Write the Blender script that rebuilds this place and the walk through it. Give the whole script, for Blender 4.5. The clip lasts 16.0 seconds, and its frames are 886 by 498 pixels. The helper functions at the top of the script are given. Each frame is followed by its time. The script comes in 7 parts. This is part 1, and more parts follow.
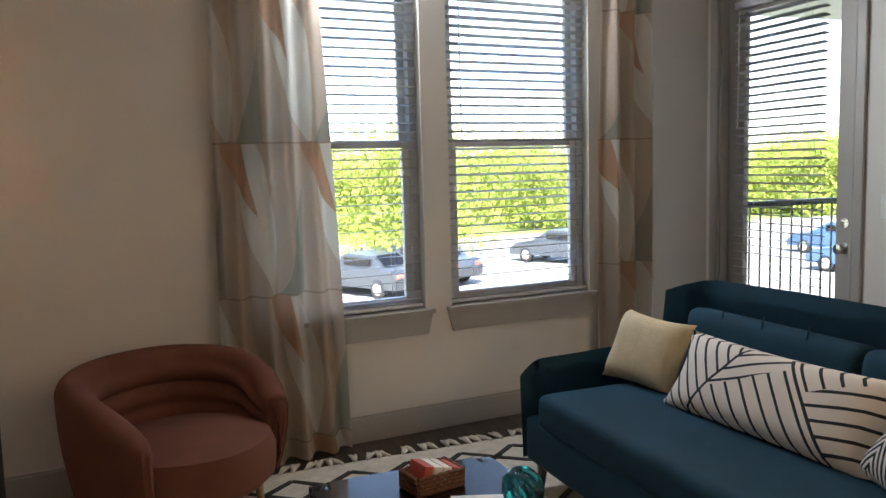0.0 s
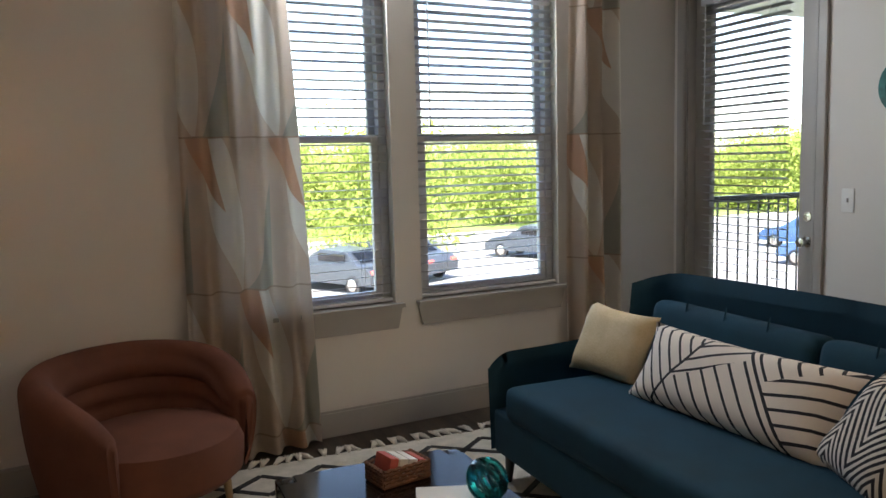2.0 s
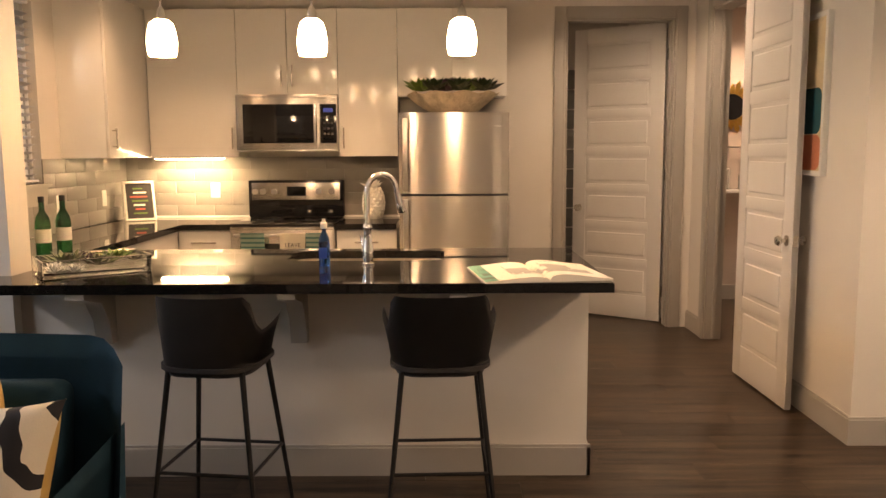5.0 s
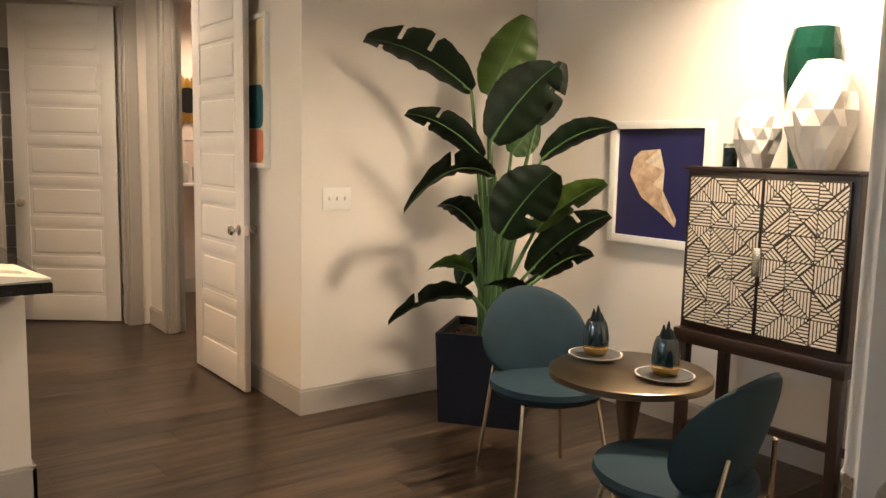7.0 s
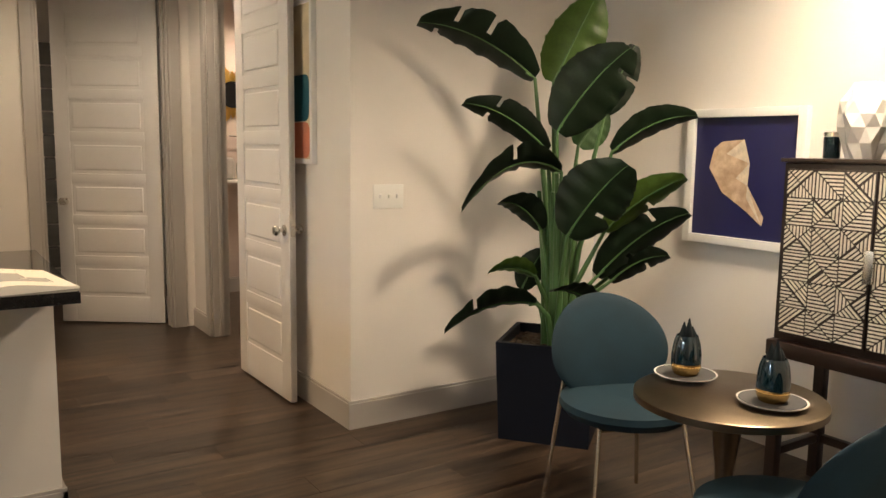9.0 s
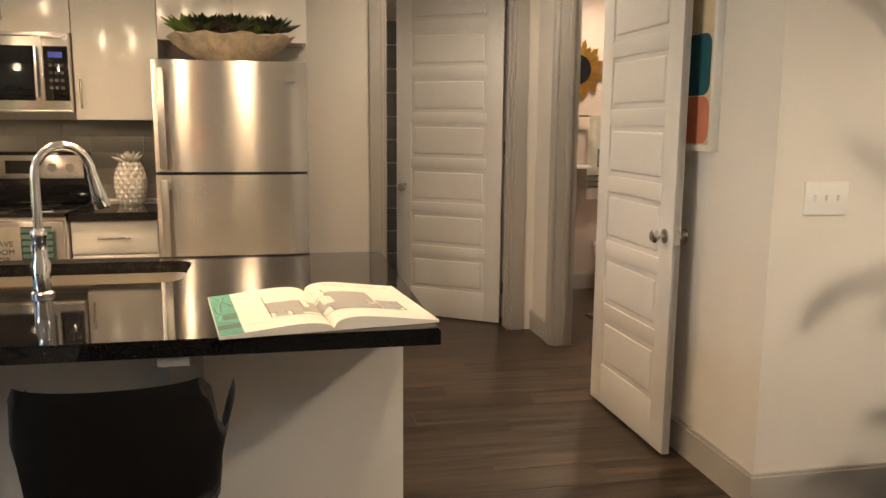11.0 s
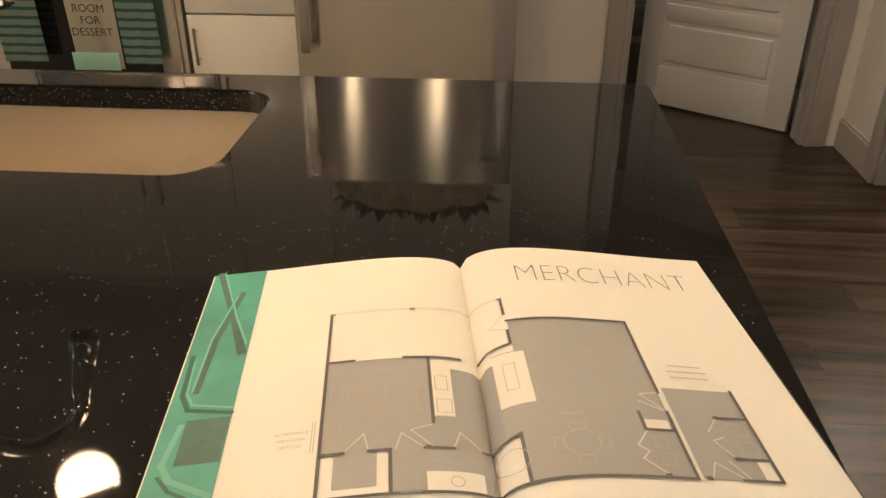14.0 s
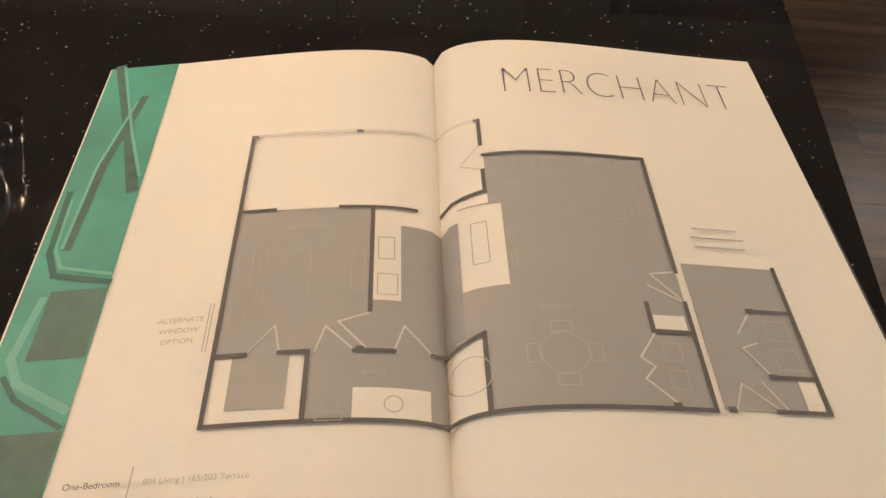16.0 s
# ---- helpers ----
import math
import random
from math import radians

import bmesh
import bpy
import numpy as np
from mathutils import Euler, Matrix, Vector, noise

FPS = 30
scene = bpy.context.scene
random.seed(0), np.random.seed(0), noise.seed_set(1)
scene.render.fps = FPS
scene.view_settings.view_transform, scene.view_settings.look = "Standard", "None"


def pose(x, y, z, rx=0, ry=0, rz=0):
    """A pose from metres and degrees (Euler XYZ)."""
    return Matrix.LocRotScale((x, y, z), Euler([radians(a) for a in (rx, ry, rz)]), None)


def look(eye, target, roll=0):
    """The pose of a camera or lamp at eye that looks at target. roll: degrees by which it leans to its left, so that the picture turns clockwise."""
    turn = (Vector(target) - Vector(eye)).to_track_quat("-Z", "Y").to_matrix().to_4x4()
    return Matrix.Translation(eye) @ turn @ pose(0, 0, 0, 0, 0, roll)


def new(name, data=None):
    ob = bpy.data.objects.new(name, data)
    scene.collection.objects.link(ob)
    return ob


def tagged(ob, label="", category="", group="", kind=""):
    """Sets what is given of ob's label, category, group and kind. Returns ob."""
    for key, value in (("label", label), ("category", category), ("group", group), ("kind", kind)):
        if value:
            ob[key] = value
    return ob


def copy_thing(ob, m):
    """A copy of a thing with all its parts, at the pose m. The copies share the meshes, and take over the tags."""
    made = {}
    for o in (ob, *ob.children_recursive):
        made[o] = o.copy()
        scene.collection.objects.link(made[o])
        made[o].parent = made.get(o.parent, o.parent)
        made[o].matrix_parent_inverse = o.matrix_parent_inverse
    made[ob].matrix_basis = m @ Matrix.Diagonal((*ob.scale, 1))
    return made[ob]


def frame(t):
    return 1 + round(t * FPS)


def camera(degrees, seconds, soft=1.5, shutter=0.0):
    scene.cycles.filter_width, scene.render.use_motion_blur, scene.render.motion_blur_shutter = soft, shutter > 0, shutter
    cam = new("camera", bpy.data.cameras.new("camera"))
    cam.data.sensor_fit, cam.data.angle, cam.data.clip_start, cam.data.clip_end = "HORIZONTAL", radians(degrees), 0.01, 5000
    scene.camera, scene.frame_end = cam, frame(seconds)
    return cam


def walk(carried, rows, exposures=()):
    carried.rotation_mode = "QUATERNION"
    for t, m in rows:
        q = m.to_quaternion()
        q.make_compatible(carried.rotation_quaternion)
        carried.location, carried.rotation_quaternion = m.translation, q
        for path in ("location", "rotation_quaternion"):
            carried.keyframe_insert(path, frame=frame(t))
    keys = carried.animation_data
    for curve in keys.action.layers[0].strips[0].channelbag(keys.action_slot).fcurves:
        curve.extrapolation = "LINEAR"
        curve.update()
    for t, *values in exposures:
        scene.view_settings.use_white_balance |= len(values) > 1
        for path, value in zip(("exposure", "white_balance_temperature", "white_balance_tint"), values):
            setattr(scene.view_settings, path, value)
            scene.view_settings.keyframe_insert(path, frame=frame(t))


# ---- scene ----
cam = camera(58.3, 16.0)
PATH = [
    (0, (0.444, 0.435, 1.437), (1.161, 2.29, 1.228), -1.5),
    (0.5, (0.431, 0.436, 1.446), (0.964, 2.352, 1.236), -2.2),
    (1, (0.435, 0.434, 1.438), (0.833, 2.383, 1.226), -2.4),
    (1.5, (0.45, 0.421, 1.443), (0.911, 2.354, 1.222), -2.4),
    (2, (0.471, 0.407, 1.43), (1.243, 2.238, 1.209), -1.5),
    (2.5, (0.478, 0.435, 1.449), (1.589, 2.084, 1.234), -1.8),
    (3, (0.498, 0.449, 1.447), (1.904, 1.857, 1.241), -1.8),
    (3.5, (0.489, 0.436, 1.458), (2.134, 1.552, 1.233), -0.9),
    (4, (0.514, 0.441, 1.45), (2.336, 1.237, 1.226), -0.6),
    (4.5, (0.511, 0.409, 1.456), (2.454, 0.823, 1.225), -0.6),
    (5, (0.537, 0.382, 1.431), (2.522, 0.391, 1.188), -0.3),
    (5.2, (0.535, 0.366, 1.435), (2.514, 0.224, 1.182), -0.2),
    (7.5, (0.563, 0.243, 1.391), (2.072, -1.047, 1.15), 1.2),
    (8, (0.578, 0.207, 1.379), (2.067, -1.105, 1.134), 1.0),
    (8.5, (0.693, 0.170, 1.387), (2.238, -1.077, 1.147), 1.2),
    (9, (0.871, 0.133, 1.399), (2.527, -0.957, 1.141), 0.8),
    (9.5, (1.079, 0.152, 1.412), (2.814, -0.802, 1.134), 0.3),
    (10, (1.33, 0.102, 1.407), (3.166, -0.635, 1.116), 0.6),
    (12.3, (2.522, 0.073, 1.38), (4.473, -0.103, 0.978), -0.4),
    (12.5, (2.646, 0.067, 1.372), (4.593, -0.091, 0.94), -0.3),
    (13, (2.935, 0.042, 1.368), (4.858, -0.076, 0.832), 0.3),
    (13.5, (3.159, -0.002, 1.36), (5.026, 0.011, 0.642), 0.6),
    (14, (3.33, -0.002, 1.354), (5.078, 0.122, 0.391), 0.2),
    (14.5, (3.46, 0.024, 1.344), (5.089, 0.111, 0.188), 0.3),
    (15, (3.521, -0.004, 1.328), (5.015, 0.065, 0.0), 1.3),
    (15.5, (3.526, -0.033, 1.315), (4.911, 0.079, -0.123), 1.1),
    (16, (3.528, -0.03, 1.307), (4.857, 0.097, -0.182), 0.8),
]
EXPOSURES = [(0.0, 2.82, 6400, 12), (1.8, 2.7, 6400, 12), (2.5, 2.3, 6400, 12), (3.1, 2.2, 6700, 14), (3.6, 2.65, 7300, 18), (4.5, 2.88, 8000, 23), (7.5, 3.15, 6600, 11), (9.0, 2.95, 6500, 10), (10.0, 3.05, 6500, 10), (12.5, 2.7, 6400, 9), (13.5, 2.6, 6300, 9), (14.5, 2.05, 6000, 9), (15.0, 1.88, 5900, 10), (16.0, 2.03, 5700, 12)]
walk(cam, [(t, look(eye, target, roll)) for t, eye, target, roll in PATH], EXPOSURES)

# ---- world, sun, lamps ----
world = bpy.data.worlds.new("sky")
scene.world = world
world.use_nodes = True
wn = world.node_tree
sky = wn.nodes.new("ShaderNodeTexSky")
sky.sky_type, sky.sun_disc = "NISHITA", False
sky.sun_elevation, sky.sun_rotation = radians(48), radians(200)
wn.nodes["Background"].inputs[1].default_value = 0.15
wn.links.new(sky.outputs[0], wn.nodes["Background"].inputs[0])


def lamp(name, kind, m, energy, color, size=0.05, **more):
    d = bpy.data.lights.new(name, kind)
    d.energy, d.color = energy, color
    if kind == "SUN":
        d.angle = radians(0.5)
    elif kind == "AREA":
        d.shape, d.size, d.size_y = "RECTANGLE", more["w"], more["h"]
    else:
        d.shadow_soft_size = size
    if kind == "SPOT":
        d.spot_size, d.spot_blend = radians(more.get("cone", 110)), 0.6
    ob = new(name, d)
    ob.matrix_world = m
    return ob


WARM, SOFT, KITCH = (1.0, 0.70, 0.42), (1.0, 0.80, 0.58), (1.0, 0.67, 0.40)
DOWN = pose(0, 0, 0)
# kitchen row and dining light inferred; the last four and (6.0, -1.0) unseen, added fill
CANS = [(5.45, 0.0, 7.5), (5.45, 0.75, 7.5), (5.45, 1.5, 7.5), (5.45, 2.25, 7.5), (6.0, -1.0, 9), (2.30, -2.50, 46), (2.8, -0.9, 7), (7.4, -2.4, 20), (1.6, 0.9, 2), (7.9, 0.2, 6)]
for cx, cy, watts in CANS:
    lamp("downlight_and_fill", "SPOT", pose(cx, cy, 2.71), watts, KITCH if cx == 5.45 else SOFT, 0.2 if cx == 2.30 else 0.11, cone=125 if cx == 5.45 else 152)
for ly in (0.991, 1.678, 0.308):
    lamp("pendant_lamp", "POINT", pose(4.25, ly, 1.862), 1.4, WARM, 0.03)
lamp("strip_lamp", "AREA", pose(6.72, 2.36, 1.375), 0.9, WARM, w=0.04, h=0.5)
for lx, ly in ((-0.275, 3.31), (0.075, 1.36)):
    lamp("table_lamp_bulb", "POINT", pose(lx, ly, 1.53), 0.8, (1.0, 0.56, 0.28), 0.035)
# sky light entering under the heads of the two living room windows
for wx in (-0.28, 0.60):
    lamp("window_sky_light", "AREA", pose(1.9, 4.42, 0, 0, 0, 5) @ pose(wx, -0.006, 2.41, -68), 2.2, (0.86, 0.93, 1.0), w=0.48, h=0.15)
lamp("sun", "SUN", look((-6, -14, 18), (0, 0, 0)), 5.0, (1.0, 0.95, 0.86))


# ---- building helpers ----
def bx(bm, c, s, bevel=0.0, m=None, seg=2):
    """A box of size s about c."""
    r = bmesh.ops.create_cube(bm, size=1.0)
    vs = r["verts"]
    bmesh.ops.scale(bm, vec=s, verts=vs)
    if bevel:
        es = list({e for v in vs for e in v.link_edges})
        r2 = bmesh.ops.bevel(bm, geom=es, offset=bevel, segments=seg, profile=0.6, affect="EDGES")
        vs = list({v for f in r2["faces"] for v in f.verts} | {v for v in vs if v.is_valid})
    bmesh.ops.translate(bm, vec=c, verts=vs)
    if m is not None:
        bmesh.ops.transform(bm, matrix=m, verts=vs)
    return vs


def span(bm, lo, hi, bevel=0.0, m=None):
    """A box between two corners."""
    return bx(bm, [(a + b) / 2 for a, b in zip(lo, hi)], [abs(b - a) for a, b in zip(lo, hi)], bevel, m)


def tube(bm, pts, r, seg=10, close=True):
    """A round bar along points; r is one radius or one for each point."""
    pts = [Vector(p) for p in pts]
    rs = r if isinstance(r, (list, tuple)) else [r] * len(pts)
    rings, up = [], None
    for i, p in enumerate(pts):
        d = (pts[min(i + 1, len(pts) - 1)] - pts[max(i - 1, 0)]).normalized()
        if up is None:
            up = d.orthogonal().normalized()
        up = (up - d * up.dot(d)).normalized()
        side = d.cross(up)
        rings.append([bm.verts.new(p + rs[i] * (math.cos(a) * up + math.sin(a) * side)) for a in (2 * math.pi * k / seg for k in range(seg))])
    for a, b in zip(rings, rings[1:]):
        for k in range(seg):
            bm.faces.new((a[k], a[(k + 1) % seg], b[(k + 1) % seg], b[k]))
    if close:
        bm.faces.new(list(reversed(rings[0])))
        bm.faces.new(rings[-1])
    return [v for ring in rings for v in ring]


def lathe(bm, profile, c=(0, 0, 0), seg=32, sx=1.0, sy=1.0):
    """Turns (radius, height) pairs about the z axis through c."""
    rings = []
    for r, z in profile:
        rings.append([bm.verts.new((c[0] + sx * r * math.cos(2 * math.pi * k / seg), c[1] + sy * r * math.sin(2 * math.pi * k / seg), c[2] + z)) for k in range(seg)])
    for a, b in zip(rings, rings[1:]):
        for k in range(seg):
            bm.faces.new((a[k], a[(k + 1) % seg], b[(k + 1) % seg], b[k]))
    if profile[0][0] > 1e-4:
        bm.faces.new(list(reversed(rings[0])))
    if profile[-1][0] > 1e-4:
        bm.faces.new(rings[-1])
    return [v for ring in rings for v in ring]


def prism(bm, outline, z0, z1, m=None):
    """An upright prism over an (x, y) outline."""
    lo = [bm.verts.new((x, y, z0)) for x, y in outline]
    hi = [bm.verts.new((x, y, z1)) for x, y in outline]
    n = len(lo)
    fs = [bm.faces.new(hi), bm.faces.new(list(reversed(lo)))]
    for k in range(n):
        fs.append(bm.faces.new((lo[k], lo[(k + 1) % n], hi[(k + 1) % n], hi[k])))
    bmesh.ops.recalc_face_normals(bm, faces=fs)
    if m is not None:
        bmesh.ops.transform(bm, matrix=m, verts=lo + hi)
    return lo + hi


def sheet(bm, f, nu, nv):
    """A grid of points f(u, v), u and v from 0 to 1."""
    g = [[bm.verts.new(f(i / nu, j / nv)) for j in range(nv + 1)] for i in range(nu + 1)]
    for i in range(nu):
        for j in range(nv):
            bm.faces.new((g[i][j], g[i + 1][j], g[i + 1][j + 1], g[i][j + 1]))
    return g


def round_rect(w, h, r, n=6):
    pts = []
    for cx, cy, a0 in ((w / 2 - r, h / 2 - r, 0), (-w / 2 + r, h / 2 - r, 90), (-w / 2 + r, -h / 2 + r, 180), (w / 2 - r, -h / 2 + r, 270)):
        pts += [(cx + r * math.cos(radians(a0 + 90 * k / n)), cy + r * math.sin(radians(a0 + 90 * k / n))) for k in range(n + 1)]
    return pts


def meshed(name, bm, material, smooth=40):
    me = bpy.data.meshes.new(name)
    bm.to_mesh(me)
    bm.free()
    for one in (material if isinstance(material, (list, tuple)) else [material]):
        me.materials.append(one)
    if smooth:
        me.shade_smooth()
        me.set_sharp_from_angle(angle=radians(smooth))
    return me


def part(name, bm, material, parent=None, label="", smooth=40):
    ob = new(name, meshed(name, bm, material, smooth))
    ob.parent = parent
    return tagged(ob, label)


def thing(name, label, category, m=None, group="", kind=""):
    ob = new(name)
    ob.empty_display_size = 0.1
    if m is not None:
        ob.matrix_world = m
    return tagged(ob, label, category, group, kind)


def single(name, bm, material, label, category, m=None, group="", kind="", smooth=40):
    ob = part(name, bm, material, None, label, smooth)
    if m is not None:
        ob.matrix_world = m
    return tagged(ob, "", category, group, kind)


def B():
    return bmesh.new()


# ---- materials ----
def mat(name, base, rough=0.6, metal=0.0, var=0.12, scale=6.0, fine=90.0, bump=0.1, spec=0.5, stretch=(1, 1, 1), second=None, emit=0.0, random=0.0, coat=0.0, span_=(0.38, 0.98)):
    """A surface with broad and fine variation of colour, roughness and relief."""
    m = bpy.data.materials.new(name)
    m.use_nodes = True
    nt = m.node_tree
    b = nt.nodes["Principled BSDF"]
    N, L = nt.nodes.new, nt.links.new
    tc, mp = N("ShaderNodeTexCoord"), N("ShaderNodeMapping")
    mp.inputs["Scale"].default_value = stretch
    L(tc.outputs["Object"], mp.inputs[0])
    if random:
        shift, far = N("ShaderNodeObjectInfo"), N("ShaderNodeMath")
        far.operation, far.inputs[1].default_value = "MULTIPLY", 37.0
        L(shift.outputs["Random"], far.inputs[0]), L(far.outputs[0], mp.inputs["Location"])
    big, small = N("ShaderNodeTexNoise"), N("ShaderNodeTexNoise")
    big.inputs["Scale"].default_value, big.inputs["Detail"].default_value = scale, 5
    small.inputs["Scale"].default_value, small.inputs["Detail"].default_value = fine, 3
    L(mp.outputs[0], big.inputs[0]), L(mp.outputs[0], small.inputs[0])
    mix = N("ShaderNodeMix")
    mix.data_type = "RGBA"
    dark = second or [c * (1 - 2.2 * var) for c in base]
    mix.inputs[6].default_value, mix.inputs[7].default_value = (*[max(0.0, c) for c in dark], 1), (*[min(1.0, c * (1 + 0.6 * var)) for c in base], 1)
    add = N("ShaderNodeMath")
    add.operation = "MULTIPLY_ADD"
    add.inputs[1].default_value = 0.35
    L(small.outputs[0], add.inputs[0]), L(big.outputs[0], add.inputs[2])
    ramp = N("ShaderNodeMapRange")
    ramp.inputs[1].default_value, ramp.inputs[2].default_value = span_
    L(add.outputs[0], ramp.inputs[0]), L(ramp.outputs[0], mix.inputs[0])
    col = mix.outputs[2]
    if random:
        info, hsv, mr = N("ShaderNodeObjectInfo"), N("ShaderNodeHueSaturation"), N("ShaderNodeMapRange")
        mr.inputs[3].default_value, mr.inputs[4].default_value = 1 - random, 1 + random
        L(info.outputs["Random"], mr.inputs[0]), L(mr.outputs[0], hsv.inputs["Value"]), L(col, hsv.inputs["Color"])
        col = hsv.outputs[0]
    L(col, b.inputs["Base Color"])
    rr = N("ShaderNodeMapRange")
    rr.inputs[3].default_value, rr.inputs[4].default_value = (rough * 0.8, rough * 1.25) if rough < 0.35 else (rough - 0.08, min(1.0, rough + 0.1))
    L(big.outputs[0], rr.inputs[0]), L(rr.outputs[0], b.inputs["Roughness"])
    b.inputs["Metallic"].default_value, b.inputs["Specular IOR Level"].default_value = metal, spec
    b.inputs["Coat Weight"].default_value = coat
    if bump:
        bp = N("ShaderNodeBump")
        bp.inputs["Strength"].default_value, bp.inputs["Distance"].default_value = bump, 0.004
        L(small.outputs[0], bp.inputs["Height"]), L(bp.outputs[0], b.inputs["Normal"])
    if emit:
        b.inputs["Emission Color"].default_value, b.inputs["Emission Strength"].default_value = (*base, 1), emit
    return m


def glass(name, color=(1, 1, 1), rough=0.0, ior=1.45):
    m = bpy.data.materials.new(name)
    m.use_nodes = True
    b = m.node_tree.nodes["Principled BSDF"]
    b.inputs["Base Color"].default_value = (*color, 1)
    b.inputs["Transmission Weight"].default_value, b.inputs["Roughness"].default_value, b.inputs["IOR"].default_value = 1.0, rough, ior
    return m


def cloth_light(name, base, share=0.5):
    """Thin cloth or paper that lets light through."""
    m = mat(name, base, 0.9, var=0.05, fine=300, bump=0.15)
    nt = m.node_tree
    b, out = nt.nodes["Principled BSDF"], nt.nodes["Material Output"]
    tr, mx = nt.nodes.new("ShaderNodeBsdfTranslucent"), nt.nodes.new("ShaderNodeMixShader")
    tr.inputs[0].default_value = (*base, 1)
    mx.inputs[0].default_value = share
    nt.links.new(b.outputs[0], mx.inputs[1]), nt.links.new(tr.outputs[0], mx.inputs[2]), nt.links.new(mx.outputs[0], out.inputs[0])
    return m


def stripes(name, light, dark, kind, freq, share=0.5, rough=0.85):
    """Printed cloth: straight, zigzag or wavy bands of two colours in the object's own x and z."""
    m = mat(name, light, rough, var=0.06, fine=250, bump=0.15)
    nt = m.node_tree
    N, L = nt.nodes.new, nt.links.new
    b = nt.nodes["Principled BSDF"]
    src = b.inputs["Base Color"].links[0].from_socket
    tc, sp = N("ShaderNodeTexCoord"), N("ShaderNodeSeparateXYZ")
    L(tc.outputs["Object"], sp.inputs[0])

    def mth(op, a, c=None):
        n = N("ShaderNodeMath")
        n.operation = op
        for k, v in enumerate((a, c)):
            if v is None:
                continue
            if isinstance(v, (int, float)):
                n.inputs[k].default_value = v
            else:
                L(v, n.inputs[k])
        return n.outputs[0]

    x, z = sp.outputs[0], sp.outputs[2]
    if kind == "zigzag":
        a = mth("ABSOLUTE", mth("SUBTRACT", mth("MODULO", mth("ADD", mth("MULTIPLY", x, 5.0), 20.0), 1.0), 0.5))
        wave = mth("ADD", mth("MULTIPLY", z, freq), mth("MULTIPLY", a, freq * 0.36))
    elif kind == "zebra":
        nz = N("ShaderNodeTexNoise")
        nz.inputs["Scale"].default_value = 4.0
        L(tc.outputs["Object"], nz.inputs[0])
        wave = mth("ADD", mth("ADD", mth("MULTIPLY", x, freq), mth("MULTIPLY", z, freq * 0.55)), mth("MULTIPLY", nz.outputs[0], 3.0))
    elif kind == "chevron":
        a = mth("ABSOLUTE", mth("SUBTRACT", mth("MODULO", mth("ADD", mth("MULTIPLY", sp.outputs[1], 5.5), 20.0), 1.0), 0.5))
        wave = mth("ADD", mth("MULTIPLY", x, freq), mth("MULTIPLY", a, freq * 0.16))
    else:
        wave = mth("MULTIPLY", z, freq)
    band = mth("GREATER_THAN", mth("MODULO", mth("ADD", wave, 40.0), 1.0), 1 - share)
    mx = N("ShaderNodeMix")
    mx.data_type = "RGBA"
    mx.inputs[7].default_value = (*dark, 1)
    L(band, mx.inputs[0]), L(src, mx.inputs[6]), L(mx.outputs[2], b.inputs["Base Color"])
    return m


def faceted_print(name, light, dark):
    """Printed cloth: fields of parallel thin lines that meet along slanting seams, in the object's own x and z."""
    m = mat(name, light, 0.85, var=0.06, fine=250, bump=0.15)
    nt = m.node_tree
    N, L = nt.nodes.new, nt.links.new
    b = nt.nodes["Principled BSDF"]
    src = b.inputs["Base Color"].links[0].from_socket
    tc = N("ShaderNodeTexCoord")

    def mth(op, a, c):
        n = N("ShaderNodeMath")
        n.operation = op
        for k, v in enumerate((a, c)):
            if isinstance(v, (int, float)):
                n.inputs[k].default_value = v
            else:
                L(v, n.inputs[k])
        return n.outputs[0]

    def across(angle, at=(0.0, 0.0)):
        """Distance from the line through a point at an angle, positive above it."""
        n = N("ShaderNodeVectorMath")
        n.operation = "DOT_PRODUCT"
        nx, nz = -math.sin(radians(angle)), math.cos(radians(angle))
        n.inputs[1].default_value = (nx, 0, nz)
        L(tc.outputs["Object"], n.inputs[0])
        return mth("SUBTRACT", n.outputs["Value"], nx * at[0] + nz * at[1])

    def lines(angle, pitch, width):
        return mth("LESS_THAN", mth("MODULO", mth("ADD", across(angle), 40 * pitch), pitch), width)

    def choose(mask, yes, no):
        return mth("ADD", mth("MULTIPLY", mask, yes), mth("MULTIPLY", mth("SUBTRACT", 1.0, mask), no))

    seam_a, seam_b, seam_c, seam_d = across(56, (-0.20, 0.0)), across(24, (-0.30, -0.08)), across(-49, (0.14, 0.07)), across(24, (0.24, 0.06))
    left, above, right, lower = mth("GREATER_THAN", seam_a, 0.0), mth("GREATER_THAN", seam_b, 0.0), mth("GREATER_THAN", seam_c, 0.0), mth("LESS_THAN", seam_d, 0.0)
    middle = choose(above, lines(20, 0.044, 0.010), lines(-49, 0.058, 0.011))
    end = choose(lower, lines(12, 0.050, 0.011), lines(-49, 0.058, 0.011))
    ink = choose(left, lines(-55, 0.050, 0.011), choose(right, end, middle))
    for edge in (seam_a, seam_c):
        ink = mth("MAXIMUM", ink, mth("LESS_THAN", mth("ABSOLUTE", edge, 0.0), 0.006))
    mx = N("ShaderNodeMix")
    mx.data_type = "RGBA"
    mx.inputs[7].default_value = (*dark, 1)
    L(ink, mx.inputs[0]), L(src, mx.inputs[6]), L(mx.outputs[2], b.inputs["Base Color"])
    return m


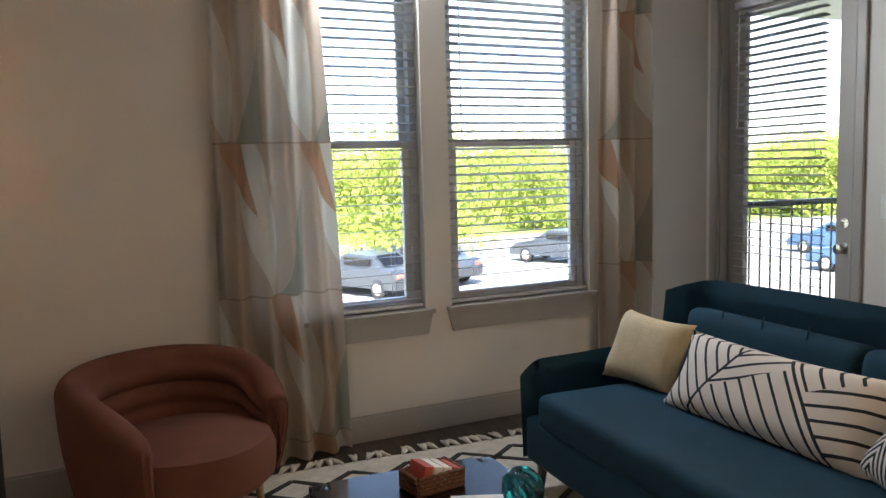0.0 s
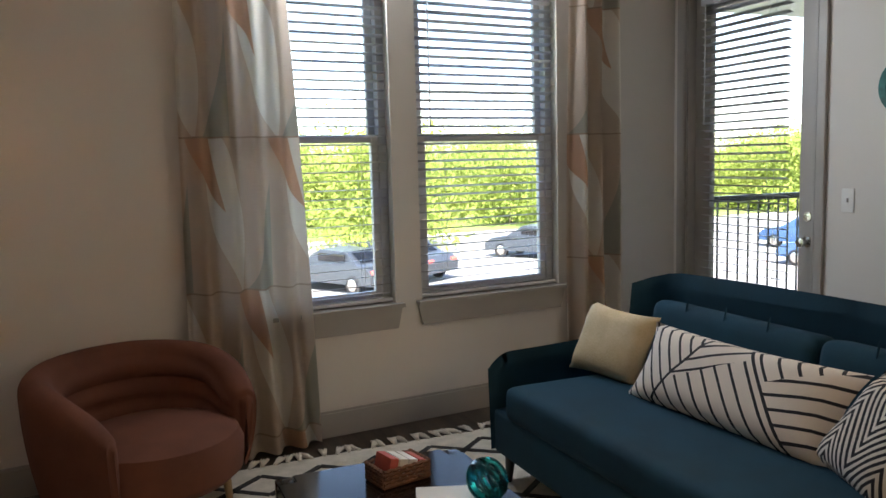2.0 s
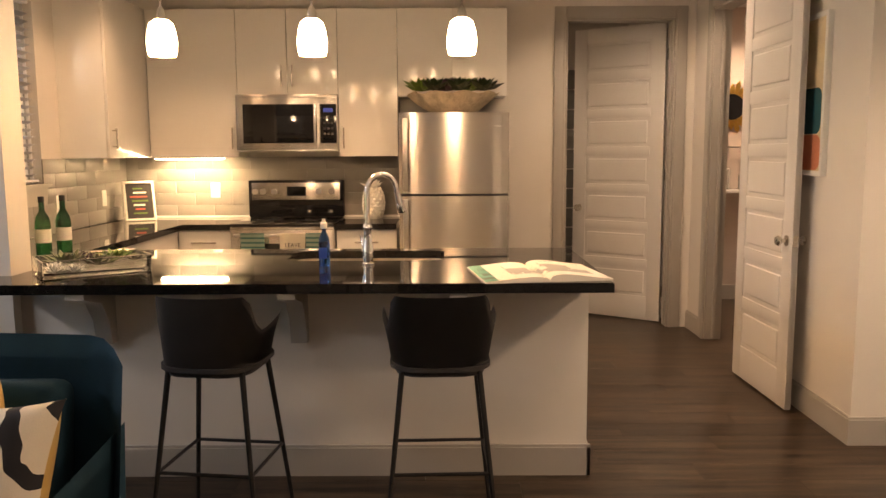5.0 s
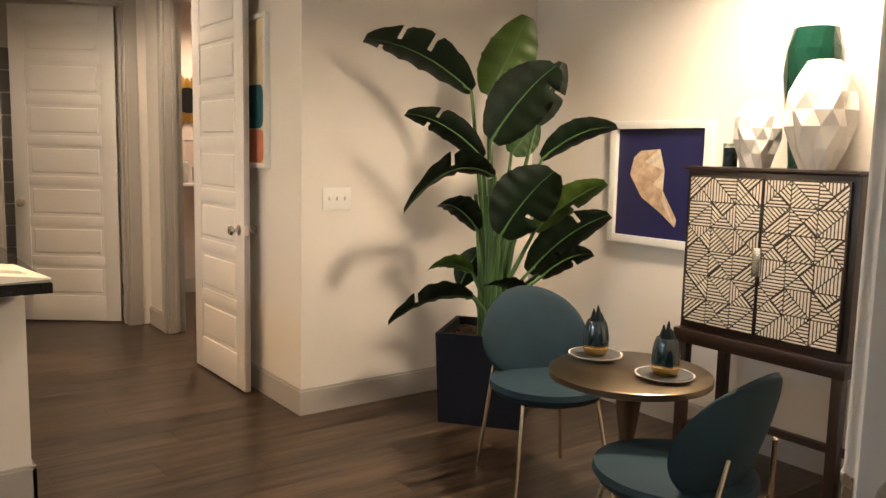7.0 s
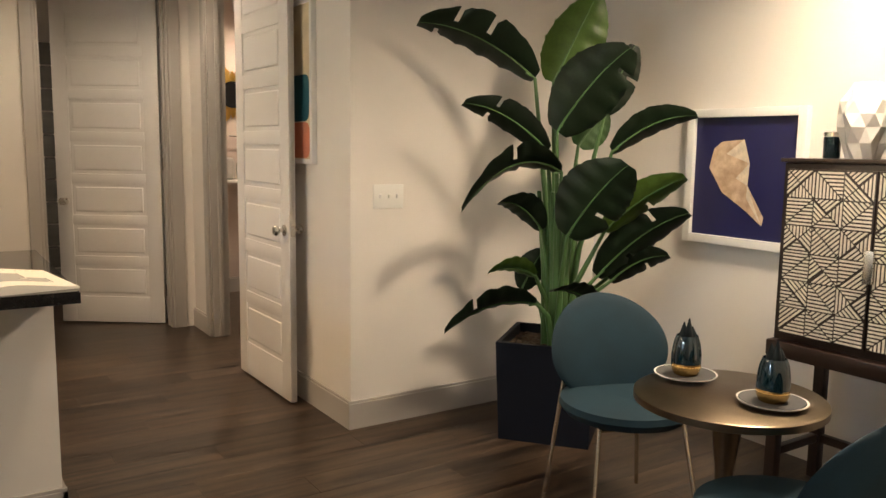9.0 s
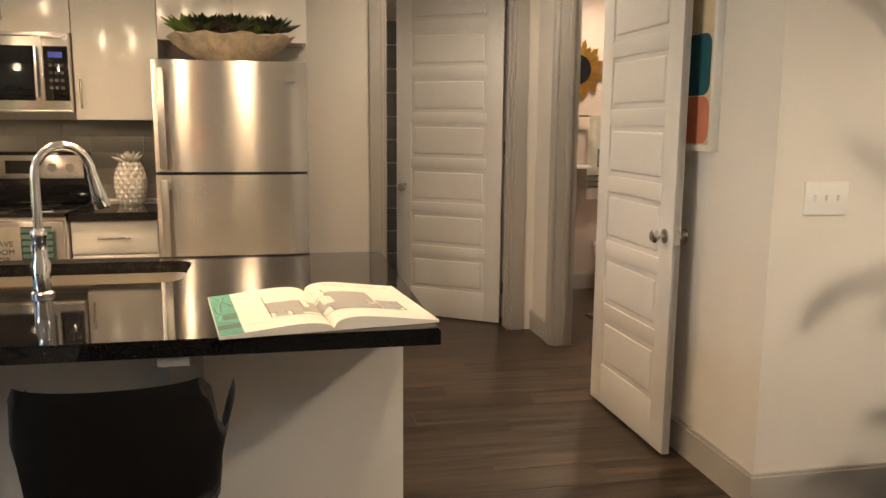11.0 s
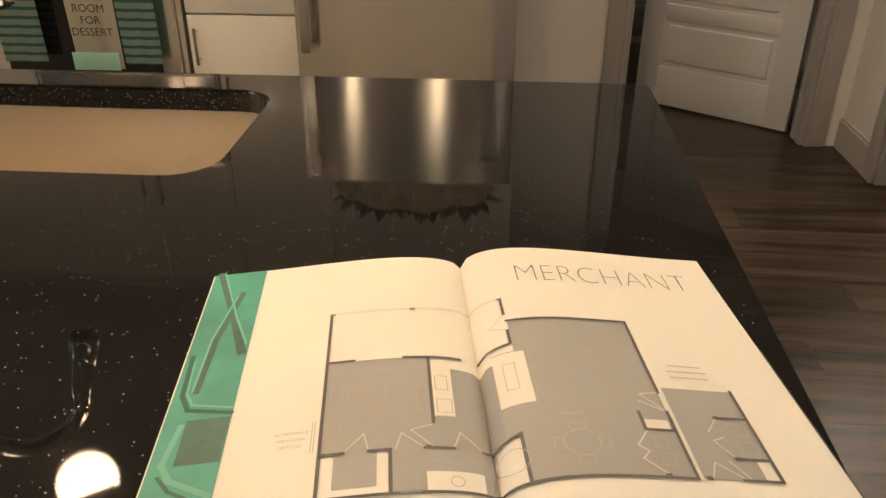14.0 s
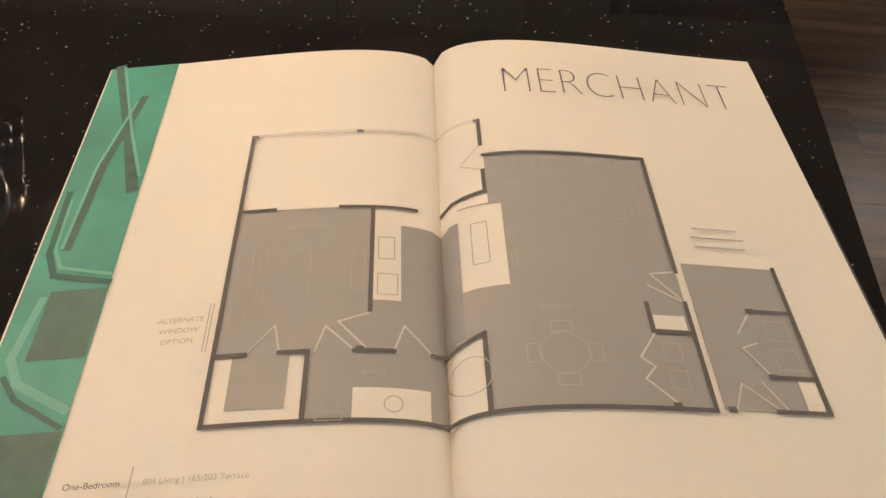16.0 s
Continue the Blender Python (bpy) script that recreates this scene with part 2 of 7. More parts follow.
PAINT = mat("wall_paint", (0.70, 0.66, 0.61), 0.7, var=0.03, scale=2.0, fine=220, bump=0.10)
TRIM = mat("trim_paint", (0.40, 0.375, 0.345), 0.45, var=0.04, scale=3, fine=120, bump=0.05)
CEIL = mat("ceiling_paint", (0.78, 0.76, 0.73), 0.9, var=0.03, fine=140, bump=0.3)
DOORP = mat("door_paint", (0.66, 0.64, 0.62), 0.42, var=0.03, scale=3, fine=160, bump=0.06)
WHITE = mat("white_lacquer", (0.78, 0.76, 0.72), 0.16, var=0.02, scale=2, fine=60, bump=0.01, coat=0.3)
PLANK = mat("floor_plank", (0.072, 0.048, 0.032), 0.30, span_=(0.50, 0.90), var=0.42, scale=2.6, fine=26, bump=0.12, spec=0.32, stretch=(9, 0.55, 1), random=0.30, second=(0.008, 0.0055, 0.004))
SUB = mat("floor_base", (0.03, 0.025, 0.02), 0.8)
TILE = mat("grey_tile", (0.24, 0.225, 0.205), 0.32, var=0.04, scale=3, fine=40, bump=0.03, random=0.03)
GROUT = mat("grout", (0.27, 0.255, 0.235), 0.9)
STEEL = mat("brushed_steel", (0.62, 0.60, 0.57), 0.30, metal=1.0, var=0.05, scale=4, fine=60, bump=0.03, stretch=(40, 1, 1))
STEELH = mat("steel_sheet", (0.64, 0.615, 0.575), 0.22, metal=1.0, var=0.015, scale=0.9, fine=80, bump=0.0)
for one in (STEELH,):
    tg = one.node_tree.nodes.new("ShaderNodeTangent")
    tg.direction_type, tg.axis = "RADIAL", "Z"
    pb = one.node_tree.nodes["Principled BSDF"]
    one.node_tree.links.new(tg.outputs[0], pb.inputs["Tangent"])
    pb.inputs["Anisotropic"].default_value = 0.90
    pb.inputs["Anisotropic Rotation"].default_value = 0.25
CHROME = mat("chrome", (0.80, 0.80, 0.80), 0.07, metal=1.0, var=0.02, bump=0.0)
NICKEL = mat("satin_nickel", (0.62, 0.59, 0.54), 0.25, metal=1.0, var=0.03, bump=0.02)
BRASS = mat("polished_brass", (0.78, 0.52, 0.20), 0.16, metal=1.0, var=0.05, bump=0.02)
CHAMP = mat("champagne_metal", (0.72, 0.62, 0.47), 0.22, metal=1.0, var=0.04, bump=0.02)
BRONZE = mat("dark_bronze", (0.20, 0.155, 0.105), 0.32, metal=1.0, var=0.12, bump=0.04)
BLACK = mat("black_metal", (0.018, 0.017, 0.017), 0.38, var=0.1, bump=0.03)
BLKGLASS = mat("black_glass", (0.010, 0.010, 0.011), 0.06, var=0.05, bump=0.0)
TEAL = mat("teal_velvet", (0.012, 0.050, 0.082), 0.85, var=0.16, scale=5, fine=280, bump=0.25, spec=0.25)
TEALV = mat("blue_green_velvet", (0.010, 0.032, 0.048), 0.75, var=0.16, scale=7, fine=320, bump=0.2, spec=0.3)
RUST = mat("rust_velvet", (0.165, 0.064, 0.040), 0.85, var=0.14, scale=6, fine=300, bump=0.2, spec=0.25)
GREYL = mat("charcoal_leather", (0.030, 0.029, 0.032), 0.5, var=0.1, scale=9, fine=260, bump=0.25)
OAK = mat("pale_oak", (0.42, 0.27, 0.13), 0.45, var=0.15, scale=4, fine=40, stretch=(1, 1, 0.1))
ESPRESSO = mat("espresso_wood", (0.024, 0.012, 0.008), 0.33, var=0.2, scale=5, fine=50, stretch=(0.2, 4, 4), bump=0.05)
BONE = mat("bone_inlay", (0.78, 0.72, 0.60), 0.4, var=0.1, scale=30, fine=120, bump=0.04)
LINEN = cloth_light("lamp_linen", (0.85, 0.74, 0.62), 0.55)
NAVY = mat("navy_wax", (0.010, 0.016, 0.028), 0.45, var=0.1, bump=0.05)
NAVYP = mat("navy_planter", (0.005, 0.007, 0.014), 0.62, spec=0.2, var=0.12, scale=5, fine=150, bump=0.1)
LEAF = mat("leaf_green", (0.013, 0.030, 0.012), 0.46, var=0.25, scale=5, fine=60, bump=0.12, stretch=(1, 1, 1), random=0.35)
LEAFL = mat("leaf_light_green", (0.11, 0.20, 0.035), 0.38, var=0.2, scale=5, fine=60, bump=0.12)
STEM = mat("stem_green", (0.075, 0.16, 0.050), 0.42, var=0.2, scale=6, fine=40, stretch=(5, 5, 0.6))
BARK = mat("soil_bark", (0.06, 0.038, 0.022), 0.95, var=0.3, scale=25, fine=120, bump=0.8)
GREENG = mat("green_glaze", (0.006, 0.045, 0.030), 0.12, var=0.15, scale=5, bump=0.02)
CERAM = mat("white_ceramic", (0.80, 0.77, 0.72), 0.25, var=0.03, bump=0.02)
PAPER = mat("paper", (0.80, 0.76, 0.68), 0.55, var=0.02, scale=3, fine=200, bump=0.02)
INK = mat("dark_ink", (0.06, 0.06, 0.06), 0.7, bump=0)
PLANG = mat("plan_grey", (0.36, 0.35, 0.33), 0.6, var=0.02, bump=0)
TURQ = mat("turquoise_print", (0.07, 0.36, 0.28), 0.45, var=0.2, scale=9, fine=30, bump=0)
TURQD = mat("turquoise_dark_print", (0.02, 0.14, 0.11), 0.45, var=0.2, bump=0)
TFRAME = mat("turquoise_frame", (0.035, 0.21, 0.19), 0.5, var=0.3, scale=20, fine=90, bump=0.3)
MALACHITE = mat("green_marbled_frame", (0.020, 0.095, 0.075), 0.35, var=0.3, scale=22, fine=90, bump=0.1)
MIRROR = mat("mirror_silver", (0.92, 0.93, 0.93), 0.01, metal=1.0, var=0.0, bump=0)
PANE = glass("window_glass", (1, 1, 1), 0.0, 1.12)
TEALG = glass("teal_glass", (0.02, 0.40, 0.42), 0.03)
GREENB = glass("green_bottle_glass", (0.03, 0.22, 0.08), 0.02)
BLUEG = glass("blue_soap", (0.02, 0.12, 0.55), 0.03)
CLEAR = glass("clear_glass", (0.96, 0.98, 0.98), 0.01)
BLIND = mat("blind_slat", (0.60, 0.60, 0.62), 0.5, var=0.04, fine=60, bump=0.03)
VINYL = mat("window_vinyl", (0.62, 0.63, 0.65), 0.4, var=0.03, bump=0.02)
RUG = mat("rug_wool", (0.66, 0.60, 0.50), 0.95, var=0.12, scale=14, fine=160, bump=0.9)
RUGB = mat("rug_black_wool", (0.03, 0.027, 0.025), 0.95, var=0.2, scale=14, fine=160, bump=0.9)
SUCC = mat("succulent_green", (0.11, 0.17, 0.065), 0.5, var=0.3, scale=20, second=(0.10, 0.05, 0.06))
SUCCD = mat("succulent_purple", (0.06, 0.03, 0.06), 0.5, var=0.3, scale=20)
STONE = mat("cream_stone", (0.62, 0.52, 0.38), 0.7, var=0.25, scale=14, fine=60, bump=0.5)
RED = mat("red_paper", (0.55, 0.10, 0.07), 0.7)
WOVEN = mat("woven_rattan", (0.22, 0.09, 0.04), 0.7, var=0.3, scale=60, fine=200, bump=0.8)
GOLD = mat("gold_leaf", (0.75, 0.46, 0.12), 0.3, metal=1.0, var=0.15, scale=20, bump=0.3)
PLASTIC = mat("white_plastic", (0.75, 0.74, 0.71), 0.35, var=0.02, bump=0)
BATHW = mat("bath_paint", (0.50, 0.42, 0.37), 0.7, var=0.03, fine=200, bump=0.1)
BULB = mat("frosted_shade", (1.0, 0.80, 0.52), 0.4, var=0.0, bump=0, emit=4.0)
STRIPL = mat("light_strip", (1.0, 0.78, 0.45), 0.4, var=0.0, bump=0, emit=22.0)
DISC = mat("downlight_lens", (1.0, 0.80, 0.55), 0.4, var=0.0, bump=0, emit=9.0)


def granite():
    m = mat("black_granite", (0.009, 0.008, 0.008), 0.03, var=0.3, scale=30, fine=260, bump=0.0, second=(0.004, 0.004, 0.005), spec=0.42)
    nt = m.node_tree
    N, L = nt.nodes.new, nt.links.new
    b = nt.nodes["Principled BSDF"]
    src = b.inputs["Base Color"].links[0].from_socket
    tc, vo, cut, mx = N("ShaderNodeTexCoord"), N("ShaderNodeTexVoronoi"), N("ShaderNodeMapRange"), N("ShaderNodeMix")
    vo.inputs["Scale"].default_value = 210
    L(tc.outputs["Object"], vo.inputs["Vector"])
    cut.inputs[1].default_value, cut.inputs[2].default_value = 0.22, 0.12
    L(vo.outputs["Distance"], cut.inputs[0])
    pick, both = N("ShaderNodeMath"), N("ShaderNodeMath")
    sep = N("ShaderNodeSeparateColor")
    L(vo.outputs["Color"], sep.inputs[0])
    pick.operation, pick.inputs[1].default_value = "GREATER_THAN", 0.87
    L(sep.outputs[0], pick.inputs[0])
    both.operation = "MULTIPLY"
    L(pick.outputs[0], both.inputs[0]), L(cut.outputs[0], both.inputs[1])
    mx.data_type = "RGBA"
    mx.inputs[7].default_value = (0.34, 0.32, 0.28, 1)
    grain, gsep, gmap, gmix = N("ShaderNodeTexVoronoi"), N("ShaderNodeSeparateColor"), N("ShaderNodeMapRange"), N("ShaderNodeMix")
    grain.inputs["Scale"].default_value = 420
    gmap.inputs[1].default_value, gmap.inputs[2].default_value = 0.35, 1.0
    gmix.data_type = "RGBA"
    gmix.inputs[7].default_value = (0.018, 0.016, 0.014, 1)
    L(tc.outputs["Object"], grain.inputs["Vector"]), L(grain.outputs["Color"], gsep.inputs[0]), L(gsep.outputs[1], gmap.inputs[0])
    L(gmap.outputs[0], gmix.inputs[0]), L(src, gmix.inputs[6])
    L(both.outputs[0], mx.inputs[0]), L(gmix.outputs[2], mx.inputs[6]), L(mx.outputs[2], b.inputs["Base Color"])
    return m


GRANITE = granite()


def curtain_cloth():
    """Three tiers of sewn panels, each cut into curved patches of cream, peach and sage."""
    m = cloth_light("patchwork_curtain", (0.70, 0.64, 0.55), 0.45)
    nt = m.node_tree
    N, L = nt.nodes.new, nt.links.new
    b = nt.nodes["Principled BSDF"]

    def mth(op, a, c=None):
        n = N("ShaderNodeMath")
        n.operation = op
        for k, v in enumerate((a, c)):
            if isinstance(v, (int, float)):
                n.inputs[k].default_value = v
            elif v is not None:
                L(v, n.inputs[k])
        return n.outputs[0]

    tc, sep = N("ShaderNodeTexCoord"), N("ShaderNodeSeparateXYZ")
    L(tc.outputs["Object"], sep.inputs[0])
    x, z = sep.outputs[0], sep.outputs[2]
    tier = mth("DIVIDE", mth("SUBTRACT", z, 0.10), 0.73)
    row, w = mth("FLOOR", tier), mth("FRACT", tier)
    alt = mth("SUBTRACT", mth("MULTIPLY", mth("MODULO", mth("ADD", row, 4.0), 2.0), 2.0), 1.0)
    s = mth("FRACT", mth("ADD", mth("MULTIPLY", x, 2.6), mth("ADD", mth("MULTIPLY", row, 0.5), 8.1)))

    def lay(under, paint, mask):
        n = N("ShaderNodeMix")
        n.data_type = "RGBA"
        n.inputs[7].default_value = (*paint, 1)
        L(mask, n.inputs[0])
        if isinstance(under, tuple):
            n.inputs[6].default_value = (*under, 1)
        else:
            L(under, n.inputs[6])
        return n.outputs[2]

    arc = mth("SQRT", mth("MAXIMUM", w, 0.0))
    down = mth("SUBTRACT", 1.0, w)
    cream = mth("LESS_THAN", mth("ABSOLUTE", mth("SUBTRACT", s, mth("ADD", 0.30, mth("MULTIPLY", down, 0.28)))), mth("MULTIPLY", mth("SINE", mth("ADD", mth("MULTIPLY", down, 2.6), 0.5)), 0.21))
    tan_ = mth("MULTIPLY", mth("LESS_THAN", s, mth("ADD", 0.26, mth("MULTIPLY", down, 0.30))), mth("GREATER_THAN", s, mth("MULTIPLY", mth("POWER", down, 1.4), 1.15)))
    sage = mth("GREATER_THAN", s, mth("ADD", 0.62, mth("MULTIPLY", arc, 0.45)))
    col = lay(lay(lay((0.70, 0.61, 0.52), (0.86, 0.83, 0.77), cream), (0.66, 0.46, 0.33), tan_), (0.50, 0.49, 0.42), sage)
    seam = mth("LESS_THAN", w, 0.012)
    mx = N("ShaderNodeMix")
    mx.data_type = "RGBA"
    mx.inputs[7].default_value = (0.50, 0.40, 0.31, 1)
    L(seam, mx.inputs[0]), L(col, mx.inputs[6]), L(mx.outputs[2], b.inputs["Base Color"])
    for n in nt.nodes:
        if n.bl_idname == "ShaderNodeBsdfTranslucent":
            L(mx.outputs[2], n.inputs[0])
    return m


CURTAIN = curtain_cloth()

# ---- structure ----
HIGH = 2.75
WIN = pose(1.9, 4.42, 0, 0, 0, 5.0)          # window wall: x along it, -y into the room
DOORX, COUNTERX, KBACK, HALLY, DINY, SWX, KLEFT = 3.88, 3.63, 6.92, -1.58, -3.18, 4.283, 2.95


def wall(name, x0, x1, y0, y1, holes=(), along="x", z1=HIGH, material=None, m=None, label="smooth painted plaster wall"):
    """A wall block with openings (from, to, sill, head) along its length."""
    bm = B()
    a0, a1 = (x0, x1) if along == "x" else (y0, y1)
    cuts = sorted(holes)

    def piece(u0, u1, za, zb):
        if u1 - u0 > 1e-4 and zb - za > 1e-4:
            if along == "x":
                span(bm, (u0, y0, za), (u1, y1, zb))
            else:
                span(bm, (x0, u0, za), (x1, u1, zb))
    u = a0
    for h0, h1, s, hd in cuts:
        piece(u, h0, 0, z1)
        piece(h0, h1, 0, s)
        piece(h0, h1, hd, z1)
        u = h1
    piece(u, a1, 0, z1)
    return single(name, bm, material or PAINT, label, "wall", m, kind="structure", smooth=0)


# floors
bm = B()
span(bm, (-0.8, -3.5, -0.12), (9.0, 5.0, -0.016))
floor = single("floor", bm, SUB, "dark brown wood plank floor", "floor", kind="structure", smooth=0)
bm = B()
span(bm, (-0.9, -3.6, HIGH), (9.2, 4.95, HIGH + 0.2))
single("ceiling", bm, CEIL, "white painted plaster ceiling", "ceiling", kind="structure", smooth=0)

W1, W2 = (-0.92, -0.02), (0.135, 1.06)       # the two living room windows along the wall
SILL, HEAD, MEET = 0.650, 2.50, 1.557
wall("wall_window", -2.75, 2.02, 0.0, 0.16, [(W1[0], W1[1], SILL, HEAD), (W2[0], W2[1], SILL, HEAD)], m=WIN)
wall("wall_terrace", DOORX, DOORX + 0.17, 2.24, 5.9, [(3.475, 4.475, 0.0, 2.45)], along="y")
wall("wall_west", -0.75, -0.60, -1.83, 4.25, along="y")
wall("wall_kitchen_window", DOORX + 0.17, KBACK + 0.12, KLEFT, KLEFT + 0.15, [(4.55, 5.60, 1.22, 2.40)])
wall("wall_kitchen_back", KBACK, KBACK + 0.12, HALLY - 0.12, KLEFT, [(-1.42, -0.56, 0.0, 2.46)], along="y")
wall("wall_hall", SWX, KBACK, HALLY - 0.12, HALLY, [(5.55, 6.49, 0.0, 2.46)])
wall("wall_switch", SWX, SWX + 0.12, DINY, HALLY - 0.12, along="y")
wall("wall_dining", 0.4, SWX + 0.12, DINY - 0.15, DINY)
wall("wall_closet_side", 0.46, 0.60, DINY, -1.95, along="y")
wall("wall_closet_front", -0.75, 0.60, -1.95, -1.83)
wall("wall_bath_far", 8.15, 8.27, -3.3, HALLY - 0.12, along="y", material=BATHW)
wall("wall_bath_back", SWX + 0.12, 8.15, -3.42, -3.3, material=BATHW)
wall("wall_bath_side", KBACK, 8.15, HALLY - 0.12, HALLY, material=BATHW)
wall("wall_bedroom_far", 8.75, 8.87, -1.46, 2.95, along="y")
wall("wall_bedroom_side", KBACK + 0.12, 8.75, 1.2, 1.32)
wall("wall_bedroom_end", KBACK + 0.12, 8.75, HALLY, -1.46)
# grey boards on the bedroom wall
for k in range(11):
    bm = B()
    bx(bm, (8.735, -0.2, 0.15 + 0.2 * k), (0.022, 2.4, 0.188), 0.006)
    part("plank", bm, mat("grey_board", (0.20, 0.20, 0.19), 0.5, var=0.1, stretch=(1, 0.2, 3)) if k == 0 else bpy.data.materials["grey_board"], bpy.data.objects["wall_bedroom_far"])

# peninsula body with its knee wall
bm = B()
span(bm, (3.94, -0.235, 0.0), (4.07, 2.24, 0.873))
wall_knee = single("wall_knee", bm, PAINT, "low painted wall under the breakfast counter", "wall", kind="structure", smooth=0)


def base_board(name, x0, y0, x1, y1, h=0.14, d=0.016, side=1, m=None):
    """A skirting along a line, on its left side for side=1."""
    a, b = Vector((x0, y0, 0)), Vector((x1, y1, 0))
    n = Vector((-(b - a).y, (b - a).x, 0)).normalized() * side * d
    bm = B()
    prism(bm, [(a.x, a.y), (b.x, b.y), (b.x + n.x, b.y + n.y), (a.x + n.x, a.y + n.y)], 0.0, h - 0.012)
    e = n * 0.6
    prism(bm, [(a.x, a.y), (b.x, b.y), (b.x + e.x, b.y + e.y), (a.x + e.x, a.y + e.y)], h - 0.012, h)
    return single(name, bm, TRIM, "greige painted baseboard along the wall", "baseboard", m, kind="structure", smooth=0)


base_board("baseboard", -2.7, 0.0, 2.0, 0.0, side=-1, m=WIN)
base_board("baseboard", DOORX, 3.40, DOORX, 2.24, side=-1)
base_board("baseboard", 3.94, 2.24, 3.94, -0.251, side=-1)
base_board("baseboard", 3.924, -0.235, 4.07, -0.235, side=-1)
base_board("baseboard", SWX, DINY, SWX, HALLY + 0.016, side=1)
base_board("baseboard", SWX, HALLY, 5.46, HALLY, side=1)
base_board("baseboard", 6.58, HALLY, KBACK, HALLY, side=1)
base_board("baseboard", 0.60, DINY, SWX - 0.016, DINY, side=1)
base_board("baseboard", KBACK, -0.47, KBACK, -0.08, side=1)
base_board("baseboard", -0.6, -1.83, -0.6, 4.2, side=-1)
base_board("baseboard", -0.58, -1.83, 0.58, -1.83, side=1)
base_board("baseboard", 8.15, -3.3, 8.15, -1.7, side=1)
base_board("baseboard", 6.0, -3.3, 8.13, -3.3, side=1)


def casing(name, u0, u1, head, place, w=0.09, d=0.02, depth=0.12, left=True, right=True):
    """Trim round a doorway: upright boards and a head on the face, and the jamb lining, in the wall's own x-z plane (-y is the room)."""
    ob = thing(name, "greige painted door casing", "door frame", place, kind="structure")
    for u, on in ((u0 - w / 2, left), (u1 + w / 2, right)):
        if on:
            bm = B()
            bx(bm, (u, -d / 2 - 0.001, (head + w) / 2), (w, d, head + w), 0.006)
            bx(bm, (u + (w / 2 - 0.012) * (1 if u < u0 else -1), -d / 2 - 0.004, head / 2), (0.014, d, head), 0.004)
            part("trim_board", bm, TRIM, ob)
    bm = B()
    bx(bm, ((u0 + u1) / 2, -d / 2 - 0.001, head + w / 2), (u1 - u0 - 0.001, d, w), 0.006)
    part("head_board", bm, TRIM, ob)
    for u in (u0 + 0.008, u1 - 0.008):
        bm = B()
        bx(bm, (u, depth / 2, head / 2), (0.018, depth + 0.004, head), 0.003)
        bx(bm, (u + (0.014 if u < (u0 + u1) / 2 else -0.014), depth * 0.55, head / 2), (0.014, 0.035, head - 0.02), 0.003)
        part("jamb", bm, TRIM, ob)
    bm = B()
    bx(bm, ((u0 + u1) / 2, depth / 2, head - 0.008), (u1 - u0 - 0.036, depth + 0.004, 0.018), 0.002)
    part("head_jamb", bm, TRIM, ob)
    return ob


# wall frames: local x runs to the viewer's right, local y into the wall
casing("door_frame_bath", 5.55, 6.49, 2.46, Matrix.Translation((12.04, HALLY, 0)) @ pose(0, 0, 0, 0, 0, 180))
bedroom_place = Matrix.Translation((KBACK, 0, 0)) @ pose(0, 0, 0, 0, 0, -90)
casing("door_frame_bedroom", 0.56, 1.42, 2.46, bedroom_place)
terrace_place = Matrix.Translation((DOORX, 0, 0)) @ pose(0, 0, 0, 0, 0, -90)
casing("door_frame_terrace", -4.475, -3.475, 2.45, terrace_place, w=0.07, depth=0.17, left=True)


def panel_door(name, width, height, m, panels=7, label="", knob=0.93):
    """A moulded door: hinge edge at local x=0, leaf along x, thickness in y."""
    ob = thing(name, label, "door", m, kind="structure")
    t, st = 0.036, 0.115
    bm = B()
    bx(bm, (width / 2, 0, height / 2), (width, t - 0.014, height))
    for x in (st / 2, width - st / 2):
        bx(bm, (x, 0, height / 2), (st, t, height), 0.003)
    n, rail = panels, 0.075
    ph = (height - 0.12 - 0.20 - (n - 1) * rail) / n
    zs, z = [], 0.20
    bx(bm, (width / 2, 0, 0.10), (width - 2 * st + 0.001, t - 0.001, 0.20), 0.003)
    for k in range(n):
        zs.append((z, z + ph))
        z += ph
        hgt = rail if k < n - 1 else 0.12
        bx(bm, (width / 2, 0, z + hgt / 2), (width - 2 * st + 0.001, t - 0.001, hgt), 0.003)
        z += hgt
    part("leaf", bm, DOORP, ob)
    for a, b in zs:
        bm = B()
        bx(bm, (width / 2, 0, (a + b) / 2), (width - 2 * st - 0.05, t - 0.003, b - a - 0.05), 0.010, seg=3)
        part("panel", bm, DOORP, ob)
    for s in (-1, 1):
        bm = B()
        prof = [(0.030, 0), (0.030, 0.006), (0.011, 0.010), (0.010, 0.030), (0.024, 0.038), (0.029, 0.050), (0.022, 0.062), (0.0, 0.065)]
        vs = lathe(bm, prof, seg=20)
        bmesh.ops.transform(bm, matrix=Matrix.Translation((width - 0.062, s * t / 2, knob)) @ pose(0, 0, 0, -90 * s), verts=vs)
        part("knob", bm, NICKEL, ob, "satin nickel door knob")
    bm = B()
    bx(bm, (width + 0.001, 0, knob), (0.003, 0.025, 0.06))
    part("latch_plate", bm, NICKEL, ob)
    for z in (0.25, height / 2, height - 0.25):
        bm = B()
        tube(bm, [(-0.006, -t / 2, z - 0.045), (-0.006, -t / 2, z + 0.045)], 0.007, 8)
        part("hinge", bm, NICKEL, ob)
    return ob


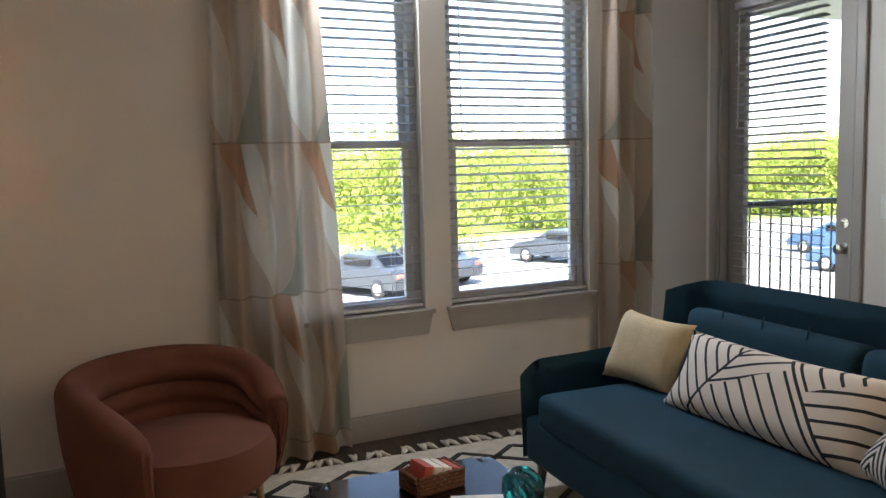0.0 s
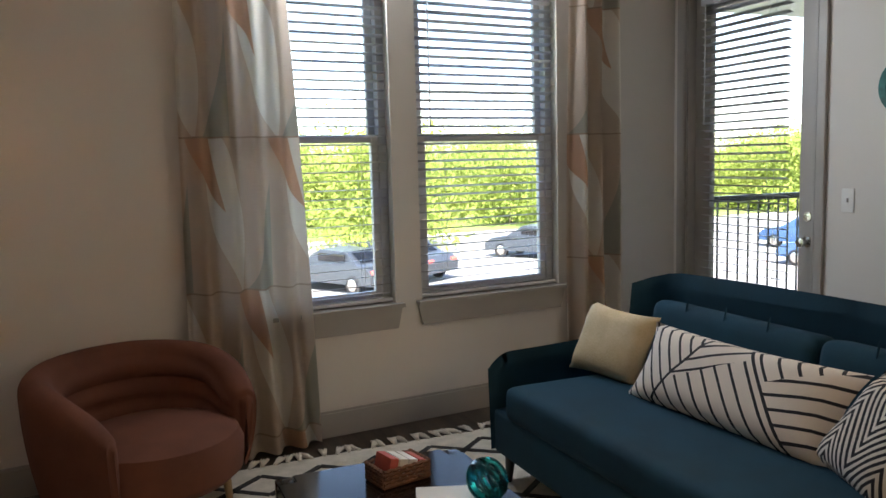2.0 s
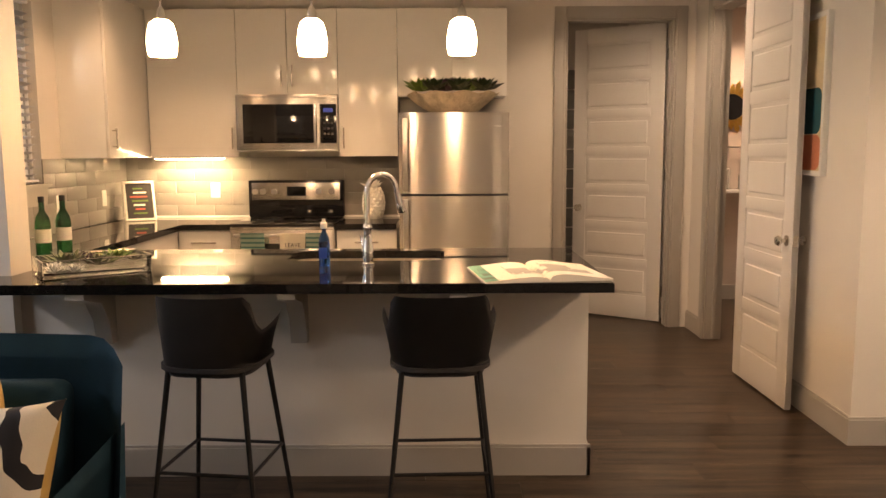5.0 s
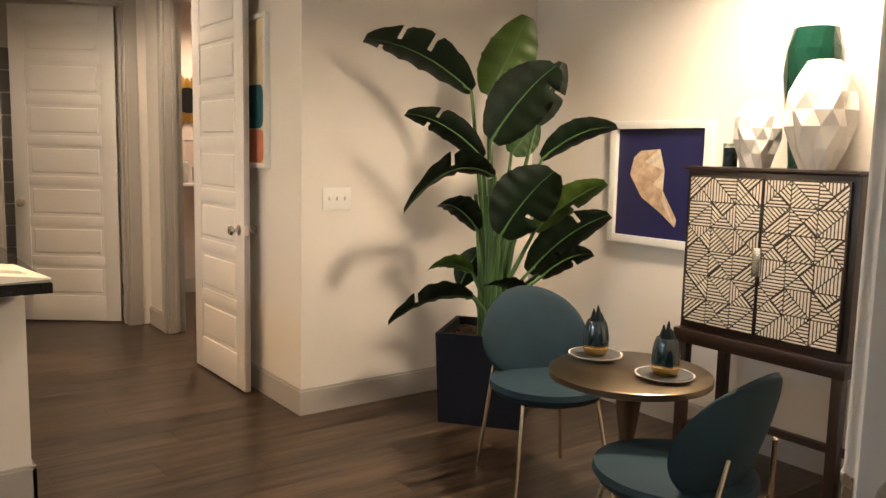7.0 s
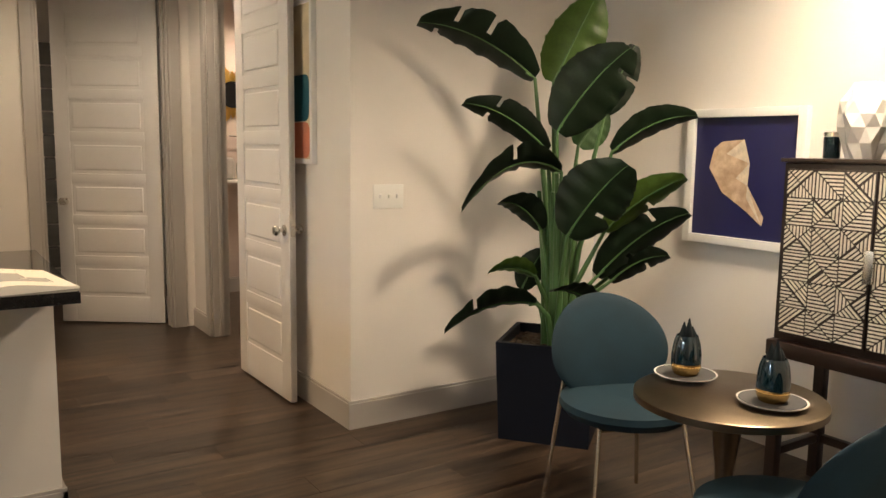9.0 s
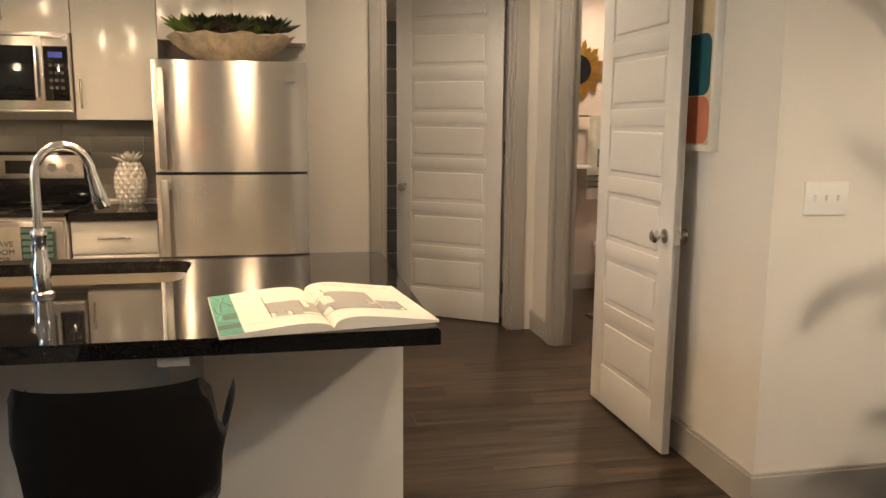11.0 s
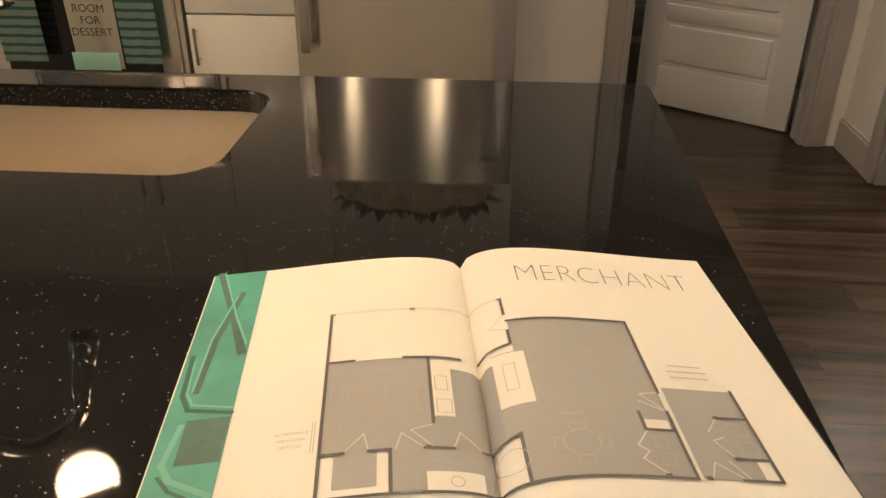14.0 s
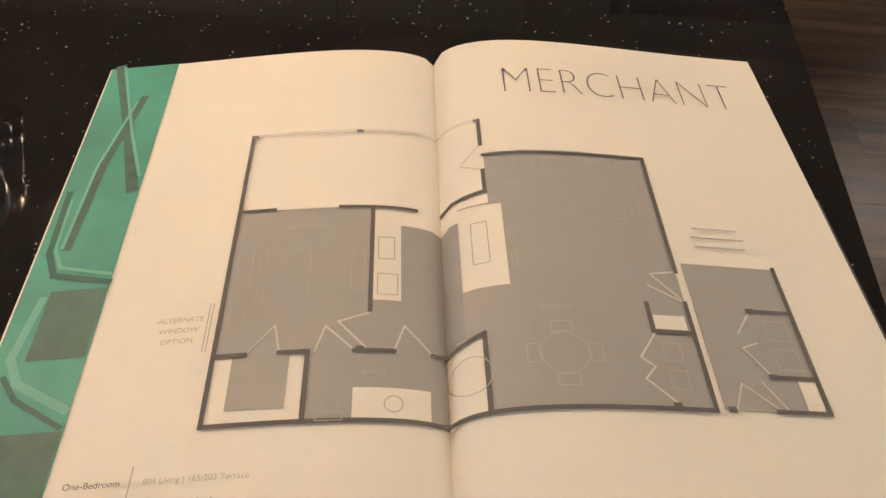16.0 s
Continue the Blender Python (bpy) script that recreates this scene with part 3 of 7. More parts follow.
panel_door("door_bath", 0.775, 2.44, Matrix.Translation((5.548, -1.478, 0.012)) @ pose(0, 0, 0, 0, 0, 180.7), label="open off-white panelled door folded back along the hall wall")
panel_door("door_bedroom", 0.80, 2.44, Matrix.Translation((7.075, -1.395, 0.012)) @ pose(0, 0, 0, 0, 0, 55), label="half-open off-white panelled bedroom door")
panel_door("door_closet", 0.91, 2.44, Matrix.Translation((0.685, -1.735, 0.012)) @ pose(0, 0, 0, 0, 0, 61.3), label="open off-white panelled closet door", panels=6, knob=0.885)


# ---- windows ----
def blind(name, width, z0, z1, place, tilt=12, step=0.047, label="white horizontal slat blind"):
    ob = thing(name, label, "blinds", place)
    bm = B()
    bx(bm, (0, 0, z1 - 0.02), (width, 0.05, 0.04), 0.004)
    part("head_rail", bm, BLIND, ob)
    bm = B()
    bx(bm, (0, 0, z0 + 0.012), (width, 0.05, 0.018), 0.004)
    part("bottom_rail", bm, BLIND, ob)
    bm = B()
    sheet(bm, lambda u, v: ((u - 0.5) * width, (v - 0.5) * 0.05, 0.003 * (1 - (2 * v - 1) ** 2)), 1, 4)
    bmesh.ops.solidify(bm, geom=bm.faces[:], thickness=0.0022)
    me = meshed("slat", bm, BLIND)
    n = int((z1 - z0 - 0.07) / step)
    for k in range(n):
        s = new("slat", me)
        s.parent = ob
        s.matrix_basis = pose(0, 0, z0 + 0.045 + k * step, -tilt + 1.3 * math.sin(k * 2.1))
    for x in (-width * 0.32, width * 0.32):
        bm = B()
        for y in (-0.026, 0.026):
            tube(bm, [(x, y, z0 + 0.01), (x, y, z1 - 0.02)], 0.0010, 5)
        part("ladder_cord", bm, BLIND, ob)
    bm = B()
    tube(bm, [(-width * 0.42, -0.035, z1 - 0.03), (-width * 0.42, -0.04, MEET + 0.05)], 0.004, 6)
    part("tilt_wand", bm, BLIND, ob)
    return ob


def sash_window(name, u0, u1, z0, z1, meet, place, depth=0.16):
    ob = thing(name, "double-hung window with pale vinyl sashes and grey sill", "window", place, kind="structure")
    w = u1 - u0
    c = (u0 + u1) / 2
    bm = B()
    for u in (u0 + 0.022, u1 - 0.022):
        bx(bm, (u, depth * 0.66, (z0 + z1) / 2), (0.044, 0.085, z1 - z0), 0.004)
    bx(bm, (c, depth * 0.66, z0 + 0.022), (w - 0.089, 0.085, 0.044), 0.004)
    bx(bm, (c, depth * 0.66, z1 - 0.022), (w - 0.089, 0.085, 0.044), 0.004)
    part("window_frame", bm, VINYL, ob)
    for lo, hi, y in ((z0 + 0.044, meet + 0.018, depth * 0.56), (meet - 0.018, z1 - 0.044, depth * 0.80)):
        bm = B()
        for u in (u0 + 0.044 + 0.020, u1 - 0.044 - 0.020):
            bx(bm, (u, y, (lo + hi) / 2), (0.040, 0.032, hi - lo), 0.004)
        for z in (lo + 0.020, hi - 0.020):
            bx(bm, (c, y, z), (w - 0.168, 0.032, 0.040), 0.004)
        part("sash", bm, VINYL, ob)
        bm = B()
        bx(bm, (c, y, (lo + hi) / 2), (w - 0.165, 0.004, hi - lo - 0.078))
        g = part("pane", bm, PANE, ob)
        g.visible_shadow = False
    bm = B()
    prism(bm, [(u0 + 0.001, 0.10), (u0 + 0.001, -0.001), (u0 - 0.035, -0.001), (u0 - 0.035, -0.045), (u1 + 0.035, -0.045), (u1 + 0.035, -0.001), (u1 - 0.001, -0.001), (u1 - 0.001, 0.10)], z0 + 0.001, z0 + 0.022)
    part("window_sill", bm, TRIM, ob)
    bm = B()
    prism(bm, [(u0 - 0.03, z0), (u1 + 0.03, z0), (u1 + 0.002, z0 - 0.115), (u0 - 0.002, z0 - 0.115)], 0.0, 0.018, pose(0, 0, 0, 90))
    part("apron", bm, TRIM, ob)
    return ob


for n, (a, b) in enumerate((W1, W2)):
    sash_window("window_%d" % (n + 1), a, b, SILL, HEAD, MEET, WIN)
    blind("window_blind", b - a - 0.02, SILL + 0.03, HEAD - 0.005, WIN @ Matrix.Translation(((a + b) / 2, 0.040, 0)), tilt=(8, 14)[n])
kwin = Matrix.Translation((0, KLEFT, 0))
sash_window("window_3", 4.55, 5.60, 1.22, 2.40, 1.8, kwin, 0.15)
blind("window_blind", 1.0, 1.25, 2.39, kwin @ Matrix.Translation((5.075, 0.035, 0)), tilt=20)

# terrace door with its long pane and hung blind
td = thing("door_terrace", "closed glazed terrace door with a hanging blind", "door", terrace_place @ Matrix.Translation((-3.975, 0.075, 0)), kind="structure")
bm = B()
for x in (-0.415, 0.415):
    bx(bm, (x, 0, 1.215), (0.130, 0.044, 2.41), 0.004)
bx(bm, (0, 0, 0.13), (0.699, 0.044, 0.24), 0.004)
bx(bm, (0, 0, 2.36), (0.699, 0.044, 0.12), 0.004)
part("leaf", bm, TRIM, td)
bm = B()
bx(bm, (0, 0, 1.275), (0.699, 0.006, 2.054))
g = part("pane", bm, PANE, td)
g.visible_shadow = False
bm = B()
lathe(bm, [(0.030, 0), (0.030, 0.008), (0.012, 0.012), (0.011, 0.035), (0.027, 0.045), (0.026, 0.062), (0.0, 0.066)], seg=20)
bmesh.ops.transform(bm, matrix=Matrix.Translation((0.415, -0.022, 0.945)) @ pose(0, 0, 0, 90), verts=bm.verts[:])
part("knob", bm, NICKEL, td, "satin nickel door knob")
bm = B()
lathe(bm, [(0.026, 0), (0.026, 0.010), (0.0, 0.012)], seg=20)
bmesh.ops.transform(bm, matrix=Matrix.Translation((0.415, -0.022, 1.08)) @ pose(0, 0, 0, 90), verts=bm.verts[:])
part("deadbolt", bm, NICKEL, td)
blind("door_blind", 0.67, 0.30, 2.36, terrace_place @ Matrix.Translation((-4.015, 0.02, 0)), tilt=14)


# ---- curtains ----
def curtain(width, waves, label, m, lean=0.0, amp=0.045, flare=0.10):
    bm = B()
    def f(u, v):
        x = (u - 0.5) * width * (1 + flare * (1 - v)) + lean * (1 - v)
        y = -0.085 + amp * math.sin(2 * math.pi * waves * u + 0.5 * math.sin(3 * v)) * (0.75 + 0.35 * (1 - v)) + 0.012 * math.sin(9 * u + 4 * v)
        return (x, y, 0.012 + v * 2.60)
    sheet(bm, f, 72, 24)
    bmesh.ops.solidify(bm, geom=bm.faces[:], thickness=0.002)
    return single("curtain", bm, CURTAIN, label, "curtain", m, group="living room curtains", smooth=80)


curtain(0.50, 4.5, "beige and white patchwork curtain panel hanging to the floor", WIN @ Matrix.Translation((-0.855, -0.005, 0)), lean=0.04, flare=0.26)
curtain(0.36, 3.0, "narrow patchwork curtain panel pulled beside the window", WIN @ Matrix.Translation((1.27, -0.005, 0)))
bm = B()
tube(bm, [(-1.35, -0.085, 2.635), (1.75, -0.085, 2.635)], 0.012, 12)
for x in (-1.3, 0.06, 1.7):
    tube(bm, [(x, -0.085, 2.635), (x, 0.0, 2.635)], 0.007, 8)
single("curtain_rod", bm, BLACK, "black metal curtain rod above the windows", "curtain rod", WIN)

# ---- outdoors ----
GRASS = mat("grass", (0.16, 0.22, 0.05), 0.95, var=0.25, scale=0.6, fine=12, bump=0.6)
ASPH = mat("asphalt", (0.22, 0.21, 0.20), 0.9, var=0.15, scale=0.5, fine=30, bump=0.3)
GY = -3.0
bm = B()
bx(bm, (0, 300, GY - 0.5), (2400, 2400, 1.0))
single("ground", bm, GRASS, "mown grass stretching to the far trees", "ground", kind="structure", smooth=0)
bm = B()
bx(bm, (18, 26, GY + 0.004), (110, 34, 0.02))
single("road", bm, ASPH, "pale sunlit asphalt parking lot", "parking lot", kind="structure", smooth=0)
bm = B()
bx(bm, (18, 43.2, GY + 0.07), (110, 0.25, 0.16), 0.02)
single("kerb", bm, mat("concrete", (0.45, 0.44, 0.42), 0.9, bump=0.4), "pale concrete kerb beside the lot", "kerb", kind="structure")
bm = B()
span(bm, (DOORX + 0.17, 3.10, -0.25), (9.2, 5.75, -0.03))
single("terrace_floor", bm, bpy.data.materials["concrete"], "grey concrete terrace slab", "terrace", kind="structure", smooth=0)
bm = B()
span(bm, (DOORX + 0.17, 3.10, 2.62), (9.2, 5.85, 2.85))
single("terrace_ceiling", bm, CEIL, "white terrace ceiling", "ceiling", kind="structure", smooth=0)
rail = thing("terrace_railing", "dark metal terrace railing with upright bars", "railing", Matrix.Translation((0, 5.62, 0)))
for z, s in ((1.05, 0.05), (0.10, 0.035)):
    bm = B()
    span(bm, (DOORX + 0.18, -s / 2, z - s / 2), (9.1, s / 2, z + s / 2), 0.004)
    part("rail", bm, BLACK, rail)
bm = B()
bx(bm, (0, 0, 0.575), (0.012, 0.012, 0.9))
bar = meshed("bar", bm, BLACK, 0)
for k in range(44):
    o = new("bar", bar)
    o.parent, o.location = rail, (4.16 + 0.112 * k, 0, 0)


def car(m, paint, label):
    ob = thing("car", label, "car", m, group="parked cars")
    bm = B()
    side = [(-2.25, 0.35), (-2.28, 0.75), (-2.05, 0.98), (-1.55, 1.02), (-0.95, 1.42), (0.35, 1.45), (1.05, 1.02), (1.95, 0.86), (2.25, 0.62), (2.25, 0.32)]
    rows = []
    for y, k in ((-0.90, 0.0), (-0.82, 0.6), (-0.70, 1.0), (0.70, 1.0), (0.82, 0.6), (0.90, 0.0)):
        rows.append([bm.verts.new((x, y * (1 if z < 1.03 else 0.82), 0.32 + (z - 0.32) * (0.62 if k == 0 and z > 1.1 else 0.93 if k == 0 else 1.0))) for x, z in side])
    for a, b in zip(rows, rows[1:]):
        for i in range(len(side)):
            j = (i + 1) % len(side)
            bm.faces.new((a[i], a[j], b[j], b[i]))
    bm.faces.new(rows[0])
    bm.faces.new(list(reversed(rows[-1])))
    bmesh.ops.recalc_face_normals(bm, faces=bm.faces[:])
    part("body", bm, paint, ob, smooth=30)
    for (xa, xb), name in (((-1.50, -1.00), "rear_window"), ((0.42, 0.98), "windscreen")):
        bm = B()
        up = 1 if xa < 0 else -1
        za, zb = (1.06, 1.40) if up > 0 else (1.40, 1.06)
        vs = [bm.verts.new(p) for p in ((xa - 0.02 * up, -0.58, za + 0.02), (xb - 0.02 * up, -0.52, zb + 0.02), (xb - 0.02 * up, 0.52, zb + 0.02), (xa - 0.02 * up, 0.58, za + 0.02))]
        bm.faces.new(vs)
        bmesh.ops.solidify(bm, geom=bm.faces[:], thickness=0.02)
        part(name, bm, BLKGLASS, ob)
    for s in (-1, 1):
        bm = B()
        bx(bm, (-0.28, s * 0.765, 1.21), (1.30, 0.03, 0.27), 0.01)
        part("side_window", bm, BLKGLASS, ob)
        bm = B()
        bx(bm, (-2.25, s * 0.68, 0.80), (0.06, 0.34, 0.14), 0.02)
        part("tail_light", bm, RED, ob, "red tail light")
        for x in (-1.38, 1.40):
            bm = B()
            lathe(bm, [(0.20, -0.10), (0.32, -0.10), (0.335, -0.05), (0.335, 0.08), (0.30, 0.10), (0.0, 0.10)], seg=20)
            bmesh.ops.transform(bm, matrix=Matrix.Translation((x, s * 0.80, 0.335)) @ pose(0, 0, 0, -90 * s), verts=bm.verts[:])
            wheel = part("wheel", bm, BLACK, ob)
            bm = B()
            lathe(bm, [(0.21, 0.102), (0.19, 0.108), (0.05, 0.10), (0.0, 0.112)], seg=16)
            bmesh.ops.transform(bm, matrix=Matrix.Translation((x, s * 0.80, 0.335)) @ pose(0, 0, 0, -90 * s), verts=bm.verts[:])
            part("rim", bm, NICKEL, wheel)
    return ob


CARG = mat("grey_car_paint", (0.03, 0.034, 0.04), 0.35, var=0.05, bump=0, coat=0.2)
CARS = mat("silver_car_paint", (0.42, 0.43, 0.44), 0.25, metal=0.5, var=0.05, bump=0, coat=0.6)
CARB = mat("blue_car_paint", (0.05, 0.10, 0.22), 0.25, metal=0.4, var=0.05, bump=0, coat=0.6)
for x, y, a, p, lab in ((10.6, 29.0, 118, CARG, "dark grey sedan parked in the lot"), (18.2, 31.5, 120, CARG, "dark grey sedan parked in the lot"), (20.4, 28.6, 120, CARS, "silver hatchback parked in the lot"), (8.0, 27.5, 118, CARG, "dark sedan parked in the lot"),
                        (30, 27, 100, CARB, "blue car parked in the lot"), (34, 26, 100, CARS, "silver car parked in the lot"), (26, 22, 100, CARB, "blue car parked by the building"), (30, 18, 95, CARG, "dark car parked by the building")):
    car(Matrix.Translation((x, y, GY + 0.014)) @ pose(0, 0, 0, 0, 0, a), p, lab)

FOLI = cloth_light("foliage", (0.27, 0.33, 0.07), 0.5)
TRUNK = mat("tree_bark", (0.11, 0.08, 0.055), 0.95, var=0.3, scale=4, fine=30, bump=0.6)


def tree_mesh(seed, tall, spread):
    rnd = random.Random(seed)
    tb = B()
    top = Vector((rnd.uniform(-.2, .2), rnd.uniform(-.2, .2), tall * 0.62))
    tube(tb, [(0, 0, 0), top * 0.4, top * 0.75, top], [0.16, 0.13, 0.09, 0.04], 7)
    tips = [top]
    for k in range(7):
        a, h = k * 2.4, rnd.uniform(0.32, 0.6) * tall
        p = Vector((math.cos(a) * spread * rnd.uniform(.4, .75), math.sin(a) * spread * rnd.uniform(.4, .75), h + tall * rnd.uniform(.1, .25)))
        tube(tb, [top * (h / top.z), (top * (h / top.z) + p) / 2 + Vector((0, 0, .1)), p], [0.06, 0.04, 0.02], 5)
        tips.append(p)
    verts, faces = [], []
    for k in range(7):
        a = k * 0.9
        tips.append(Vector((math.cos(a) * spread * rnd.uniform(.5, 1.0), math.sin(a) * spread * rnd.uniform(.5, 1.0), tall * rnd.uniform(.10, .34))))
    for k in range(7500):
        c = tips[rnd.randrange(len(tips))] + Vector((rnd.gauss(0, 1), rnd.gauss(0, 1), rnd.gauss(0, .8))) * spread * 0.44
        if c.z < tall * 0.03:
            continue
        r = rnd.uniform(0.07, 0.19)
        a, b = Vector((rnd.gauss(0, 1), rnd.gauss(0, 1), rnd.gauss(0, 1))).normalized() * r, Vector((rnd.gauss(0, 1), rnd.gauss(0, 1), rnd.gauss(0, 1))).normalized() * r
        n = len(verts)
        verts += [c - a, c + b * 0.6, c + a, c - b * 0.6]
        faces.append((n, n + 1, n + 2, n + 3))
    me = bpy.data.meshes.new("crown")
    me.from_pydata(verts, [], faces)
    me.materials.append(FOLI)
    return meshed("trunk", tb, TRUNK), me


kinds = [tree_mesh(k, t, s) for k, (t, s) in enumerate(((5.6, 2.2), (6.4, 2.6), (4.8, 2.0)))]
rnd = random.Random(4)
spots = [(-6 + 2.6 * k + rnd.uniform(-.8, .8), 52 + rnd.uniform(-3, 6) - 0.12 * k, k) for k in range(28)] + [(-4 + 2.9 * k + rnd.uniform(-1, 1), 60 + rnd.uniform(-3, 4) - 0.15 * k, k + 1) for k in range(26)] + [(13.2, 38.0, 0), (52, 40, 1), (56, 33, 2), (60, 27, 1), (48, 44, 0), (62, 20, 2)]
for x, y, k in spots:
    t = thing("tree", "leafy green tree beyond the parking lot", "tree", Matrix.Translation((x, y, GY)) @ pose(0, 0, 0, 0, 0, 70 * k) @ Matrix.Scale(rnd.uniform(.85, 1.12), 4), group="trees beyond the lot")
    for nm, me in zip(("trunk", "crown"), kinds[k % 3]):
        new(nm, me).parent = t


# ---- kitchen ----
def bar_pull(bm, a, b, off, r=0.006):
    """A bar handle from a to b, standing off its front by the vector off."""
    a, b, off = Vector(a), Vector(b), Vector(off)
    tube(bm, [a + off, b + off], r, 10)
    for k in (0.12, 0.88):
        p = a.lerp(b, k)
        tube(bm, [p, p + off], r * 0.8, 8)


def cabinet(name, label, lo, hi, face, doors, pulls, drawers=0):
    """A cabinet box with doors on one face ('-x' or '-y'); doors: list of (from, to, z0, z1); pulls: list of (u, z0, z1) or (u0, u1, z)."""
    ob = thing(name, label, "cabinet", Matrix.Translation((lo[0], lo[1], 0)), group="kitchen cabinets")
    d = 0.020
    bm = B()
    w, dep = hi[0] - lo[0], hi[1] - lo[1]
    if face == "-x":
        span(bm, (d, 0.001, lo[2]), (w, dep - 0.001, hi[2]))
    else:
        span(bm, (0.001, d, lo[2]), (w - 0.001, dep, hi[2]))
    part("body", bm, WHITE, ob)
    for n, (a, b, z0, z1) in enumerate(doors):
        bm = B()
        if face == "-x":
            span(bm, (0, a - lo[1] + 0.0015, z0 + 0.0015), (d - 0.002, b - lo[1] - 0.0015, z1 - 0.0015), 0.0015)
        else:
            span(bm, (a - lo[0] + 0.0015, 0, z0 + 0.0015), (b - lo[0] - 0.0015, d - 0.002, z1 - 0.0015), 0.0015)
        door = part("drawer_front" if z1 - z0 < 0.25 else "cabinet_door", bm, WHITE, ob)
        if n < len(pulls) and pulls[n]:
            u0, u1, za, zb = pulls[n]
            bm = B()
            if face == "-x":
                bar_pull(bm, (0, u0 - lo[1], za), (0, u1 - lo[1], zb), (-0.03, 0, 0))
            else:
                bar_pull(bm, (u0 - lo[0], 0, za), (u1 - lo[0], 0, zb), (0, -0.03, 0))
            part("handle", bm, NICKEL, door, "brushed steel bar handle")
    return ob


UF, UT, UB = 6.59, 2.49, 1.40
cabinet("upper_cabinet", "glossy white wall cabinet beside the microwave", (UF, 0.745, UB), (KBACK, 1.19, UT), "-x", [(0.745, 1.19, UB, UT)], [(1.15, 1.15, 1.46, 1.62)])
cabinet("upper_cabinet", "glossy white wall cabinet above the microwave", (UF, 1.192, 1.865), (KBACK, 1.948, UT), "-x", [(1.192, 1.57, 1.865, UT), (1.57, 1.948, 1.865, UT)], [(1.53, 1.53, 1.92, 2.08), (1.61, 1.61, 1.92, 2.08)])
cabinet("upper_cabinet", "glossy white wall cabinet above the range side", (UF, 1.95, UB), (KBACK, 2.62, UT), "-x", [(1.95, 2.62, UB, UT)], [(1.99, 1.99, 1.46, 1.62)])
cabinet("upper_cabinet", "glossy white wall cabinet above the fridge", (UF, -0.075, 1.845), (KBACK, 0.743, UT), "-x", [(-0.075, 0.334, 1.845, UT), (0.334, 0.743, 1.845, UT)], [None, None])
cabinet("upper_cabinet", "glossy white corner wall cabinet beside the window", (5.86, 2.62, UB), (KBACK, KLEFT, UT), "-y", [(5.86, 6.585, UB, UT)], [(5.91, 5.91, 1.46, 1.60)])
TOE = 0.10
cabinet("base_cabinet", "white base cabinet between range and fridge", (6.30, 0.745, TOE), (KBACK, 1.185, 0.873), "-x", [(0.745, 1.185, 0.69, 0.868), (0.745, 1.185, TOE, 0.685)], [(0.88, 1.05, 0.78, 0.78), (1.15, 1.15, 0.50, 0.64)])
cabinet("base_cabinet", "white base cabinet beside the range", (6.30, 1.955, TOE), (KBACK, 2.34, 0.873), "-x", [(1.955, 2.34, 0.69, 0.868), (1.955, 2.34, TOE, 0.685)], [(2.06, 2.24, 0.78, 0.78), (2.0, 2.0, 0.50, 0.64)])
cabinet("base_cabinet", "white base cabinet under the window counter", (4.80, 2.34, TOE), (KBACK, KLEFT, 0.873), "-y", [(4.80, 5.5, TOE, 0.868), (5.5, 6.28, TOE, 0.868)], [(5.44, 5.44, 0.66, 0.82), (5.56, 5.56, 0.66, 0.82)])
sinkbase = thing("base_cabinet", "white base cabinets under the sink counter", "cabinet", group="kitchen cabinets")
for y0, y1 in ((-0.235, 0.32), (1.25, 2.339)):
    bm = B()
    span(bm, (4.072, y0, 0.0), (4.70, y1, 0.873))
    part("body", bm, WHITE, sinkbase)
bm = B()
span(bm, (4.702, 0.321, 0.0), (4.722, 1.249, 0.873))
part("cabinet_door", bm, WHITE, sinkbase)


def counter(name, outline, hole=None, z0=0.875, z1=0.915, label=""):
    bm = B()
    def loop(pts, z):
        vs = [bm.verts.new((x, y, z)) for x, y in pts]
        es = [bm.edges.new((vs[k], vs[(k + 1) % len(vs)])) for k in range(len(vs))]
        return vs, es
    tops = []
    for z in (z0, z1):
        o, eo = loop(outline, z)
        h, eh = loop(hole, z) if hole else ([], [])
        bmesh.ops.triangle_fill(bm, edges=eo + eh, use_beauty=True)
        tops.append((o, h))
    for a, b in zip(tops[0], tops[1]):
        for k in range(len(a)):
            bm.faces.new((a[k], a[(k + 1) % len(a)], b[(k + 1) % len(b)], b[k]))
    bmesh.ops.recalc_face_normals(bm, faces=bm.faces[:])
    rim = [e for e in bm.edges if len(e.link_faces) == 2 and e.calc_face_angle(0) > 1.2 and e.verts[0].co.z > z1 - 1e-4 and e.verts[1].co.z > z1 - 1e-4]
    bmesh.ops.bevel(bm, geom=rim, offset=0.004, segments=2, affect="EDGES")
    return single(name, bm, GRANITE, label, "countertop", group="granite counters", smooth=50)


SINK = [(4.50 + x, 0.775 + y) for x, y in round_rect(0.38, 0.76, 0.07)]
counter("peninsula_countertop", [(3.63, -0.28), (4.79, -0.28), (4.79, 2.30), (4.79, 2.948), (4.052, 2.948), (4.052, 2.238), (3.878, 2.238), (3.878, 2.305), (3.63, 2.305)], SINK, label="polished black granite breakfast counter with a sink")
counter("countertop", [(4.791, 2.30), (6.269, 2.30), (6.269, 1.955), (6.918, 1.955), (6.918, 2.948), (4.791, 2.948)], label="polished black granite counter in the kitchen corner")
counter("countertop", [(6.269, 0.745), (6.918, 0.745), (6.918, 1.187), (6.269, 1.187)], label="polished black granite counter beside the fridge")
bm = B()
ring = [bm.verts.new((x, y, 0.874)) for x, y in SINK]
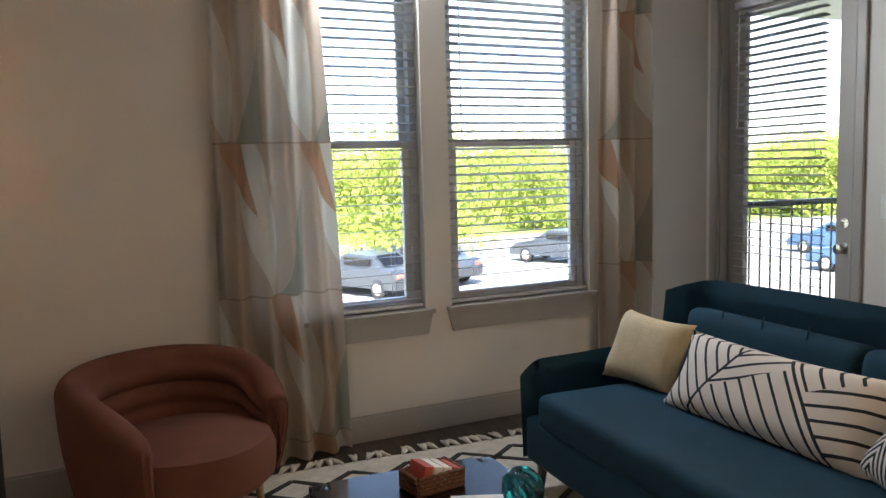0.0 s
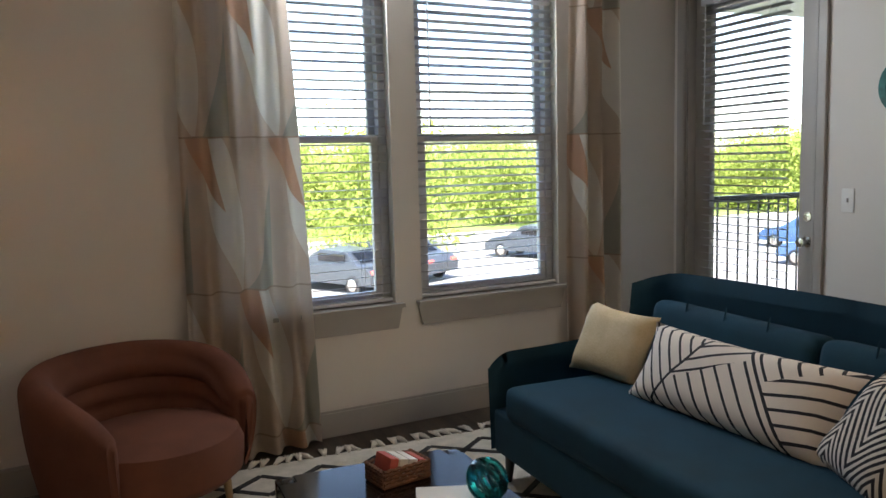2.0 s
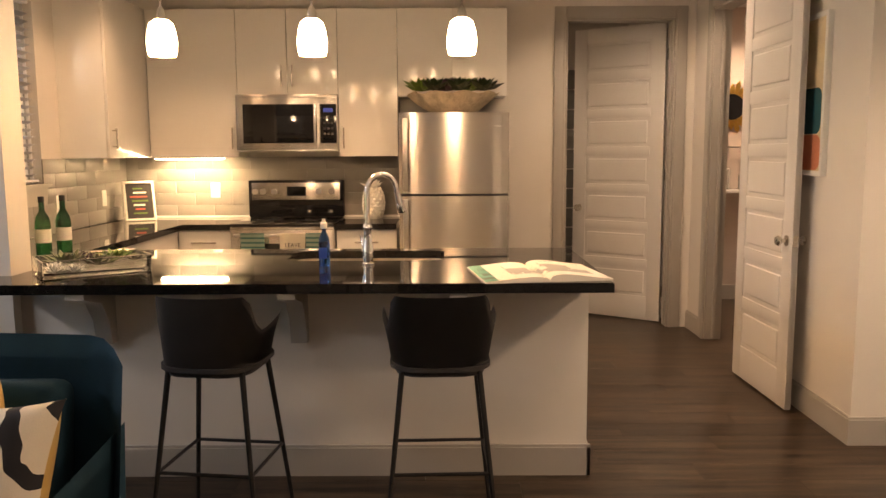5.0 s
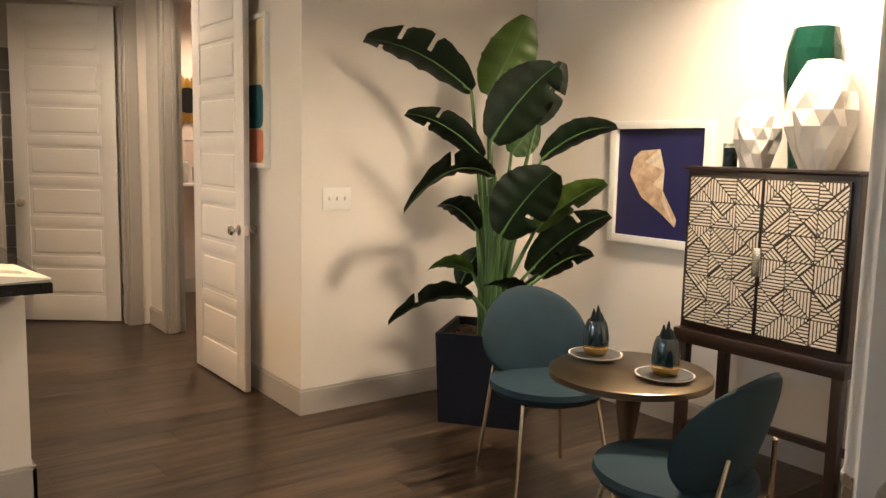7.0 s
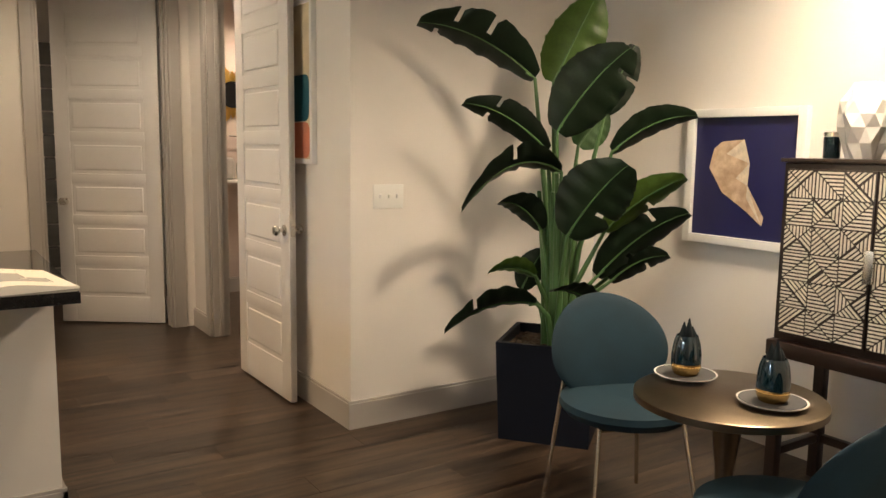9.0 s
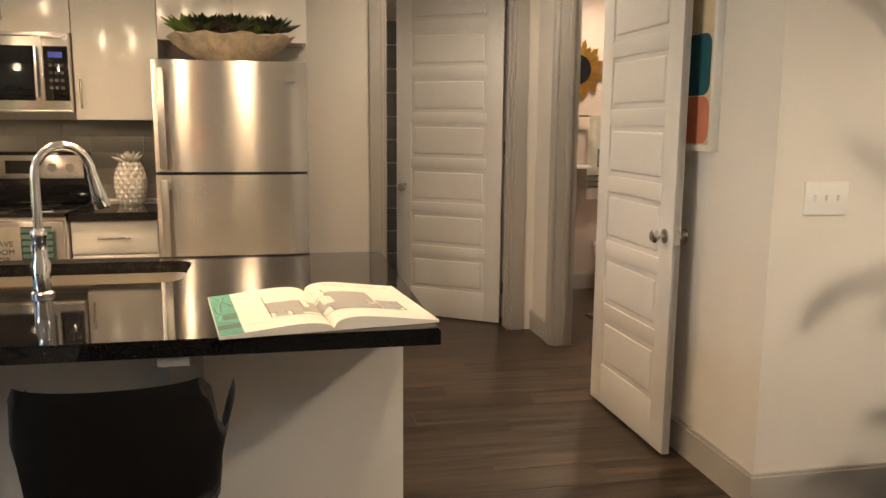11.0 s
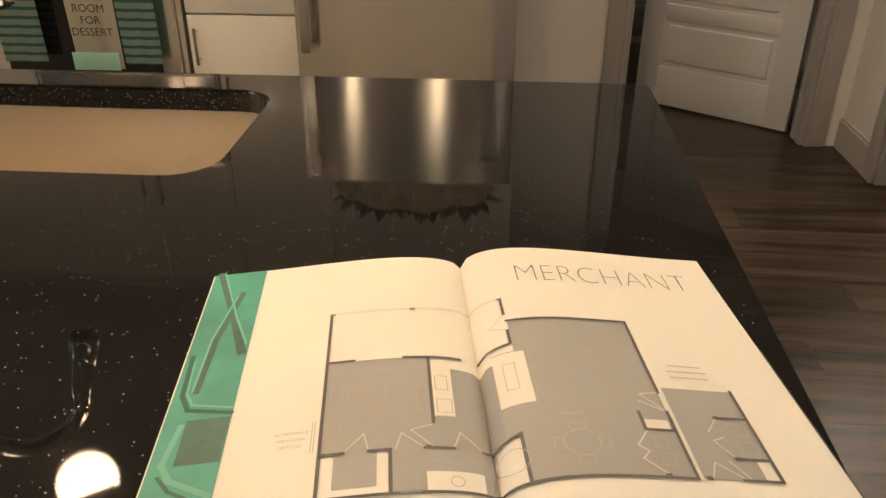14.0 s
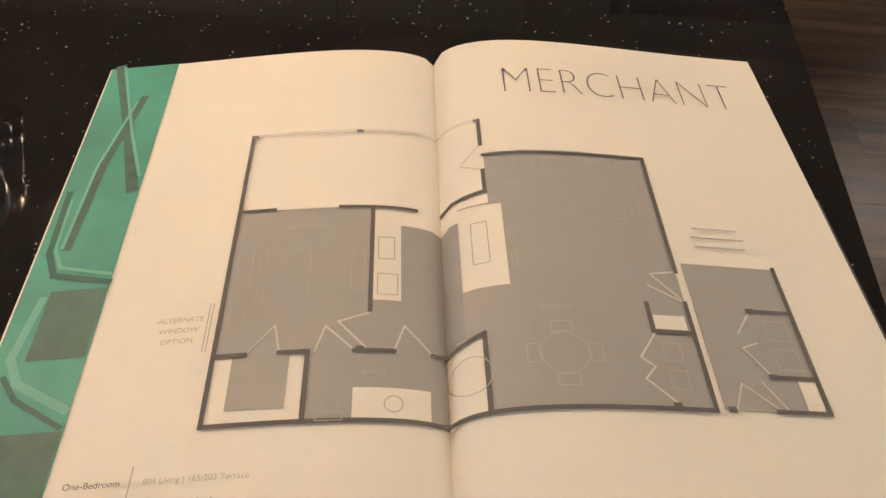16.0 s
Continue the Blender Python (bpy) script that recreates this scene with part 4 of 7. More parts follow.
low = [bm.verts.new((4.50 + (x - 4.50) * 0.94, 0.775 + (y - 0.775) * 0.97, 0.70)) for x, y in SINK]
bot = [bm.verts.new((4.50 + (x - 4.50) * 0.80, 0.775 + (y - 0.775) * 0.90, 0.68)) for x, y in SINK]
for a, b in ((ring, low), (low, bot)):
    for k in range(len(a)):
        bm.faces.new((a[k], b[k], b[(k + 1) % len(a)], a[(k + 1) % len(a)]))
bm.faces.new(bot)
bmesh.ops.recalc_face_normals(bm, faces=bm.faces[:])
for f in bm.faces:
    f.normal_flip()
sk = thing("kitchen_sink", "undermount brushed steel sink in the counter", "sink")
part("basin", bm, mat("sink_steel", (0.66, 0.60, 0.51), 0.38, metal=1.0, var=0.03, scale=3, fine=70, bump=0.01), sk)
bm = B()
lathe(bm, [(0.042, 0.681), (0.042, 0.684), (0.030, 0.683), (0.0, 0.6825)], (4.5, 0.775, 0), 24)
part("drain", bm, CHROME, sk)

# faucet
fa = thing("kitchen_faucet", "polished chrome gooseneck faucet on the counter", "faucet", Matrix.Translation((4.170, 0.745, 0.915)) @ pose(0, 0, 0, 0, 0, -62))
bm = B()
lathe(bm, [(0.030, 0), (0.030, 0.008), (0.022, 0.014), (0.024, 0.03), (0.026, 0.09), (0.020, 0.105), (0.018, 0.16), (0.022, 0.168), (0.022, 0.18), (0.014, 0.19), (0.0, 0.19)], seg=24)
part("body", bm, CHROME, fa)
bm = B()
arc = [(0, 0, 0.185), (0, 0, 0.31)] + [(0.075 - 0.075 * math.cos(radians(a)), 0, 0.33 + 0.085 * math.sin(radians(a))) for a in range(0, 181, 15)]
tube(bm, arc, 0.0125, 14)
part("spout", bm, CHROME, fa)
bm = B()
lathe(bm, [(0.020, -0.10), (0.023, -0.095), (0.019, -0.05), (0.0145, -0.01), (0.0145, 0.0), (0.0, 0.0)], seg=18)
bmesh.ops.transform(bm, matrix=Matrix.Translation((0.150, 0, 0.332)) @ pose(0, 0, 0, 0, -14), verts=bm.verts[:])
part("spray_head", bm, CHROME, fa)
bm = B()
tube(bm, [(0, 0.02, 0.06), (0, 0.055, 0.065)], 0.011, 12)
tube(bm, [(0, 0.05, 0.065), (0, 0.062, 0.10), (0, 0.075, 0.13)], [0.010, 0.008, 0.010], 10)
part("lever", bm, CHROME, fa)

# brackets under the overhang
for y in (1.86, 1.02, 0.335):
    bm = B()
    prism(bm, [(-0.30, 0.0), (0.0, 0.0), (0.0, -0.26), (-0.05, -0.26), (-0.075, -0.15), (-0.14, -0.065), (-0.30, -0.022)], -0.035, 0.035, Matrix.Translation((3.938, y, 0.874)) @ pose(0, 0, 0, 90))
    single("counter_bracket", bm, TRIM, "greige painted bracket under the counter overhang", "bracket", group="counter brackets")

# backsplash tiles
bs = thing("backsplash", "glossy grey horizontal tile backsplash", "backsplash", kind="structure")
bm = B()
span(bm, (6.912, 0.745, 0.917), (6.9195, 2.948, 1.398))
span(bm, (4.06, 2.942, 0.917), (6.91, 2.9495, 1.20))
span(bm, (5.605, 2.942, 1.20), (6.91, 2.9495, 1.398))
part("grout", bm, GROUT, bs, smooth=0)
bm = B()
bx(bm, (0, 0, 0), (0.008, 0.2985, 0.0944), 0.0008)
tile_x = meshed("tile", bm, TILE)
bm = B()
bx(bm, (0, 0, 0), (0.2985, 0.008, 0.0944), 0.0008)
tile_y = meshed("tile", bm, TILE)
bm = B()
bx(bm, (0, 0, 0), (0.008, 0.1485, 0.0944), 0.0008)
half_x = meshed("tile", bm, TILE)
bm = B()
bx(bm, (0, 0, 0), (0.1485, 0.008, 0.0944), 0.0008)
half_y = meshed("tile", bm, TILE)
o = new("tile", half_y)
o.parent, o.location = bs, (5.655, 2.939, 0.968 + 0.0955 * 3)
for r in range(5):
    z = 0.968 + 0.0955 * r
    for k in range(8):
        y = 0.745 + 0.15 * (r % 2) + 0.30 * k
        if y + 0.30 < 2.95:
            o = new("tile", tile_x)
            o.parent, o.location = bs, (6.909, y + 0.15, z)
    if r % 2:
        o = new("tile", half_x)
        o.parent, o.location = bs, (6.909, 0.745 + 0.075, z)
    for k in range(9):
        x = 4.08 + 0.15 * (r % 2) + 0.30 * k
        if x + 0.30 < 6.9 and (z < 1.17 or x > 5.55 or x + 0.3 < 4.5):
            o = new("tile", tile_y)
            o.parent, o.location = bs, (x + 0.15, 2.939, z)
bm = B()
span(bm, (6.895, 0.745, 0.9155), (6.908, 2.93, 0.931), 0.002)
part("edge_strip", bm, PLASTIC, bs)

# range
rg = thing("kitchen_range", "stainless steel range with black glass cooktop", "range", Matrix.Translation((6.22, 1.19, 0)))
bm = B()
span(bm, (0.03, 0.003, 0.05), (0.69, 0.757, 0.90), 0.004)
part("body", bm, STEELH, rg)
bm = B()
span(bm, (0.0, 0.003, 0.902), (0.60, 0.757, 0.922), 0.005)
part("cooktop", bm, BLKGLASS, rg)
bm = B()
span(bm, (0.0, 0.01, 0.24), (0.028, 0.75, 0.880), 0.006)
od = part("oven_door", bm, STEELH, rg)
bm = B()
span(bm, (-0.004, 0.08, 0.34), (0.0, 0.68, 0.78))
part("window", bm, BLKGLASS, od)
bm = B()
bar_pull(bm, (0.0, 0.05, 0.845), (0.0, 0.71, 0.845), (-0.05, 0, 0), 0.011)
part("handle", bm, STEEL, od, "stainless steel oven handle")
bm = B()
span(bm, (0.0, 0.01, 0.06), (0.028, 0.75, 0.23), 0.006)
part("drawer", bm, STEELH, rg)
bm = B()
span(bm, (0.60, 0.003, 0.922), (0.69, 0.757, 1.215), 0.012)
bg = part("backguard", bm, BLKGLASS, rg)
bm = B()
span(bm, (0.594, 0.03, 1.06), (0.601, 0.73, 1.195), 0.003)
panel = part("control_panel", bm, STEELH, rg)
bm = B()
span(bm, (0.590, 0.30, 1.09), (0.595, 0.45, 1.165))
part("clock", bm, BLKGLASS, panel)
for y in (0.10, 0.20, 0.55, 0.64, 0.70):
    bm = B()
    tube(bm, [(0.594, y, 1.125), (0.572, y, 1.125)], 0.022, 16)
    part("control_knob", bm, STEEL, panel)
for x, y, r in ((0.16, 0.20, 0.10), (0.16, 0.55, 0.08), (0.42, 0.20, 0.08), (0.42, 0.55, 0.10)):
    bm = B()
    lathe(bm, [(r - 0.004, 0.9222), (r - 0.004, 0.9232), (r, 0.9232), (r, 0.9222)], (x, y, 0), 40)
    part("burner_ring", bm, mat("burner_grey", (0.12, 0.12, 0.12), 0.3, bump=0) if "burner_grey" not in bpy.data.materials else bpy.data.materials["burner_grey"], rg)


def towel(y0, y1, z0, colors, label):
    bm = B()
    sheet(bm, lambda u, v: (6.150 + 0.004 * math.sin(14 * u + 2 * v) + (0.012 * (1 - v)), y0 + (y1 - y0) * u, z0 + (0.862 - z0) * v), 10, 10)
    bmesh.ops.solidify(bm, geom=bm.faces[:], thickness=0.006)
    ob = single("kitchen_towel", bm, colors, label, "towel", group="towels on the oven", smooth=60)
    return ob


TOWELG = stripes("green_towel", (0.30, 0.42, 0.36), (0.04, 0.16, 0.17), "plain", 30, 0.35)
TOWELW = mat("white_towel", (0.74, 0.71, 0.62), 0.9, var=0.05, fine=250, bump=0.3)
towel(1.24, 1.385, 0.53, TOWELG, "teal striped dish towel over the oven handle")
tw = towel(1.39, 1.57, 0.51, TOWELW, "white dish towel with printed words over the oven handle")
towel(1.68, 1.85, 0.53, TOWELG, "teal striped dish towel over the oven handle end")


def words(text, size, m, material, parent=None, name="lettering", extrude=0.0003, thin=0.0):
    c = bpy.data.curves.new(name, "FONT")
    c.body, c.size, c.extrude, c.align_x = text, size, extrude, "CENTER"
    c.offset = -thin
    me = bpy.data.meshes.new_from_object(new("text_source", c))
    src = bpy.data.objects["text_source"]
    bpy.data.objects.remove(src)
    me.materials.append(material)
    ob = new(name, me)
    ob.matrix_world = m
    ob.parent = parent
    return ob


for n, wd in enumerate(("LEAVE", "ROOM", "FOR", "DESSERT")):
    words(wd, 0.040, Matrix.Translation((6.135, 1.475, 0.765 - 0.042 * n)) @ pose(0, 0, 0, 90, 0, -90), INK, tw)

bm = B()
bx(bm, (6.1335, 1.48, 0.545), (0.004, 0.176, 0.065), 0.001)
part("hem_band", bm, mat("aqua_cloth", (0.30, 0.55, 0.48), 0.9, var=0.06, fine=240, bump=0.2), tw, "aqua band along the towel hem")

# microwave
mwv = thing("microwave", "stainless steel microwave above the range", "microwave", Matrix.Translation((6.515, 1.194, 1.438)))
bm = B()
span(bm, (0.012, 0, 0), (0.40, 0.754, 0.422), 0.004)
part("body", bm, STEELH, mwv)
bm = B()
span(bm, (0.0, 0.13, 0.012), (0.012, 0.752, 0.415), 0.004)
mdoor = part("microwave_door", bm, STEELH, mwv)
bm = B()
span(bm, (-0.003, 0.175, 0.062), (0.0005, 0.70, 0.350), 0.002)
part("window", bm, BLKGLASS, mdoor)
bm = B()
bar_pull(bm, (0, 0.155, 0.08), (0, 0.155, 0.345), (-0.038, 0, 0), 0.010)
part("handle", bm, CHROME, mdoor, "curved chrome handle")
bm = B()
span(bm, (-0.002, 0.003, 0.062), (0.012, 0.125, 0.350), 0.003)
cp = part("control_panel", bm, BLKGLASS, mwv)
bm = B()
span(bm, (-0.004, 0.03, 0.29), (-0.0015, 0.10, 0.32))
part("clock_display", bm, mat("blue_display", (0.02, 0.05, 0.30), 0.4, var=0, bump=0, emit=0.05), cp)
for k in range(12):
    bm = B()
    bx(bm, (-0.003, 0.035 + 0.028 * (k % 3), 0.25 - 0.04 * (k // 3)), (0.002, 0.018, 0.016))
    part("button", bm, INK, cp)
for z in (0.006, 0.40):
    bm = B()
    bx(bm, (0.006, 0.376, z), (0.012, 0.75, 0.012), 0.003)
    part("trim_strip", bm, STEEL, mwv)

# fridge
fr = thing("refrigerator", "tall stainless steel top-freezer refrigerator", "refrigerator", Matrix.Translation((6.06, -0.055, 0)))
bm = B()
span(bm, (0.075, 0.004, 0.02), (0.79, 0.761, 1.69), 0.004)
part("body", bm, mat("grey_enamel", (0.13, 0.13, 0.13), 0.4), fr)
for nm, z0, z1 in (("fridge_door", 0.04, 1.125), ("freezer_door", 1.14, 1.70)):
    bm = B()
    def bow(u, v, z0=z0, z1=z1):
        y = u * 0.765
        return (0.014 * (2 * u - 1) ** 4 + 0.006 * (2 * u - 1) ** 2, y, z0 + (z1 - z0) * v)
    g = sheet(bm, bow, 24, 1)
    r = bmesh.ops.extrude_face_region(bm, geom=bm.faces[:])
    for v in r["geom"]:
        if isinstance(v, bmesh.types.BMVert):
            v.co.x = 0.070
    bmesh.ops.recalc_face_normals(bm, faces=bm.faces[:])
    dr = part(nm, bm, STEELH, fr)
    bm = B()
    a, b = (z1 - 0.50, z1 - 0.02) if nm == "fridge_door" else (z0 + 0.02, z1 - 0.04)
    span(bm, (-0.052, 0.700, a), (-0.030, 0.735, b), 0.008)
    for z in (a + 0.04, b - 0.04):
        span(bm, (-0.032, 0.708, z - 0.02), (0.012, 0.728, z + 0.02), 0.003)
    part("handle", bm, STEEL, dr, "brushed steel door handle")
bm = B()
span(bm, (-0.0035, 0.06, 1.60), (-0.001, 0.11, 1.612))
part("badge", bm, CHROME, fr)
for x, y in ((0.12, 0.06), (0.12, 0.70), (0.70, 0.06), (0.70, 0.70)):
    bm = B()
    tube(bm, [(x, y, 0.0), (x, y, 0.022)], 0.022, 10)
    part("foot", bm, BLACK, fr)


def rosette(bm, c, r, seed, n=26):
    rn = random.Random(seed)
    for k in range(n):
        a, lift = k * 2.39996, 0.25 + 0.95 * (1 - k / n)
        d = Vector((math.cos(a) * math.cos(lift), math.sin(a) * math.cos(lift), math.sin(lift)))
        L = r * (0.55 + 0.5 * k / n) * rn.uniform(.85, 1.1)
        p = Vector(c)
        s = Vector((-math.sin(a), math.cos(a), 0)) * L * 0.22
        up = d.cross(s).normalized() * L * 0.10
        q = [p, p + d * L * 0.55 + s, p + d * L, p + d * L * 0.55 - s]
        vs = [bm.verts.new(v) for v in q] + [bm.verts.new(p + d * L * 0.5 - up), bm.verts.new(p + d * L * 0.5 + up)]
        for i, j in ((0, 1), (1, 2), (2, 3), (3, 0)):
            bm.faces.new((vs[i], vs[j], vs[5]))
            bm.faces.new((vs[j], vs[i], vs[4]))


bowl = thing("planter_bowl", "cream stone bowl of succulents on the fridge", "bowl", Matrix.Translation((6.36, 0.33, 1.70)))
bm = B()
n = 36
rings = []
for r, z in ((0.12, 0.0), (0.17, 0.015), (0.27, 0.09), (0.33, 0.145), (0.31, 0.142), (0.24, 0.09)):
    rings.append([bm.verts.new((0.75 * r * math.cos(2 * math.pi * k / n) * (1 + 0.04 * math.sin(5 * k)), r * math.sin(2 * math.pi * k / n) * (1 + 0.04 * math.sin(4 * k)), z + (0.012 * math.sin(k * 1.7) if r > 0.2 else 0))) for k in range(n)])
for a, b in zip(rings, rings[1:]):
    for k in range(n):
        bm.faces.new((a[k], a[(k + 1) % n], b[(k + 1) % n], b[k]))
bm.faces.new(list(reversed(rings[0])))
bm.faces.new(rings[-1])
part("bowl", bm, STONE, bowl)
for k, (x, y) in enumerate(((0.0, -0.22), (0.05, -0.12), (-0.04, -0.04), (0.03, 0.05), (-0.03, 0.13), (0.03, 0.22))):
    bm = B()
    rosette(bm, (x, y, 0.165), 0.17, k)
    part("succulent", bm, SUCCD if k == 3 else (LEAF, LEAFL)[k % 2], bowl, smooth=0)

# pineapple jar
pj = thing("pineapple_jar", "white ceramic pineapple-shaped jar on the counter", "jar", Matrix.Translation((6.74, 0.95, 0.915)) @ Matrix.Diagonal((0.98, 0.98, 1.24, 1)))
bm = B()
for j in range(9):
    for k in range(12):
        a = 2 * math.pi * (k + 0.5 * (j % 2)) / 12
        z = 0.015 + 0.021 * j
        r = 0.085 * math.sqrt(max(0.1, 1 - ((z - 0.095) / 0.118) ** 2))
        c = Vector((r * math.cos(a), r * math.sin(a), z))
        out = Vector((math.cos(a), math.sin(a), (z - 0.095) * 3)).normalized()
        t = Vector((-math.sin(a), math.cos(a), 0))
        u = out.cross(t)
        s = r * 0.27
        vs = [bm.verts.new(c + t * s), bm.verts.new(c + u * 0.020), bm.verts.new(c - t * s), bm.verts.new(c - u * 0.020), bm.verts.new(c + out * 0.012)]
        for i in range(4):
            bm.faces.new((vs[i], vs[(i + 1) % 4], vs[4]))
lathe(bm, [(0.05, 0.0), (0.078, 0.05), (0.083, 0.095), (0.072, 0.15), (0.04, 0.195), (0.0, 0.198)], seg=24)
bmesh.ops.recalc_face_normals(bm, faces=bm.faces[:])
part("jar", bm, CERAM, pj, smooth=20)
bm = B()
rosette(bm, (0, 0, 0.19), 0.10, 5, 20)
part("lid", bm, CERAM, pj, smooth=0)

# outlets, switches
def plate(name, m, w, h, label, toggles):
    ob = thing(name, label, "switch plate" if "switch" in name else "outlet", m)
    bm = B()
    bx(bm, (0, -0.003, 0), (w, 0.006, h), 0.002)
    part("cover", bm, PLASTIC, ob)
    for x in toggles:
        bm = B()
        bx(bm, (x, -0.009, 0.003), (0.010, 0.012, 0.020), 0.002, pose(0, 0, 0, 12))
        part("toggle", bm, PLASTIC, ob)
    return ob


plate("light_switch", Matrix.Translation((SWX, -1.785, 1.148)) @ pose(0, 0, 0, 0, 0, -90), 0.17, 0.118, "white three-gang light switch plate on the wall", (-0.046, 0, 0.046))
plate("light_switch", Matrix.Translation((DOORX, 3.27, 1.18)) @ pose(0, 0, 0, 0, 0, -90), 0.072, 0.118, "white light switch plate beside the terrace door", (0,))
plate("wall_outlet", Matrix.Translation((6.905, 2.23, 1.135)) @ pose(0, 0, 0, 0, 0, -90), 0.075, 0.118, "white outlet plate on the tile backsplash", ())
plate("wall_outlet", Matrix.Translation((5.75, 2.935, 1.10)) @ pose(0, 0, 0, 0, 0, 0), 0.075, 0.118, "white outlet plate on the kitchen side wall", ())
plate("wall_outlet", Matrix.Translation((6.45, 2.935, 1.10)) @ pose(0, 0, 0, 0, 0, 0), 0.075, 0.118, "white outlet plate near the kitchen corner", ())
us = thing("undercabinet_light", "slim warm light bar under the wall cabinet", "light bar", Matrix.Translation((6.72, 2.365, 1.40)))
bm = B()
bx(bm, (0, 0, -0.006), (0.06, 0.54, 0.012), 0.003)
part("housing", bm, PLASTIC, us)
bm = B()
bx(bm, (-0.005, 0, -0.0145), (0.045, 0.52, 0.006), 0.002)
part("diffuser", bm, STRIPL, us)

# pendants
for y in (1.678, 0.991, 0.308):
    pd = thing("pendant_lamp", "lit frosted glass pendant over the counter", "pendant lamp", Matrix.Translation((4.25, y, 0)), group="pendants over the counter")
    bm = B()
    lathe(bm, [(0.060, 1.872), (0.066, 1.892), (0.069, 1.930), (0.064, 1.975), (0.052, 2.018), (0.032, 2.034), (0.032, 2.028), (0.049, 2.014), (0.060, 1.972), (0.065, 1.930), (0.062, 1.893), (0.056, 1.873)], seg=28)
    for f in list(bm.faces):
        if len(f.verts) > 4:
            bm.faces.remove(f)
    part("shade", bm, BULB, pd, "glowing frosted glass shade")
    bm = B()
    lathe(bm, [(0.022, 2.032), (0.022, 2.062), (0.010, 2.09), (0.0, 2.09)], seg=16)
    part("cap", bm, NICKEL, pd)
    bm = B()
    tube(bm, [(0, 0, 2.09), (0, 0, 2.74)], 0.0055, 8)
    part("rod", bm, NICKEL, pd)
    bm = B()
    lathe(bm, [(0.06, 2.725), (0.06, 2.75)], seg=20)
    part("canopy", bm, NICKEL, pd)
# fixtures for all ceiling lamps, with the five added fill lights among them
for cx, cy, watts in CANS:
    rl = thing("recessed_light", "round recessed ceiling light, switched on, five of ten added as fill", "ceiling light", Matrix.Translation((cx, cy, HIGH)), group="recessed ceiling lights")
    bm = B()
    lathe(bm, [(0.060, -0.003), (0.085, -0.006), (0.088, -0.001)], seg=28)
    part("trim_ring", bm, PLASTIC, rl)
    bm = B()
    lathe(bm, [(0.0001, -0.002), (0.058, -0.002), (0.058, -0.0012)], seg=28)
    part("lens", bm, DISC, rl)


# stools
def stool(m, group="bar stools"):
    ob = thing("bar_stool", "charcoal leather bucket bar stool on slim black legs", "bar stool", m, group=group)
    bm = B()
    prof = round_rect(0.38, 0.37, 0.12, 5)
    vs = prism(bm, prof, 0.630, 0.69)
    bmesh.ops.bevel(bm, geom=[e for e in bm.edges if abs(e.verts[0].co.z - e.verts[1].co.z) < 1e-5], offset=0.022, segments=3, affect="EDGES")
    part("seat", bm, GREYL, ob)
    bm = B()
    def shell(u, v):
        a = radians(-118 + 236 * u)
        side = abs(2 * u - 1)
        dip = min(1.0, max(0.0, (side - 0.42) / 0.16))
        top = 0.925 - 0.135 * dip * dip * (3 - 2 * dip) + 0.045 * max(0.0, (side - 0.62) / 0.38)
        sq = (abs(math.cos(a)) ** 4 + abs(math.sin(a)) ** 4) ** -0.25
        r = (0.200 + 0.022 * v + 0.030 * v * v * max(0.0, (side - 0.55) / 0.45)) * (0.45 + 0.55 * sq) * 0.95
        return (-(r * math.cos(a) * 0.98), r * math.sin(a) * 0.95, 0.645 + (top - 0.645) * v)
    sheet(bm, shell, 30, 8)
    bmesh.ops.solidify(bm, geom=bm.faces[:], thickness=0.030)
    bmesh.ops.bevel(bm, geom=[e for e in bm.edges if e.is_manifold and e.calc_face_angle(0) > 1.0], offset=0.010, segments=2, affect="EDGES")
    part("backrest", bm, GREYL, ob)
    feet = []
    for sx in (-1, 1):
        for sy in (-1, 1):
            bm = B()
            a, b = Vector((sx * 0.13, sy * 0.14, 0.645)), Vector((sx * 0.205, sy * 0.205, 0.0))
            tube(bm, [a, b], [0.011, 0.008], 10)
            feet.append((a, b))
            part("leg", bm, BLACK, ob)
    h = 1 - 0.27 / 0.645
    pts = [a.lerp(b, h) for a, b in feet]
    for i, j in ((0, 1), (2, 3), (0, 2), (1, 3)):
        bm = B()
        tube(bm, [pts[i], pts[j]], 0.007, 8)
        part("footrest", bm, BLACK, ob)
    return ob


s1 = stool(pose(3.47, 1.245, 0, 0, 0, -7))
copy_thing(s1, pose(3.47, 0.410, 0, 0, 0, 2))

# soap bottle
sb = thing("soap_bottle", "clear bottle of blue dish soap by the sink", "bottle", Matrix.Translation((4.165, 0.945, 0.915)))
bm = B()
lathe(bm, [(0.034, 0.0), (0.036, 0.004), (0.036, 0.10), (0.030, 0.13), (0.014, 0.155), (0.014, 0.17), (0.0, 0.17)], seg=24, sx=1.0, sy=0.72)
part("bottle", bm, BLUEG, sb)
bm = B()
lathe(bm, [(0.016, 0.17), (0.016, 0.195), (0.010, 0.198), (0.007, 0.215), (0.0, 0.215)], seg=16)
part("cap", bm, PLASTIC, sb)
bm = B()
tube(bm, [(-0.0365, -0.018, 0.06), (-0.0365, 0.018, 0.06)], 0.001, 4)
bx(bm, (-0.0362, 0, 0.06), (0.002, 0.036, 0.05))
part("label", bm, mat("blue_label", (0.03, 0.10, 0.45), 0.5, bump=0), sb)

